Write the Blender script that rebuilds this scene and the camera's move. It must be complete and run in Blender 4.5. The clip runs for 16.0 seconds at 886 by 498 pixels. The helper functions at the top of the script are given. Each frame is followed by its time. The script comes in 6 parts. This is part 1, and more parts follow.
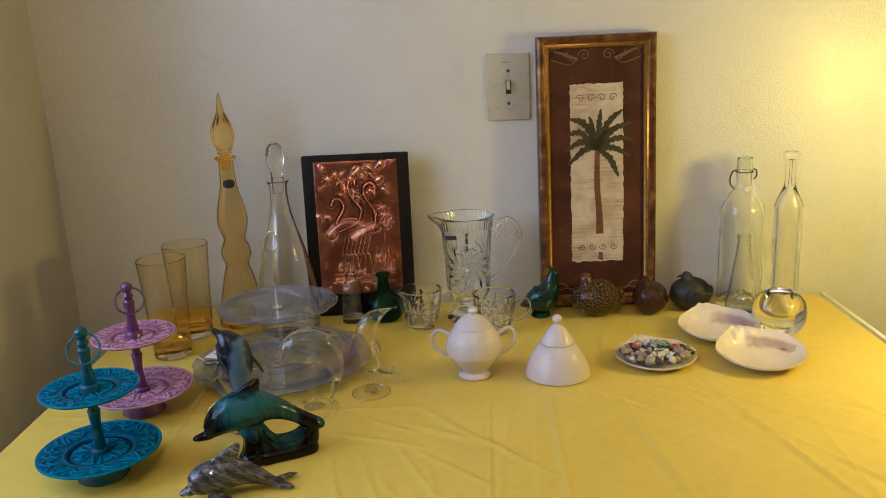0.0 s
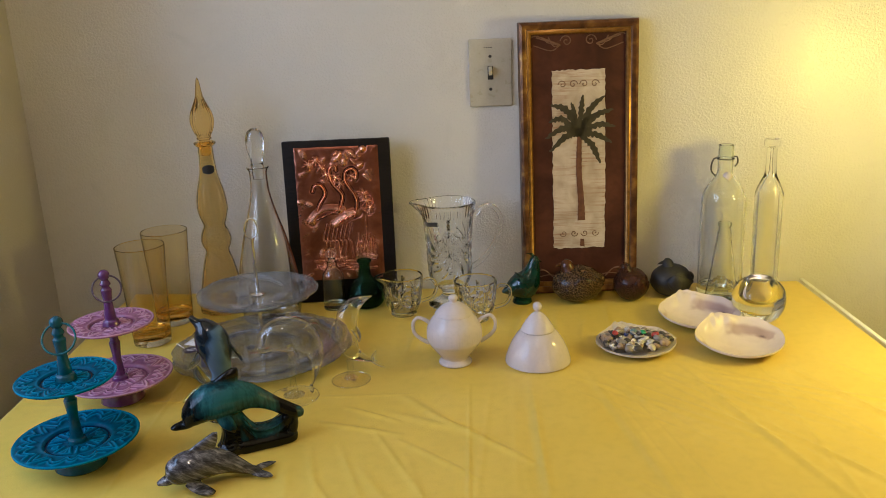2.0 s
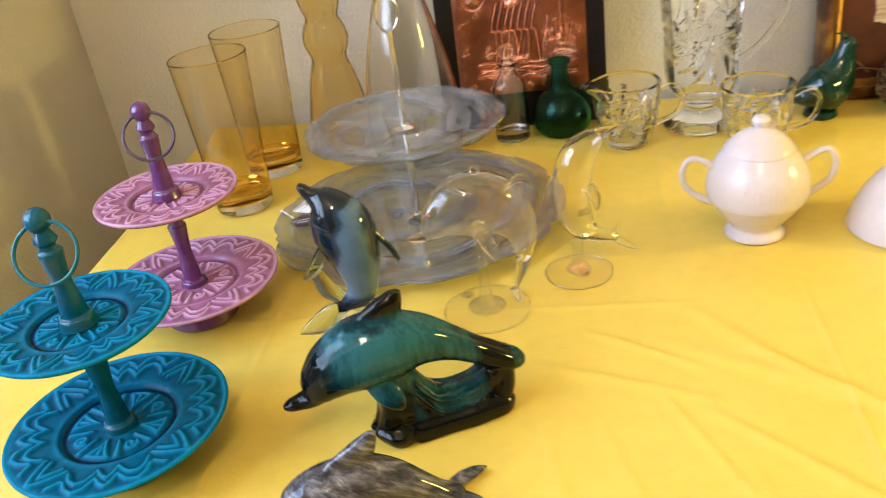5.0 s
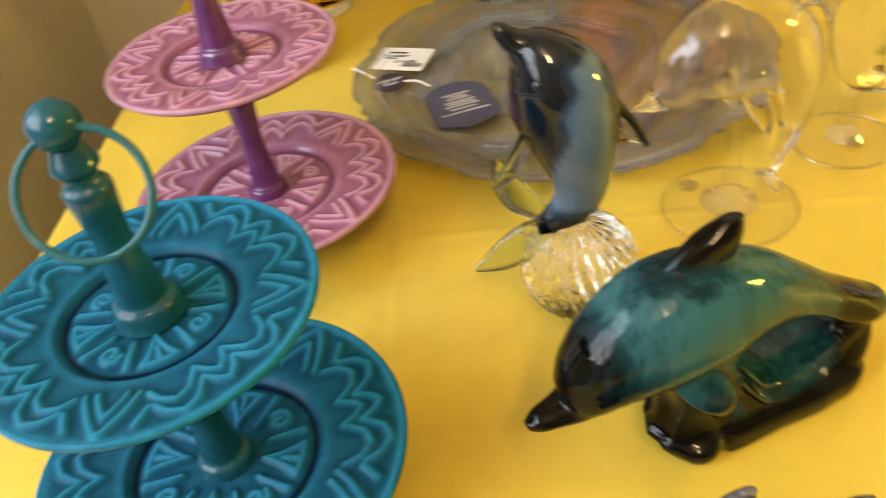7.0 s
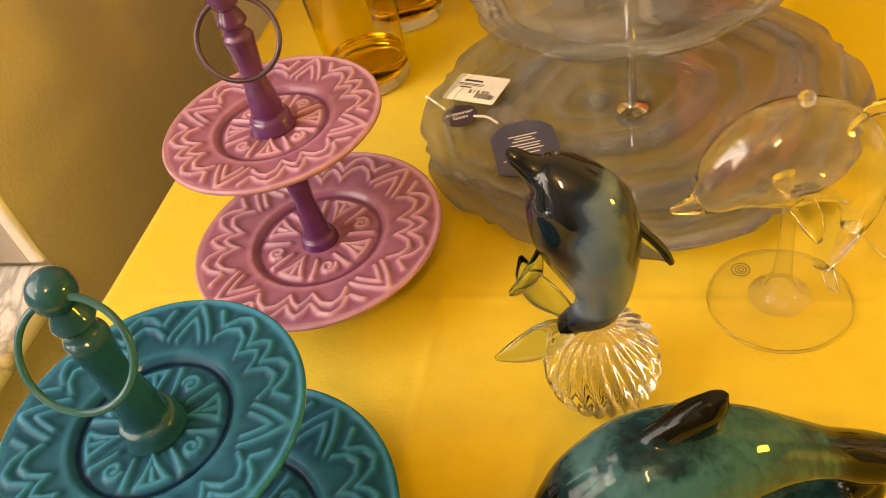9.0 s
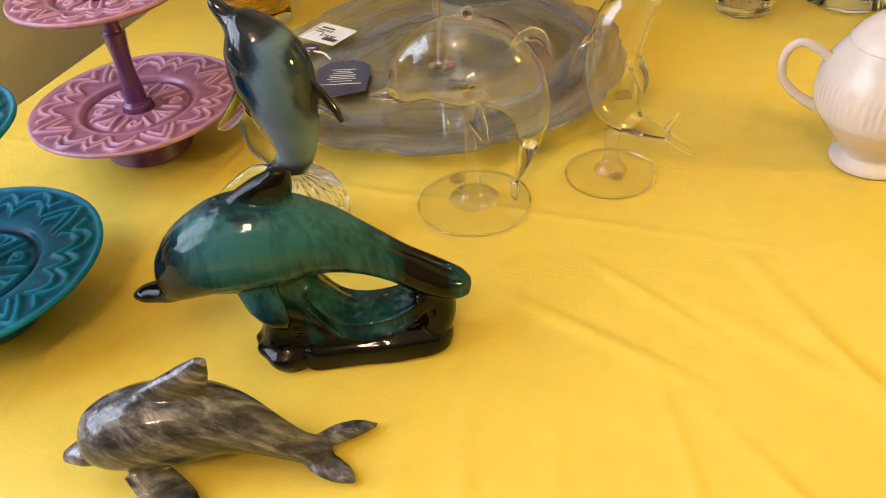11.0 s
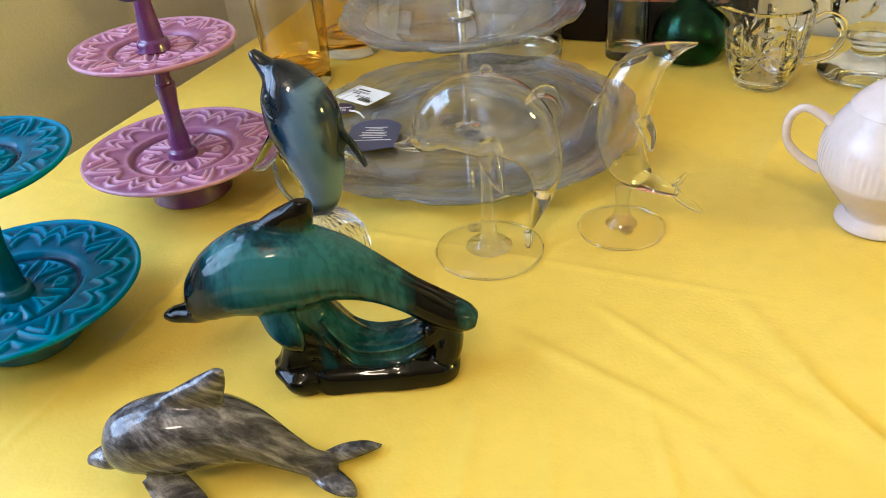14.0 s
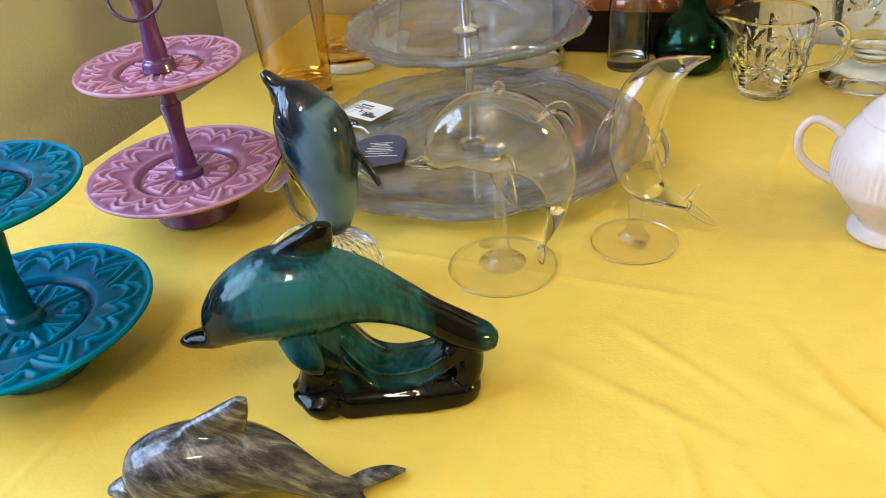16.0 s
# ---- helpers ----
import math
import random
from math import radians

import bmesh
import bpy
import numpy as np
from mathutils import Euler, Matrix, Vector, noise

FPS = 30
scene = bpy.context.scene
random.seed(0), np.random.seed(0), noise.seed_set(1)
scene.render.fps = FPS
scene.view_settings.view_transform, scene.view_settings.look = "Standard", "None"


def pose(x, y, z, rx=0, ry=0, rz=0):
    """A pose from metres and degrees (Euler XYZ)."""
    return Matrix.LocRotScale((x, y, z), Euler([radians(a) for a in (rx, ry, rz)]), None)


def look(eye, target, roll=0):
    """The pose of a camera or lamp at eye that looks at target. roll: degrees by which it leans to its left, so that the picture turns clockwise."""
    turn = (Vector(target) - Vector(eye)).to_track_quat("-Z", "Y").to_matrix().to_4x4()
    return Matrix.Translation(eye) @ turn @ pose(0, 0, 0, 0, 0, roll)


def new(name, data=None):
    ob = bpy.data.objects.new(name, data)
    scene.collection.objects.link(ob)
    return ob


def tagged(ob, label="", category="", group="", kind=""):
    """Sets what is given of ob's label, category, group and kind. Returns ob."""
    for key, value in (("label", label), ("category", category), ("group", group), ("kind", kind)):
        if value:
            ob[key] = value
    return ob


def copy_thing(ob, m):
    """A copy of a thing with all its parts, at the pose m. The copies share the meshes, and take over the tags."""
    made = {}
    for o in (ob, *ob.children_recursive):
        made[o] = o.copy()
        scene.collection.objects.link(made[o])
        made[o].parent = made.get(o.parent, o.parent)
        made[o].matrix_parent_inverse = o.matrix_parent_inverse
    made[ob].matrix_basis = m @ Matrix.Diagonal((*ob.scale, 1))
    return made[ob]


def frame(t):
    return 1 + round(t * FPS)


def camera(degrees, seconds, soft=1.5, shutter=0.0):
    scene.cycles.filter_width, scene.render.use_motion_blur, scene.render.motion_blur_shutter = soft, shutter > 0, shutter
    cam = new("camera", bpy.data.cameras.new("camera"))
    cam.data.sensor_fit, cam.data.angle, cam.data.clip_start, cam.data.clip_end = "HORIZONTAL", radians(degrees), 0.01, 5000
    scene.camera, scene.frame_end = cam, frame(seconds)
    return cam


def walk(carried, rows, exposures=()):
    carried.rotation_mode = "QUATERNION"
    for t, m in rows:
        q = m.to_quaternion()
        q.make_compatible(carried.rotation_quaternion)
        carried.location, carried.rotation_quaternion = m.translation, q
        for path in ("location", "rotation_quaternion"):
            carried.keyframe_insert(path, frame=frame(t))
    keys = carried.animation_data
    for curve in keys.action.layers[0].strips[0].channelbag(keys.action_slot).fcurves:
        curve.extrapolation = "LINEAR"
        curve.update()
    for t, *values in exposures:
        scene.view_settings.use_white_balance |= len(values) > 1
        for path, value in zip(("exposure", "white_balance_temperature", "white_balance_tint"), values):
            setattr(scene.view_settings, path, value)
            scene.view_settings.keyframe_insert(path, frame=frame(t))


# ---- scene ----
cam = camera(55.9, 16.0, soft=0.9, shutter=0.32)
PATH = [
    (0, (0.087, 0.207, 0.542), (0.041, 2.138, 0.024), -2.8),
    (0.5, (0.089, 0.212, 0.545), (0.045, 2.134, -0.006), -3.1),
    (1, (0.097, 0.211, 0.548), (0.059, 2.129, -0.016), -2.9),
    (1.5, (0.094, 0.21, 0.547), (0.065, 2.132, -0.008), -2.5),
    (2, (0.097, 0.213, 0.549), (0.081, 2.132, -0.012), -2.5),
    (2.5, (0.111, 0.213, 0.544), (0.079, 2.131, -0.02), -2.9),
    (3, (0.096, 0.237, 0.533), (0.055, 2.149, -0.053), -3.6),
    (3.2, (0.095, 0.269, 0.532), (0.036, 2.17, -0.087), -4.4),
    (5.5, (-0.122, 0.863, 0.36), (-0.576, 2.523, -0.659), -10.5),
    (6, (-0.156, 0.937, 0.337), (-0.801, 2.513, -0.712), -11.7),
    (6.5, (-0.218, 0.968, 0.308), (-0.668, 2.513, -0.878), -13.2),
    (6.9, (-0.256, 0.966, 0.308), (-0.378, 2.483, -0.989), -10.7),
    (7, (-0.258, 0.966, 0.308), (-0.452, 2.484, -0.98), -10.5),
    (7.1, (-0.257, 0.966, 0.308), (-0.55, 2.489, -0.955), -10.6),
    (7.4, (-0.252, 0.966, 0.312), (-0.689, 2.478, -0.922), -11.2),
    (7.5, (-0.25, 0.966, 0.316), (-0.657, 2.449, -0.963), -11.4),
    (7.6, (-0.249, 0.968, 0.321), (-0.565, 2.444, -0.991), -11.7),
    (7.9, (-0.246, 0.989, 0.341), (-0.614, 2.328, -1.099), -13.6),
    (8, (-0.243, 0.997, 0.346), (-0.746, 2.277, -1.107), -14.0),
    (8.1, (-0.236, 1.004, 0.35), (-0.905, 2.222, -1.089), -14.1),
    (8.4, (-0.207, 1.018, 0.355), (-0.839, 2.311, -1.034), -14.2),
    (8.5, (-0.203, 1.02, 0.356), (-0.739, 2.35, -1.038), -14.1),
    (8.6, (-0.203, 1.02, 0.357), (-0.681, 2.367, -1.042), -14.1),
    (9, (-0.202, 1.021, 0.362), (-0.711, 2.388, -1.007), -15.0),
    (9.4, (-0.175, 1.016, 0.329), (-0.627, 2.41, -1.032), -10.1),
    (9.5, (-0.162, 1.014, 0.321), (-0.591, 2.425, -1.029), -8.8),
    (9.6, (-0.148, 1.012, 0.317), (-0.556, 2.425, -1.039), -7.9),
    (9.9, (-0.098, 1.001, 0.312), (-0.515, 2.438, -1.015), -6.3),
    (10, (-0.079, 0.994, 0.312), (-0.525, 2.439, -0.997), -5.9),
    (10.2, (-0.047, 0.976, 0.319), (-0.533, 2.416, -0.981), -5.8),
    (12.3, (0.021, 0.895, 0.318), (-0.658, 2.417, -0.789), -5.4),
    (12.5, (0.024, 0.896, 0.319), (-0.662, 2.425, -0.773), -5.5),
    (13, (0.03, 0.888, 0.308), (-0.687, 2.41, -0.773), -6.0),
    (13.5, (0.032, 0.89, 0.318), (-0.69, 2.41, -0.763), -5.5),
    (14, (0.029, 0.893, 0.316), (-0.672, 2.415, -0.776), -5.1),
    (14.5, (0.025, 0.897, 0.322), (-0.663, 2.419, -0.778), -5.3),
    (15, (0.023, 0.897, 0.321), (-0.65, 2.434, -0.767), -5.2),
    (15.5, (0.016, 0.895, 0.322), (-0.657, 2.438, -0.758), -5.4),
    (16, (0.012, 0.894, 0.321), (-0.668, 2.434, -0.759), -5.6),
]
walk(cam, [(t, look(eye, target, roll)) for t, eye, target, roll in PATH], [(0, 0.37, 6300, 15), (3, 0.37, 6300, 15), (5.5, 1.64, 7600, 12.5), (6, 1.62, 8700, 12.5), (6.5, 1.44, 10000, 12.5), (7, 1.36, 10100, 11.5), (7.5, 1.42, 11900, 14), (8, 1.15, 14600, 16.5), (9, 1.27, 29000, 23), (10, 1.22, 16600, 20), (12.5, 1.39, 6400, 9), (16, 1.39, 6400, 9)])

# ---- world, lamps ----
scene.cycles.transparent_max_bounces, scene.cycles.transmission_bounces, scene.cycles.max_bounces = 40, 16, 20
world = bpy.data.worlds.new("daylight")
scene.world = world
world.use_nodes = True
_wn, _wl = world.node_tree.nodes, world.node_tree.links
sky = _wn.new("ShaderNodeTexSky")
sky.sky_type = "NISHITA"
sky.sun_disc = False
sky.sun_elevation, sky.sun_rotation = radians(38), radians(200)
_wl.new(sky.outputs["Color"], _wn["Background"].inputs["Color"])
_wn["Background"].inputs["Strength"].default_value = 0.25


def lamp(name, kind, place, energy, colour, size=0.03, target=None, size_y=None):
    data = bpy.data.lights.new(name, kind)
    data.energy, data.color = energy, colour
    ob = new(name, data)
    ob.matrix_world = look(place, target) if target else pose(*place)
    if kind == "AREA":
        data.shape, data.size = "RECTANGLE", size
        data.size_y = size_y or size
    else:
        data.shadow_soft_size = size
    return ob


# warm side lamp beyond the table's right end, ceiling fitting with three bulbs behind the viewer, daylight in the window
lamp("side_lamp_light", "POINT", (0.944, 1.28, 0.383), 9.0, (1.0, 0.83, 0.17), 0.070)
for x, y in ((0.03, -0.12), (0.07, 0.03), (0.10, 0.18)):
    lamp("ceiling_bulb_light", "POINT", (x, y, 1.55), 4.9, (1.0, 0.83, 0.62), 0.055)
lamp("window_daylight", "AREA", (-1.15, 0.86, 0.66), 10.0, (0.48, 0.66, 1.0), 1.0, (-0.30, 1.45, 0.42), 0.7)
lamp("sky_daylight", "AREA", (-0.93, 0.90, 1.02), 3.0, (0.40, 0.64, 1.0), 1.0, (-0.76, 0.92, -0.06), 0.2)

# ---- materials ----


def nodes_of(name):
    m = bpy.data.materials.new(name)
    m.use_nodes = True
    nt = m.node_tree
    return m, nt.nodes, nt.links, nt.nodes["Principled BSDF"]


def rgb(c):
    return (c[0], c[1], c[2], 1.0)


def noise_node(n, l, scale, detail=4.0, distort=0.0, stretch=None):
    tc = n.new("ShaderNodeTexCoord")
    tex = n.new("ShaderNodeTexNoise")
    tex.inputs["Scale"].default_value, tex.inputs["Detail"].default_value = scale, detail
    tex.inputs["Distortion"].default_value = distort
    if stretch:
        mp = n.new("ShaderNodeMapping")
        mp.inputs["Scale"].default_value = stretch
        l.new(tc.outputs["Object"], mp.inputs["Vector"])
        l.new(mp.outputs["Vector"], tex.inputs["Vector"])
    else:
        l.new(tc.outputs["Object"], tex.inputs["Vector"])
    return tex


def ramp(n, l, fac, stops):
    r = n.new("ShaderNodeValToRGB")
    while len(r.color_ramp.elements) < len(stops):
        r.color_ramp.elements.new(0.5)
    for e, (p, c) in zip(r.color_ramp.elements, stops):
        e.position, e.color = p, rgb(c)
    l.new(fac, r.inputs["Fac"])
    return r


def mixed(n, l, fac, a, b):
    m = n.new("ShaderNodeMix")
    m.data_type = "RGBA"
    for sock, v in ((m.inputs[0], fac), (m.inputs[6], a), (m.inputs[7], b)):
        if hasattr(v, "is_output"):
            l.new(v, sock)
        else:
            sock.default_value = v if isinstance(v, (int, float)) else rgb(v)
    return m.outputs[2]


def bumped(n, l, p, height, strength, distance):
    b = n.new("ShaderNodeBump")
    b.inputs["Strength"].default_value, b.inputs["Distance"].default_value = strength, distance
    l.new(height, b.inputs["Height"])
    l.new(b.outputs["Normal"], p.inputs["Normal"])
    return b


def plain(name, c1, c2, scale=40.0, rough=0.4, metal=0.0, bump=0.0, bump_scale=200.0, coat=0.0, spec=0.5, rough_var=0.1, distort=0.0, stretch=None):
    """Two colours in soft patches, a second finer grain, varied gloss and fine relief."""
    m, n, l, p = nodes_of(name)
    a = noise_node(n, l, scale, 5.0, distort, stretch)
    f = noise_node(n, l, scale * 7.0, 3.0)
    r = ramp(n, l, a.outputs["Fac"], [(0.3, c1), (0.7, c2)])
    dark = tuple(x * 0.86 for x in c1)
    r2 = ramp(n, l, f.outputs["Fac"], [(0.45, (0, 0, 0)), (0.75, (0.35, 0.35, 0.35))])
    l.new(mixed(n, l, r2.outputs["Color"], r.outputs["Color"], dark), p.inputs["Base Color"])
    mr = n.new("ShaderNodeMapRange")
    mr.inputs["To Min"].default_value, mr.inputs["To Max"].default_value = max(0.02, rough - rough_var), min(1.0, rough + rough_var)
    l.new(a.outputs["Fac"], mr.inputs["Value"])
    l.new(mr.outputs["Result"], p.inputs["Roughness"])
    p.inputs["Metallic"].default_value = metal
    p.inputs["Specular IOR Level"].default_value = spec
    p.inputs["Coat Weight"].default_value = coat
    p.inputs["Coat Roughness"].default_value = 0.04
    if bump:
        b = noise_node(n, l, bump_scale, 3.0)
        bumped(n, l, p, b.outputs["Fac"], bump, 0.002)
    return m


def toned(name, low, high, mid=None, rough=0.12, coat=1.0, scale=120.0, streak=None, vary=0.35, bump=0.0, spec=0.5):
    """A glaze whose colour follows the thickness kept in the mesh's own 'tone' values, with a mottled grain."""
    m, n, l, p = nodes_of(name)
    at = n.new("ShaderNodeAttribute")
    at.attribute_name = "tone"
    tex = noise_node(n, l, scale, 6.0, 0.4, streak)
    add = n.new("ShaderNodeMath")
    add.operation = "MULTIPLY_ADD"
    l.new(tex.outputs["Fac"], add.inputs[0])
    add.inputs[1].default_value = vary
    sub = n.new("ShaderNodeMath")
    sub.operation = "SUBTRACT"
    l.new(at.outputs["Fac"], sub.inputs[0])
    sub.inputs[1].default_value = vary * 0.5
    l.new(sub.outputs[0], add.inputs[2])
    stops = [(0.05, low), (0.95, high)] if mid is None else [(0.05, low), (0.5, mid), (0.95, high)]
    l.new(ramp(n, l, add.outputs[0], stops).outputs["Color"], p.inputs["Base Color"])
    p.inputs["Roughness"].default_value = rough
    p.inputs["Coat Weight"].default_value, p.inputs["Coat Roughness"].default_value = coat, 0.03
    p.inputs["Specular IOR Level"].default_value = spec
    if bump:
        b = noise_node(n, l, scale * 3, 3.0)
        bumped(n, l, p, b.outputs["Fac"], bump, 0.002)
    return m


def thin_glass(name, tint, edge=0.55, rough=0.01, power=3.0, base=0.035):
    """Thin blown glass: light passes straight through, tinted, and the surface gloss grows towards grazing view."""
    m, n, l, p = nodes_of(name)
    n.remove(p)
    tr, gl, mx = n.new("ShaderNodeBsdfTransparent"), n.new("ShaderNodeBsdfGlossy"), n.new("ShaderNodeMixShader")
    w = noise_node(n, l, 30.0, 2.0)
    l.new(ramp(n, l, w.outputs["Fac"], [(0.3, tint), (0.8, tuple(x * 0.97 for x in tint))]).outputs["Color"], tr.inputs["Color"])
    gl.inputs["Roughness"].default_value = rough
    lw = n.new("ShaderNodeLayerWeight")
    lw.inputs["Blend"].default_value = 0.5
    po, ma = n.new("ShaderNodeMath"), n.new("ShaderNodeMath")
    po.operation, ma.operation = "POWER", "MULTIPLY_ADD"
    l.new(lw.outputs["Facing"], po.inputs[0])
    po.inputs[1].default_value = power
    l.new(po.outputs[0], ma.inputs[0])
    ma.inputs[1].default_value, ma.inputs[2].default_value = edge, base
    l.new(ma.outputs[0], mx.inputs["Fac"])
    l.new(tr.outputs[0], mx.inputs[1])
    l.new(gl.outputs[0], mx.inputs[2])
    l.new(mx.outputs[0], n["Material Output"].inputs["Surface"])
    return m


def clear_cast(name, tint, ior, fade=None):
    """Clear glass with body. fade: low and high z with the paler tint reached at the top."""
    m, n, l, p = nodes_of(name)
    n.remove(p)
    g = n.new("ShaderNodeBsdfGlass")
    g.inputs["Color"].default_value, g.inputs["IOR"].default_value, g.inputs["Roughness"].default_value = rgb(tint), ior, 0.0
    if fade:
        tc, sep, mr = n.new("ShaderNodeTexCoord"), n.new("ShaderNodeSeparateXYZ"), n.new("ShaderNodeMapRange")
        l.new(tc.outputs["Object"], sep.inputs["Vector"])
        mr.inputs["From Min"].default_value, mr.inputs["From Max"].default_value = fade[0], fade[1]
        l.new(sep.outputs["Z"], mr.inputs["Value"])
        middle = tuple(0.5 * (a + b) for a, b in zip(tint, fade[2]))
        l.new(ramp(n, l, mr.outputs["Result"], [(0.0, tint), (0.35, middle), (1.0, fade[2])]).outputs["Color"], g.inputs["Color"])
    l.new(g.outputs[0], n["Material Output"].inputs["Surface"])
    return m


def wall_material(name, c1, c2, rough=0.28, bump=0.55):
    """Semi-gloss paint over an orange-peel roller texture, with faint smudges."""
    m, n, l, p = nodes_of(name)
    big = noise_node(n, l, 3.0, 4.0)
    smudge = noise_node(n, l, 11.0, 6.0, 1.0)
    base = ramp(n, l, big.outputs["Fac"], [(0.3, c1), (0.7, c2)]).outputs["Color"]
    fac = ramp(n, l, smudge.outputs["Fac"], [(0.58, (0, 0, 0)), (0.8, (0.3, 0.3, 0.3))]).outputs["Color"]
    l.new(mixed(n, l, fac, base, tuple(x * 0.8 for x in c1)), p.inputs["Base Color"])
    p.inputs["Roughness"].default_value = rough
    peel = noise_node(n, l, 230.0, 2.0, 0.3)
    lump = ramp(n, l, peel.outputs["Fac"], [(0.38, (0, 0, 0)), (0.66, (1, 1, 1))])
    bumped(n, l, p, lump.outputs["Color"], bump, 0.0010)
    return m


M = {}
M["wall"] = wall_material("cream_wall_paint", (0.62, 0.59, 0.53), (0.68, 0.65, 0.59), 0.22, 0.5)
# same cream paint as the back wall, darkened in colour for the side wall's shade
M["side_wall"] = wall_material("side_wall_shaded_cream", (0.51, 0.475, 0.41), (0.56, 0.52, 0.45), 0.36, 0.2)
M["far_wall"] = plain("pale_room_wall", (0.58, 0.53, 0.45), (0.64, 0.59, 0.50), 3.0, 0.7, bump=0.2)
M["ceiling"] = plain("ceiling_paint", (0.72, 0.69, 0.63), (0.78, 0.75, 0.69), 3.0, 0.8, bump=0.2, bump_scale=120)
M["floor"] = plain("floor_boards", (0.16, 0.09, 0.05), (0.24, 0.14, 0.08), 6.0, 0.45, bump=0.2, stretch=(1, 8, 1))
M["cloth"] = plain("yellow_plastic_cloth", (0.69, 0.50, 0.082), (0.735, 0.54, 0.105), 9.0, 0.36, bump=0.12, bump_scale=420, spec=0.4, rough_var=0.07)
M["hem"] = plain("white_cloth_backing", (0.80, 0.80, 0.76), (0.86, 0.86, 0.82), 30.0, 0.6, bump=0.2)
M["table"] = plain("table_wood", (0.15, 0.08, 0.04), (0.22, 0.12, 0.06), 12.0, 0.45, stretch=(1, 10, 1), bump=0.15)
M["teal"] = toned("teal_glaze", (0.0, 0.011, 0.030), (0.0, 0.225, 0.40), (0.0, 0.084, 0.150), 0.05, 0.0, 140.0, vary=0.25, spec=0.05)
M["teal_plain"] = plain("teal_glazed_stem", (0.0, 0.050, 0.080), (0.001, 0.090, 0.130), 60.0, 0.10, spec=0.35, rough_var=0.04)
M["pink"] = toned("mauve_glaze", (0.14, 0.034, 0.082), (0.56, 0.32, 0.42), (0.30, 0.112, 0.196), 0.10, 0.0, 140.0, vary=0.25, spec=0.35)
M["pink_plain"] = plain("purple_painted_stem", (0.075, 0.012, 0.085), (0.125, 0.026, 0.125), 60.0, 0.2, coat=0.6)
M["wire"] = plain("dark_painted_wire", (0.05, 0.03, 0.06), (0.08, 0.05, 0.09), 60.0, 0.3, metal=0.4)
M["teal_wire"] = plain("teal_painted_wire", (0.006, 0.09, 0.12), (0.01, 0.12, 0.15), 60.0, 0.14, spec=0.3, rough_var=0.04)
M["chrome"] = plain("chrome", (0.75, 0.75, 0.76), (0.82, 0.82, 0.83), 90.0, 0.12, metal=1.0, rough_var=0.05)
M["steel"] = plain("dull_steel_wire", (0.07, 0.065, 0.06), (0.13, 0.12, 0.11), 200.0, 0.4, metal=0.9)
M["amber"] = clear_cast("amber_glass", (0.982, 0.88, 0.60), 1.47, fade=(0.012, 0.085, (0.991, 0.957, 0.86)))
M["bottle_glass"] = clear_cast("honey_bottle_glass", (0.991, 0.918, 0.72), 1.46)
M["pane"] = thin_glass("window_pane", (0.99, 0.99, 0.99), 0.9, power=4.2, base=0.03)
M["clear"] = clear_cast("clear_glass", (0.996, 0.997, 0.995), 1.47)
M["blown"] = clear_cast("blown_lamp_glass", (0.998, 0.999, 0.997), 1.46)
M["disc_glass"] = thin_glass("clear_disc_glass", (0.999, 0.999, 0.998), 0.6, 0.0, 5.0, 0.012)
M["foot_glass"] = clear_cast("clear_fin_glass", (0.996, 0.997, 0.994), 1.40)
M["stem_glass"] = thin_glass("clear_stem_glass", (0.984, 0.985, 0.980), 0.85, 0.0, 2.0, 0.04)
M["crystal"] = clear_cast("cut_crystal", (0.998, 0.998, 0.996), 1.37)
M["solid_clear"] = clear_cast("solid_clear_glass", (0.992, 0.993, 0.988), 1.48)
M["pale_green"] = clear_cast("pale_bottle_glass", (0.993, 0.996, 0.982), 1.48)
M["amber_solid"] = clear_cast("thick_amber_glass", (0.985, 0.85, 0.55), 1.47)
M["green_solid"] = clear_cast("thick_pale_glass", (0.965, 0.985, 0.955), 1.47)
M["ball_glass"] = clear_cast("ribbed_ball_glass", (0.992, 0.992, 0.985), 1.5)
M["green_glass"] = clear_cast("dark_green_glass", (0.27, 0.60, 0.46), 1.48)
M["porcelain"] = plain("white_porcelain", (0.60, 0.525, 0.50), (0.64, 0.565, 0.54), 30.0, 0.10, spec=0.32, rough_var=0.03)
M["black"] = plain("black_stained_wood", (0.008, 0.006, 0.005), (0.016, 0.011, 0.009), 40.0, 0.6, bump=0.15, stretch=(1, 1, 6), spec=0.15)
M["plate_white"] = plain("ivory_switch_plastic", (0.46, 0.41, 0.30), (0.50, 0.45, 0.34), 60.0, 0.3)
M["dark"] = plain("dark_slot", (0.02, 0.018, 0.015), (0.03, 0.026, 0.02), 100.0, 0.5)
M["paper"] = plain("white_paper", (0.78, 0.76, 0.73), (0.84, 0.82, 0.79), 80.0, 0.7)
M["navy"] = plain("slate_blue_card", (0.055, 0.06, 0.115), (0.07, 0.075, 0.14), 80.0, 0.5)
M["plum"] = plain("dark_plum_card", (0.03, 0.015, 0.035), (0.045, 0.022, 0.05), 80.0, 0.5)
M["ink"] = plain("dark_ink", (0.015, 0.014, 0.014), (0.03, 0.028, 0.028), 90.0, 0.6)
M["faded_ink"] = plain("faded_brown_ink", (0.20, 0.15, 0.06), (0.30, 0.22, 0.09), 90.0, 0.6)
M["white_ink"] = plain("white_ink", (0.7, 0.7, 0.72), (0.75, 0.75, 0.77), 90.0, 0.6)
M["string"] = plain("white_string", (0.7, 0.68, 0.66), (0.78, 0.76, 0.74), 200.0, 0.8)
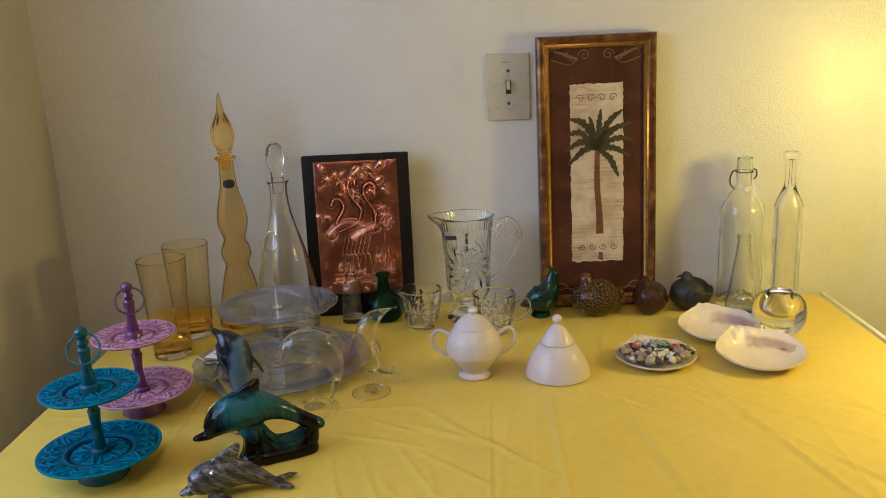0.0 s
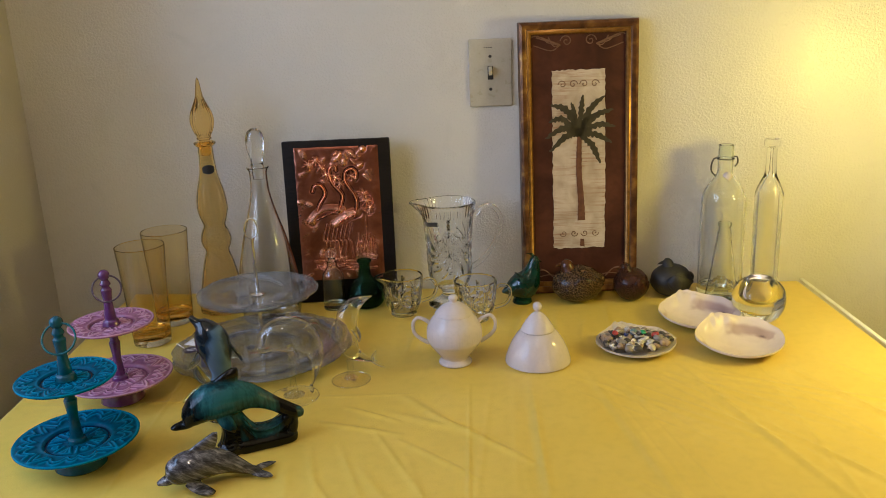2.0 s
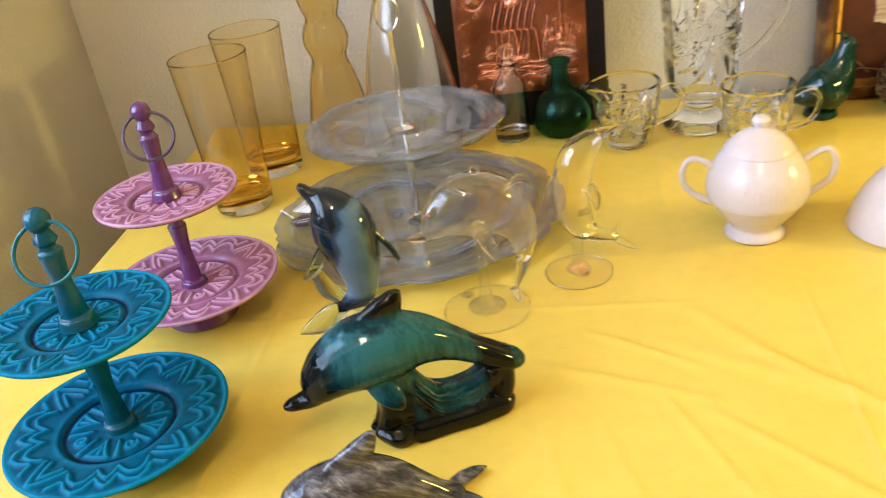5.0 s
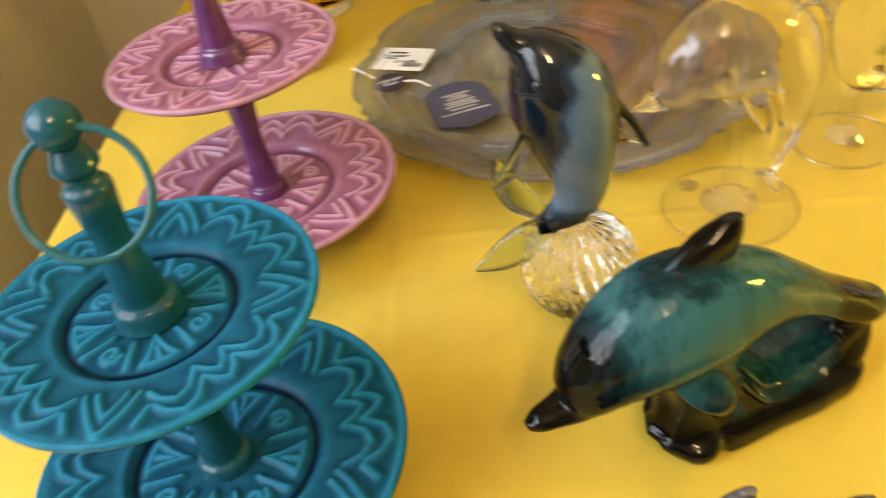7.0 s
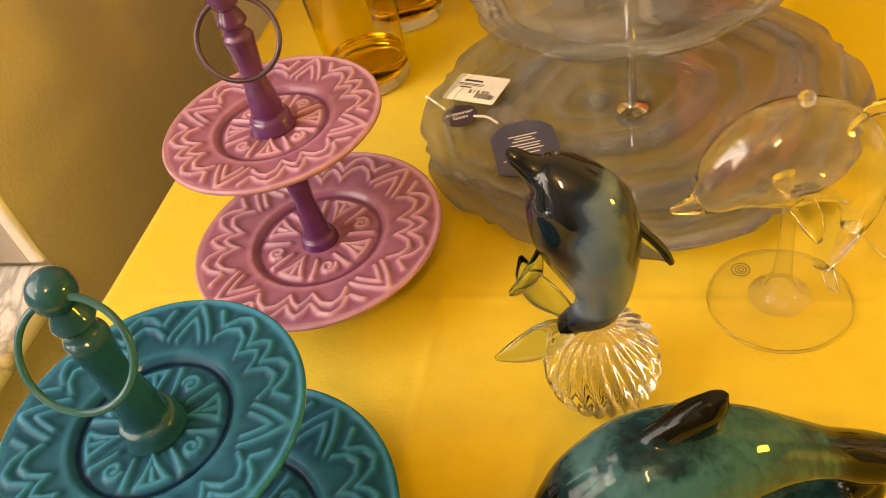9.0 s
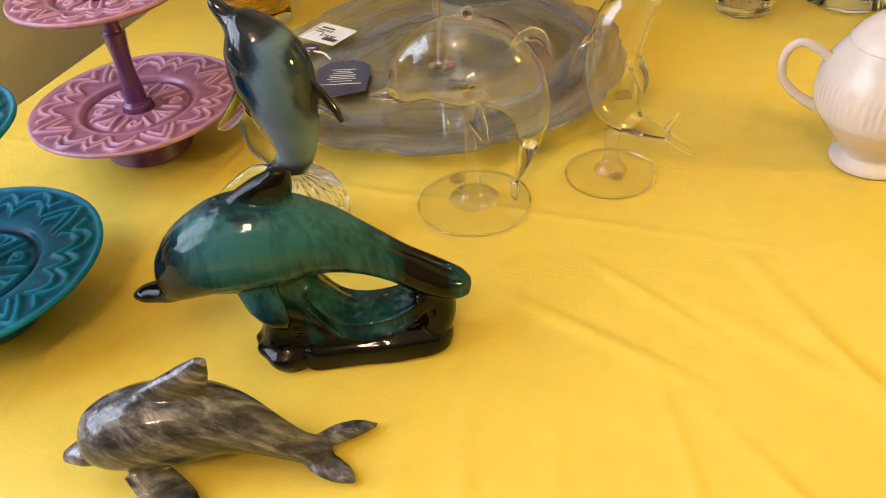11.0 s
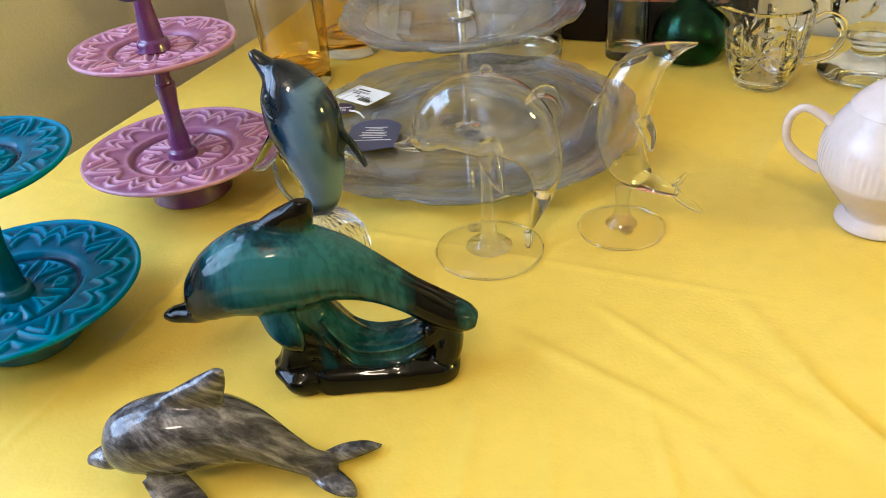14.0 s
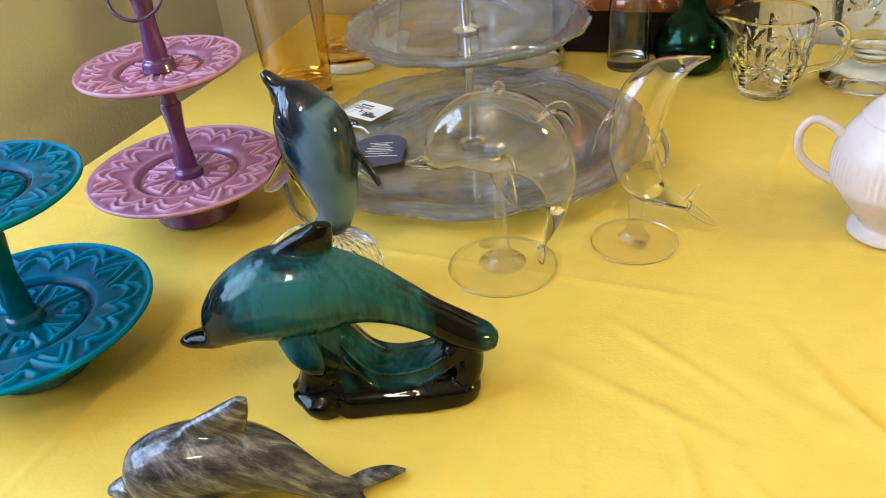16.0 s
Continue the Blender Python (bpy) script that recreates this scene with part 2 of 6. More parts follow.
M["slat"] = plain("white_blind_slat", (0.82, 0.82, 0.82), (0.87, 0.87, 0.87), 20.0, 0.45)
# greyer than the white frame: the reveal's shade is put into its colour
M["reveal"] = plain("shaded_reveal_paint", (0.50, 0.49, 0.51), (0.55, 0.54, 0.56), 12.0, 0.5, bump=0.1)
M["blind"] = nodes_of("translucent_blind_vinyl")[0]
_n, _l = M["blind"].node_tree.nodes, M["blind"].node_tree.links
_tr, _mx = _n.new("ShaderNodeBsdfTranslucent"), _n.new("ShaderNodeMixShader")
_tr.inputs["Color"].default_value = (0.80, 0.82, 0.84, 1)
_n["Principled BSDF"].inputs["Base Color"].default_value = (0.80, 0.80, 0.80, 1)
_mx.inputs["Fac"].default_value = 0.5
_l.new(_n["Principled BSDF"].outputs[0], _mx.inputs[1])
_l.new(_tr.outputs[0], _mx.inputs[2])
_l.new(_mx.outputs[0], _n["Material Output"].inputs["Surface"])
M["outside"] = plain("tan_backdrop_panel", (0.40, 0.30, 0.19), (0.46, 0.35, 0.22), 4.0, 0.9)


def marble():
    m, n, l, p = nodes_of("veined_white_marble")
    t = noise_node(n, l, 7.0, 8.0, 2.2)
    t2 = noise_node(n, l, 30.0, 5.0, 0.5)
    v = ramp(n, l, t.outputs["Fac"], [(0.46, (0.80, 0.81, 0.85)), (0.50, (0.36, 0.36, 0.41)), (0.53, (0.74, 0.75, 0.80)), (0.68, (0.84, 0.85, 0.88))])
    l.new(mixed(n, l, 0.12, v.outputs["Color"], t2.outputs["Fac"]), p.inputs["Base Color"])
    p.inputs["Roughness"].default_value = 0.22
    return m


M["marble"] = marble()


def grey_marble():
    """Polished grey stone with slanting dark and pale streaks, a few white veins and a mottled sheen."""
    m, n, l, p = nodes_of("polished_grey_stone")
    tc, mp = n.new("ShaderNodeTexCoord"), n.new("ShaderNodeMapping")
    mp.vector_type = "TEXTURE"
    mp.inputs["Rotation"].default_value = (0.0, radians(40), radians(12))
    mp.inputs["Scale"].default_value = (3.0, 0.67, 0.40)
    l.new(tc.outputs["Object"], mp.inputs["Vector"])

    def streak(scale, distort):
        t = n.new("ShaderNodeTexNoise")
        t.inputs["Scale"].default_value, t.inputs["Detail"].default_value, t.inputs["Distortion"].default_value = scale, 9.0, distort
        t.inputs["Roughness"].default_value = 0.65
        l.new(mp.outputs["Vector"], t.inputs["Vector"])
        return t
    a, b, c = streak(55.0, 0.5), streak(170.0, 0.3), streak(30.0, 0.8)
    v = ramp(n, l, a.outputs["Fac"], [(0.36, (0.016, 0.015, 0.017)), (0.46, (0.060, 0.057, 0.062)), (0.55, (0.155, 0.148, 0.158)), (0.66, (0.28, 0.265, 0.27))])
    fine = ramp(n, l, b.outputs["Fac"], [(0.40, (0, 0, 0)), (0.62, (0.7, 0.7, 0.7))])
    base = mixed(n, l, fine.outputs["Color"], v.outputs["Color"], (0.022, 0.020, 0.023))
    vein = ramp(n, l, c.outputs["Fac"], [(0.655, (0, 0, 0)), (0.68, (0.7, 0.7, 0.7)), (0.70, (0, 0, 0))])
    l.new(mixed(n, l, vein.outputs["Color"], base, (0.42, 0.38, 0.36)), p.inputs["Base Color"])
    p.inputs["Roughness"].default_value = 0.08
    p.inputs["Specular IOR Level"].default_value = 0.5
    return m


M["grey_stone"] = grey_marble()
M["sea_glaze"] = toned("sea_green_drip_glaze", (0.003, 0.0025, 0.002), (0.020, 0.112, 0.128), (0.002, 0.028, 0.036), 0.05, 0.0, 120.0, (2.2, 2.2, 0.4), 0.8, spec=0.24)
M["smoke_blue"] = toned("smoky_blue_glass", (0.003, 0.006, 0.010), (0.10, 0.180, 0.275), (0.016, 0.042, 0.080), 0.03, 0.0, 30.0, vary=0.12)
M["fin_glass"] = clear_cast("pale_yellow_fin_glass", (0.87, 0.91, 0.88), 1.45)
M["smoke_dark"] = plain("dark_smoke_glass", (0.003, 0.006, 0.010), (0.012, 0.022, 0.032), 60.0, 0.04, rough_var=0.01)


def alabaster():
    """Swirled grey pressed glass, cloudy, so that the cloth shows faintly through."""
    m, n, l, p = nodes_of("swirled_grey_glass")
    t = noise_node(n, l, 7.0, 5.0, 2.2)
    tc = n.new("ShaderNodeTexCoord")

    def rings(scale, distortion, detail):
        w = n.new("ShaderNodeTexWave")
        w.wave_type, w.rings_direction = "RINGS", "Z"
        w.inputs["Scale"].default_value, w.inputs["Distortion"].default_value, w.inputs["Detail"].default_value, w.inputs["Detail Scale"].default_value = scale, distortion, detail, 0.6
        mp = n.new("ShaderNodeMapping")
        mp.inputs["Location"].default_value = (0.025, -0.012, 0)
        l.new(tc.outputs["Object"], mp.inputs["Vector"])
        l.new(mp.outputs["Vector"], w.inputs["Vector"])
        return w
    fine, thin = rings(5.0, 7.0, 3.0), rings(13.0, 14.0, 3.0)
    line = ramp(n, l, fine.outputs["Fac"], [(0.0, (0.9, 0.9, 0.9)), (0.10, (0.35, 0.35, 0.35)), (0.45, (0.06, 0.06, 0.06)), (0.9, (0, 0, 0)), (1.0, (0.12, 0.12, 0.12))])
    line2 = ramp(n, l, thin.outputs["Fac"], [(0.0, (0.5, 0.5, 0.5)), (0.15, (0.1, 0.1, 0.1)), (0.6, (0, 0, 0))])
    both = mixed(n, l, 0.5, line.outputs["Color"], line2.outputs["Color"])
    col = ramp(n, l, t.outputs["Fac"], [(0.3, (0.22, 0.23, 0.25)), (0.5, (0.32, 0.335, 0.36)), (0.7, (0.44, 0.46, 0.49))])
    l.new(mixed(n, l, both, col.outputs["Color"], (0.08, 0.085, 0.11)), p.inputs["Base Color"])
    p.inputs["Roughness"].default_value = 0.10
    tr, mixn = n.new("ShaderNodeBsdfTransparent"), n.new("ShaderNodeMixShader")
    tr.inputs["Color"].default_value = (0.80, 0.795, 0.775, 1)
    cloud = ramp(n, l, t.outputs["Fac"], [(0.3, (0.05, 0.05, 0.05)), (0.7, (0.17, 0.17, 0.17))])
    fac = n.new("ShaderNodeMath")
    fac.operation = "MULTIPLY_ADD"
    l.new(both, fac.inputs[0])
    fac.inputs[1].default_value = 1.1
    l.new(cloud.outputs["Color"], fac.inputs[2])
    l.new(fac.outputs[0], mixn.inputs["Fac"])
    l.new(tr.outputs[0], mixn.inputs[1])
    l.new(p.outputs[0], mixn.inputs[2])
    gl, top, lw = n.new("ShaderNodeBsdfGlossy"), n.new("ShaderNodeMixShader"), n.new("ShaderNodeLayerWeight")
    gl.inputs["Roughness"].default_value = 0.03
    po, ma = n.new("ShaderNodeMath"), n.new("ShaderNodeMath")
    po.operation, ma.operation = "POWER", "MULTIPLY_ADD"
    l.new(lw.outputs["Facing"], po.inputs[0])
    po.inputs[1].default_value = 4.5
    l.new(po.outputs[0], ma.inputs[0])
    ma.inputs[1].default_value, ma.inputs[2].default_value = 0.8, 0.045
    l.new(ma.outputs[0], top.inputs["Fac"])
    l.new(mixn.outputs[0], top.inputs[1])
    l.new(gl.outputs[0], top.inputs[2])
    l.new(top.outputs[0], n["Material Output"].inputs["Surface"])
    return m


M["alabaster"] = alabaster()


def copper():
    """Beaten copper with a brown patina left in the hollows and the raised work rubbed bright."""
    m, n, l, p = nodes_of("beaten_copper")
    t = noise_node(n, l, 22.0, 7.0, 0.6)
    at = n.new("ShaderNodeAttribute")
    at.attribute_name = "tone"
    add = n.new("ShaderNodeMath")
    add.operation = "MULTIPLY_ADD"
    l.new(at.outputs["Fac"], add.inputs[0])
    add.inputs[1].default_value = 0.6
    l.new(t.outputs["Fac"], add.inputs[2])
    c = ramp(n, l, add.outputs[0], [(0.28, (0.20, 0.068, 0.042)), (0.58, (0.42, 0.150, 0.092)), (0.95, (0.95, 0.47, 0.30))])
    l.new(c.outputs["Color"], p.inputs["Base Color"])
    p.inputs["Metallic"].default_value = 1.0
    r = n.new("ShaderNodeMapRange")
    r.inputs["To Min"].default_value, r.inputs["To Max"].default_value = 0.40, 0.20
    l.new(add.outputs[0], r.inputs["Value"])
    l.new(r.outputs["Result"], p.inputs["Roughness"])
    b = noise_node(n, l, 90.0, 5.0, 0.3)
    bumped(n, l, p, b.outputs["Fac"], 0.45, 0.003)
    return m


M["copper"] = copper()


def gilt():
    m, n, l, p = nodes_of("antiqued_bronze_frame")
    t = noise_node(n, l, 35.0, 8.0, 0.4)
    c = ramp(n, l, t.outputs["Fac"], [(0.35, (0.060, 0.022, 0.010)), (0.55, (0.155, 0.062, 0.022)), (0.72, (0.36, 0.19, 0.05))])
    l.new(c.outputs["Color"], p.inputs["Base Color"])
    p.inputs["Metallic"].default_value, p.inputs["Roughness"].default_value = 0.55, 0.36
    bumped(n, l, p, t.outputs["Fac"], 0.15, 0.002)
    return m


M["bronze"] = gilt()
M["gold"] = plain("worn_gold_bead", (0.20, 0.095, 0.022), (0.38, 0.19, 0.05), 90.0, 0.34, metal=0.7)
M["mat_brown"] = plain("mottled_brown_mat", (0.034, 0.009, 0.006), (0.095, 0.030, 0.016), 14.0, 0.55, distort=0.8, spec=0.2)


def printed_panel():
    """Aged cream panel with rust-brown horizontal print marks, rubbed away in patches."""
    m, n, l, p = nodes_of("aged_print_panel")
    a = noise_node(n, l, 26.0, 6.0, 0.5)
    b = noise_node(n, l, 30.0, 5.0, 0.2, (0.35, 1.0, 9.0))
    c = noise_node(n, l, 14.0, 4.0, 0.6)
    base = ramp(n, l, a.outputs["Fac"], [(0.3, (0.36, 0.27, 0.19)), (0.6, (0.52, 0.43, 0.34)), (0.8, (0.58, 0.50, 0.42))]).outputs["Color"]
    mark = ramp(n, l, b.outputs["Fac"], [(0.50, (0, 0, 0)), (0.58, (0.75, 0.75, 0.75)), (0.66, (0, 0, 0))])
    gone = ramp(n, l, c.outputs["Fac"], [(0.40, (0, 0, 0)), (0.60, (1, 1, 1))])
    mul = n.new("ShaderNodeMath")
    mul.operation = "MULTIPLY"
    l.new(mark.outputs["Color"], mul.inputs[0])
    l.new(gone.outputs["Color"], mul.inputs[1])
    l.new(mixed(n, l, mul.outputs[0], base, (0.27, 0.12, 0.06)), p.inputs["Base Color"])
    p.inputs["Roughness"].default_value = 0.55
    bumped(n, l, p, a.outputs["Fac"], 0.3, 0.002)
    return m


M["parchment"] = printed_panel()
M["ornament"] = plain("tan_print", (0.13, 0.062, 0.034), (0.19, 0.095, 0.052), 60.0, 0.5)
M["frond"] = plain("dark_olive_print", (0.022, 0.017, 0.008), (0.05, 0.036, 0.016), 80.0, 0.55)
M["trunk"] = plain("brown_print", (0.09, 0.028, 0.014), (0.16, 0.06, 0.03), 90.0, 0.55)


def feathered(name, dark, mid, light, scale, width):
    """A dark glaze with fine pale scallop outlines, cell by cell."""
    m, n, l, p = nodes_of(name)
    tc, vo = n.new("ShaderNodeTexCoord"), n.new("ShaderNodeTexVoronoi")
    vo.feature = "DISTANCE_TO_EDGE"
    vo.inputs["Scale"].default_value = scale
    l.new(tc.outputs["Object"], vo.inputs["Vector"])
    big = noise_node(n, l, 40.0, 4.0)
    ring = ramp(n, l, vo.outputs["Distance"], [(0.0, (0.9, 0.9, 0.9)), (width, (0.8, 0.8, 0.8)), (width * 2, (0, 0, 0)), (0.35, (0, 0, 0)), (0.5, (0.2, 0.2, 0.2))])
    base = ramp(n, l, big.outputs["Fac"], [(0.35, dark), (0.7, mid)]).outputs["Color"]
    l.new(mixed(n, l, ring.outputs["Color"], base, light), p.inputs["Base Color"])
    p.inputs["Roughness"].default_value, p.inputs["Specular IOR Level"].default_value = 0.14, 0.3
    bumped(n, l, p, ring.outputs["Color"], 0.5, 0.0015)
    return m


M["brown_bird"] = feathered("brown_feather_glaze", (0.008, 0.004, 0.002), (0.030, 0.014, 0.006), (0.22, 0.125, 0.050), 215.0, 0.035)
M["red_bird"] = feathered("red_brown_feather_glaze", (0.005, 0.0015, 0.001), (0.026, 0.006, 0.003), (0.13, 0.045, 0.018), 270.0, 0.035)
M["bird_face"] = plain("rust_glazed_head", (0.05, 0.016, 0.006), (0.12, 0.042, 0.014), 90.0, 0.25)
M["green_bird"] = plain("bottle_green_glaze", (0.001, 0.012, 0.009), (0.003, 0.040, 0.030), 40.0, 0.06, coat=0.0, rough_var=0.02)
M["dark_bird"] = plain("matt_charcoal_clay", (0.014, 0.012, 0.010), (0.026, 0.022, 0.018), 60.0, 0.55, bump=0.4, bump_scale=260)
M["shell"] = toned("pale_pink_shell", (0.13, 0.075, 0.09), (0.66, 0.560, 0.505), (0.42, 0.30, 0.275), 0.4, 0.2, 60.0, vary=0.26, bump=0.08)
M["shell_dish"] = plain("cream_shell", (0.50, 0.42, 0.34), (0.66, 0.58, 0.48), 50.0, 0.45, bump=0.1)
for key, c in dict(grey=(0.28, 0.24, 0.20), slate=(0.055, 0.048, 0.045), cream=(0.62, 0.55, 0.45), tan=(0.40, 0.28, 0.20), red=(0.60, 0.07, 0.04), blue=(0.05, 0.07, 0.24), green=(0.03, 0.35, 0.17), aqua=(0.20, 0.33, 0.36), white=(0.74, 0.70, 0.65)).items():
    M["peb_" + key] = plain(key + "_pebble", tuple(x * 0.8 for x in c), c, 140.0, 0.35, bump=0.1)

# ---- mesh tools ----


def link_mesh(name, bm, material, parent=None, label="", flat=False):
    me = bpy.data.meshes.new(name)
    bmesh.ops.recalc_face_normals(bm, faces=bm.faces)
    hollow_faces = [f for f in bm.faces if f.material_index == 9]
    for f in hollow_faces:
        f.material_index = 0
    if hollow_faces:
        bmesh.ops.reverse_faces(bm, faces=hollow_faces)
    if not flat:
        for f in bm.faces:
            f.smooth = True
    bm.to_mesh(me)
    bm.free()
    for m in material if isinstance(material, (list, tuple)) else [material]:
        me.materials.append(m)
    ob = new(name, me)
    if not flat:
        me.set_sharp_from_angle(angle=radians(38))
    if parent:
        ob.parent = parent
    if label:
        ob["label"] = label
    return ob


def part(name, bm, material, parent, label="", flat=False):
    return link_mesh(name, bm, material, parent, label, flat)


def thing(name, place, label, category, group="", kind="", turn=0.0, lean=0.0, roll=0.0):
    ob = new(name)
    ob.empty_display_size = 0.02
    ob.matrix_world = pose(*place, lean, roll, turn)
    return tagged(ob, label, category, group, kind)


def curve_pts(pts, steps=6):
    """Catmull-Rom through the given points (tuples of any length)."""
    p = [np.array(q, float) for q in pts]
    p = [2 * p[0] - p[1]] + p + [2 * p[-1] - p[-2]]
    out = []
    for i in range(1, len(p) - 2):
        a, b, c, d = p[i - 1:i + 3]
        for s in range(steps):
            t = s / steps
            out.append(0.5 * (2 * b + (c - a) * t + (2 * a - 5 * b + 4 * c - d) * t * t + (3 * b - a - 3 * c + d) * t ** 3))
    out.append(p[-2])
    return out


def rings_to_faces(bm, rings, closed_ring=True, wrap=False):
    n = len(rings)
    for i in range(n if wrap else n - 1):
        a, b = rings[i], rings[(i + 1) % n]
        if len(a) == 1 and len(b) == 1:
            continue
        m = max(len(a), len(b))
        for j in range(m if closed_ring else m - 1):
            k = (j + 1) % m
            if len(a) == 1:
                bm.faces.new((a[0], b[j], b[k]))
            elif len(b) == 1:
                bm.faces.new((a[j], b[0], a[k]))
            else:
                bm.faces.new((a[j], b[j], b[k], a[k]))


def lathe(prof, segs=48, shape=None, bm=None, at=(0, 0, 0)):
    """Turn a profile of (r, z); shape(r, z, angle) may change the radius."""
    bm = bm or bmesh.new()
    rings = []
    for r, z, *own in prof:
        if r < 1e-5:
            rings.append([bm.verts.new((at[0], at[1], at[2] + z))])
            continue
        ring = []
        for j in range(segs):
            th = 2 * math.pi * j / segs
            q = own[0](r, z, th) if own else shape(r, z, th) if shape else r
            ring.append(bm.verts.new((at[0] + q * math.cos(th), at[1] + q * math.sin(th), at[2] + z)))
        rings.append(ring)
    rings_to_faces(bm, rings)
    return bm


def vessel(outer, wall=0.002, floor=0.006, steps=4, segs=48, shape=None, smooth=True, lining=None):
    """A hollow turned vessel with a wall thickness and a rounded rim. outer: profile of (r, z) from the foot up."""
    o = [tuple(q) for q in curve_pts(outer, steps)] if smooth else list(outer)
    inner = [(max(r - wall, 0.0008), z) + ((lining,) if lining else ()) for r, z in o if z > floor]
    top = o[-1]
    rim = [(top[0] - wall * 0.5, top[1] + wall * 0.4)]
    prof = [(0, o[0][1] + 0.0015), (o[0][0] * 0.8, o[0][1] + 0.001)] + o + rim + inner[::-1] + [(0, floor)]
    return lathe(prof, segs, shape)


def thick_ends(ob, solid, low, high=9.0, inner=0.0):
    """Give the heavy foot (below low) and the rounded lip (above high) of a thin vessel the look of solid glass."""
    ob.data.materials.append(solid)
    for f in ob.data.polygons:
        z = f.center.z
        if z < low or z > high:
            f.material_index = len(ob.data.materials) - 1
    return ob


def sweep(bm, centres, a_axes, b_axes, segs=14, mat=0, power=1.0):
    """A body through elliptical rings: centre, half-axis a and half-axis b (vectors) at each station, closed at both ends."""
    rings = []
    for c, a, b in zip(centres, a_axes, b_axes):
        c, a, b = Vector(c), Vector(a), Vector(b)
        ring = []
        for j in range(segs):
            th = 2 * math.pi * j / segs
            x, y = math.cos(th), math.sin(th)
            if power != 1.0:
                x, y = math.copysign(abs(x) ** power, x), math.copysign(abs(y) ** power, y)
            ring.append(bm.verts.new(c + a * x + b * y))
        rings.append(ring)
    before = len(bm.faces)
    rings_to_faces(bm, rings)
    bm.faces.new(rings[0][::-1])
    bm.faces.new(rings[-1])
    bm.faces.ensure_lookup_table()
    for f in bm.faces[before:]:
        f.material_index = mat
    return rings


def fused(bm, voxel=0.0009, rounds=6):
    """Melt overlapping solids into one skin with soft fillets."""
    me = bpy.data.meshes.new("tmp")
    bmesh.ops.recalc_face_normals(bm, faces=bm.faces)
    bm.to_mesh(me)
    bm.free()
    tmp = bpy.data.objects.new("tmp_solid", me)
    scene.collection.objects.link(tmp)
    rm = tmp.modifiers.new("melt", "REMESH")
    rm.mode, rm.voxel_size = "VOXEL", voxel
    sm = tmp.modifiers.new("fillet", "SMOOTH")
    sm.factor, sm.iterations = 0.5, rounds
    bpy.context.view_layer.update()
    skin = bpy.data.meshes.new_from_object(tmp.evaluated_get(bpy.context.evaluated_depsgraph_get()))
    bpy.data.objects.remove(tmp)
    out = bmesh.new()
    out.from_mesh(skin)
    bpy.data.meshes.remove(skin)
    bpy.data.meshes.remove(me)
    return out


def body(bm, stations, v=0.0, segs=18, steps=4, mat=0, tilt=0.0):
    """A rounded body in the x-z plane: stations of (x, z, half-height, half-width)."""
    s = curve_pts(stations, steps)
    cs, aa, bb = [], [], []
    for i, q in enumerate(s):
        d = np.array(s[min(i + 1, len(s) - 1)][:2]) - np.array(s[max(i - 1, 0)][:2])
        d = d / (np.linalg.norm(d) + 1e-9)
        cs.append((q[0], v + tilt * q[1], q[1]))
        aa.append((-d[1] * max(q[2], 4e-4), 0, d[0] * max(q[2], 4e-4)))
        bb.append((0, max(q[3], 4e-4), 0))
    return sweep(bm, cs, aa, bb, segs, mat)


def fin(bm, pts, chords, thick, chord_dir, segs=10, mat=0, steps=4):
    """A flat tapering fin along 3D points, with half-chords along chord_dir and a half-thickness."""
    s = curve_pts([tuple(p) + (c,) for p, c in zip(pts, chords)], steps)
    cd = Vector(chord_dir).normalized()
    cs, aa, bb = [], [], []
    for i, q in enumerate(s):
        d = Vector(s[min(i + 1, len(s) - 1)][:3]) - Vector(s[max(i - 1, 0)][:3])
        b = d.cross(cd).normalized()
        k = max(q[3], 3e-4)
        cs.append(q[:3])
        aa.append(cd * k)
        bb.append(b * max(min(thick, k * 0.6), 2.5e-4))
    return sweep(bm, cs, aa, bb, segs, mat)


def tube(bm, pts, radius, segs=10, closed=False, steps=0, mat=0):
    p = [Vector(q[:3]) for q in (curve_pts(pts, steps) if steps else pts)]
    n = len(p)
    rad = radius if isinstance(radius, (list, tuple)) else [radius] * n
    if len(rad) != n:
        rad = list(np.interp(np.linspace(0, 1, n), np.linspace(0, 1, len(rad)), rad))
    rings, up = [], None
    for i in range(n):
        if closed:
            d = (p[(i + 1) % n] - p[i - 1]).normalized()
        else:
            d = (p[min(i + 1, n - 1)] - p[max(i - 1, 0)]).normalized()
        if up is None:
            up = d.orthogonal().normalized()
        up = (up - d * up.dot(d)).normalized()
        side = d.cross(up)
        rings.append([bm.verts.new(p[i] + (up * math.cos(2 * math.pi * j / segs) + side * math.sin(2 * math.pi * j / segs)) * rad[i]) for j in range(segs)])
    before = len(bm.faces)
    rings_to_faces(bm, rings, True, closed)
    if not closed:
        bm.faces.new(rings[0][::-1])
        bm.faces.new(rings[-1])
    bm.faces.ensure_lookup_table()
    for f in bm.faces[before:]:
        f.material_index = mat
    return bm


def box(size, at=(0, 0, 0), bevel=0.0, bm=None, segs=2):
    own = bmesh.new()
    bmesh.ops.create_cube(own, size=1.0)
    for v in own.verts:
        v.co = Vector((v.co.x * size[0] + at[0], v.co.y * size[1] + at[1], v.co.z * size[2] + at[2]))
    if bevel:
        bmesh.ops.bevel(own, geom=own.edges[:], offset=bevel, segments=segs, affect="EDGES", profile=0.5)
    if bm is None:
        return own
    tmp = bpy.data.meshes.new("tmp")
    own.to_mesh(tmp)
    own.free()
    bm.from_mesh(tmp)
    bpy.data.meshes.remove(tmp)
    return bm


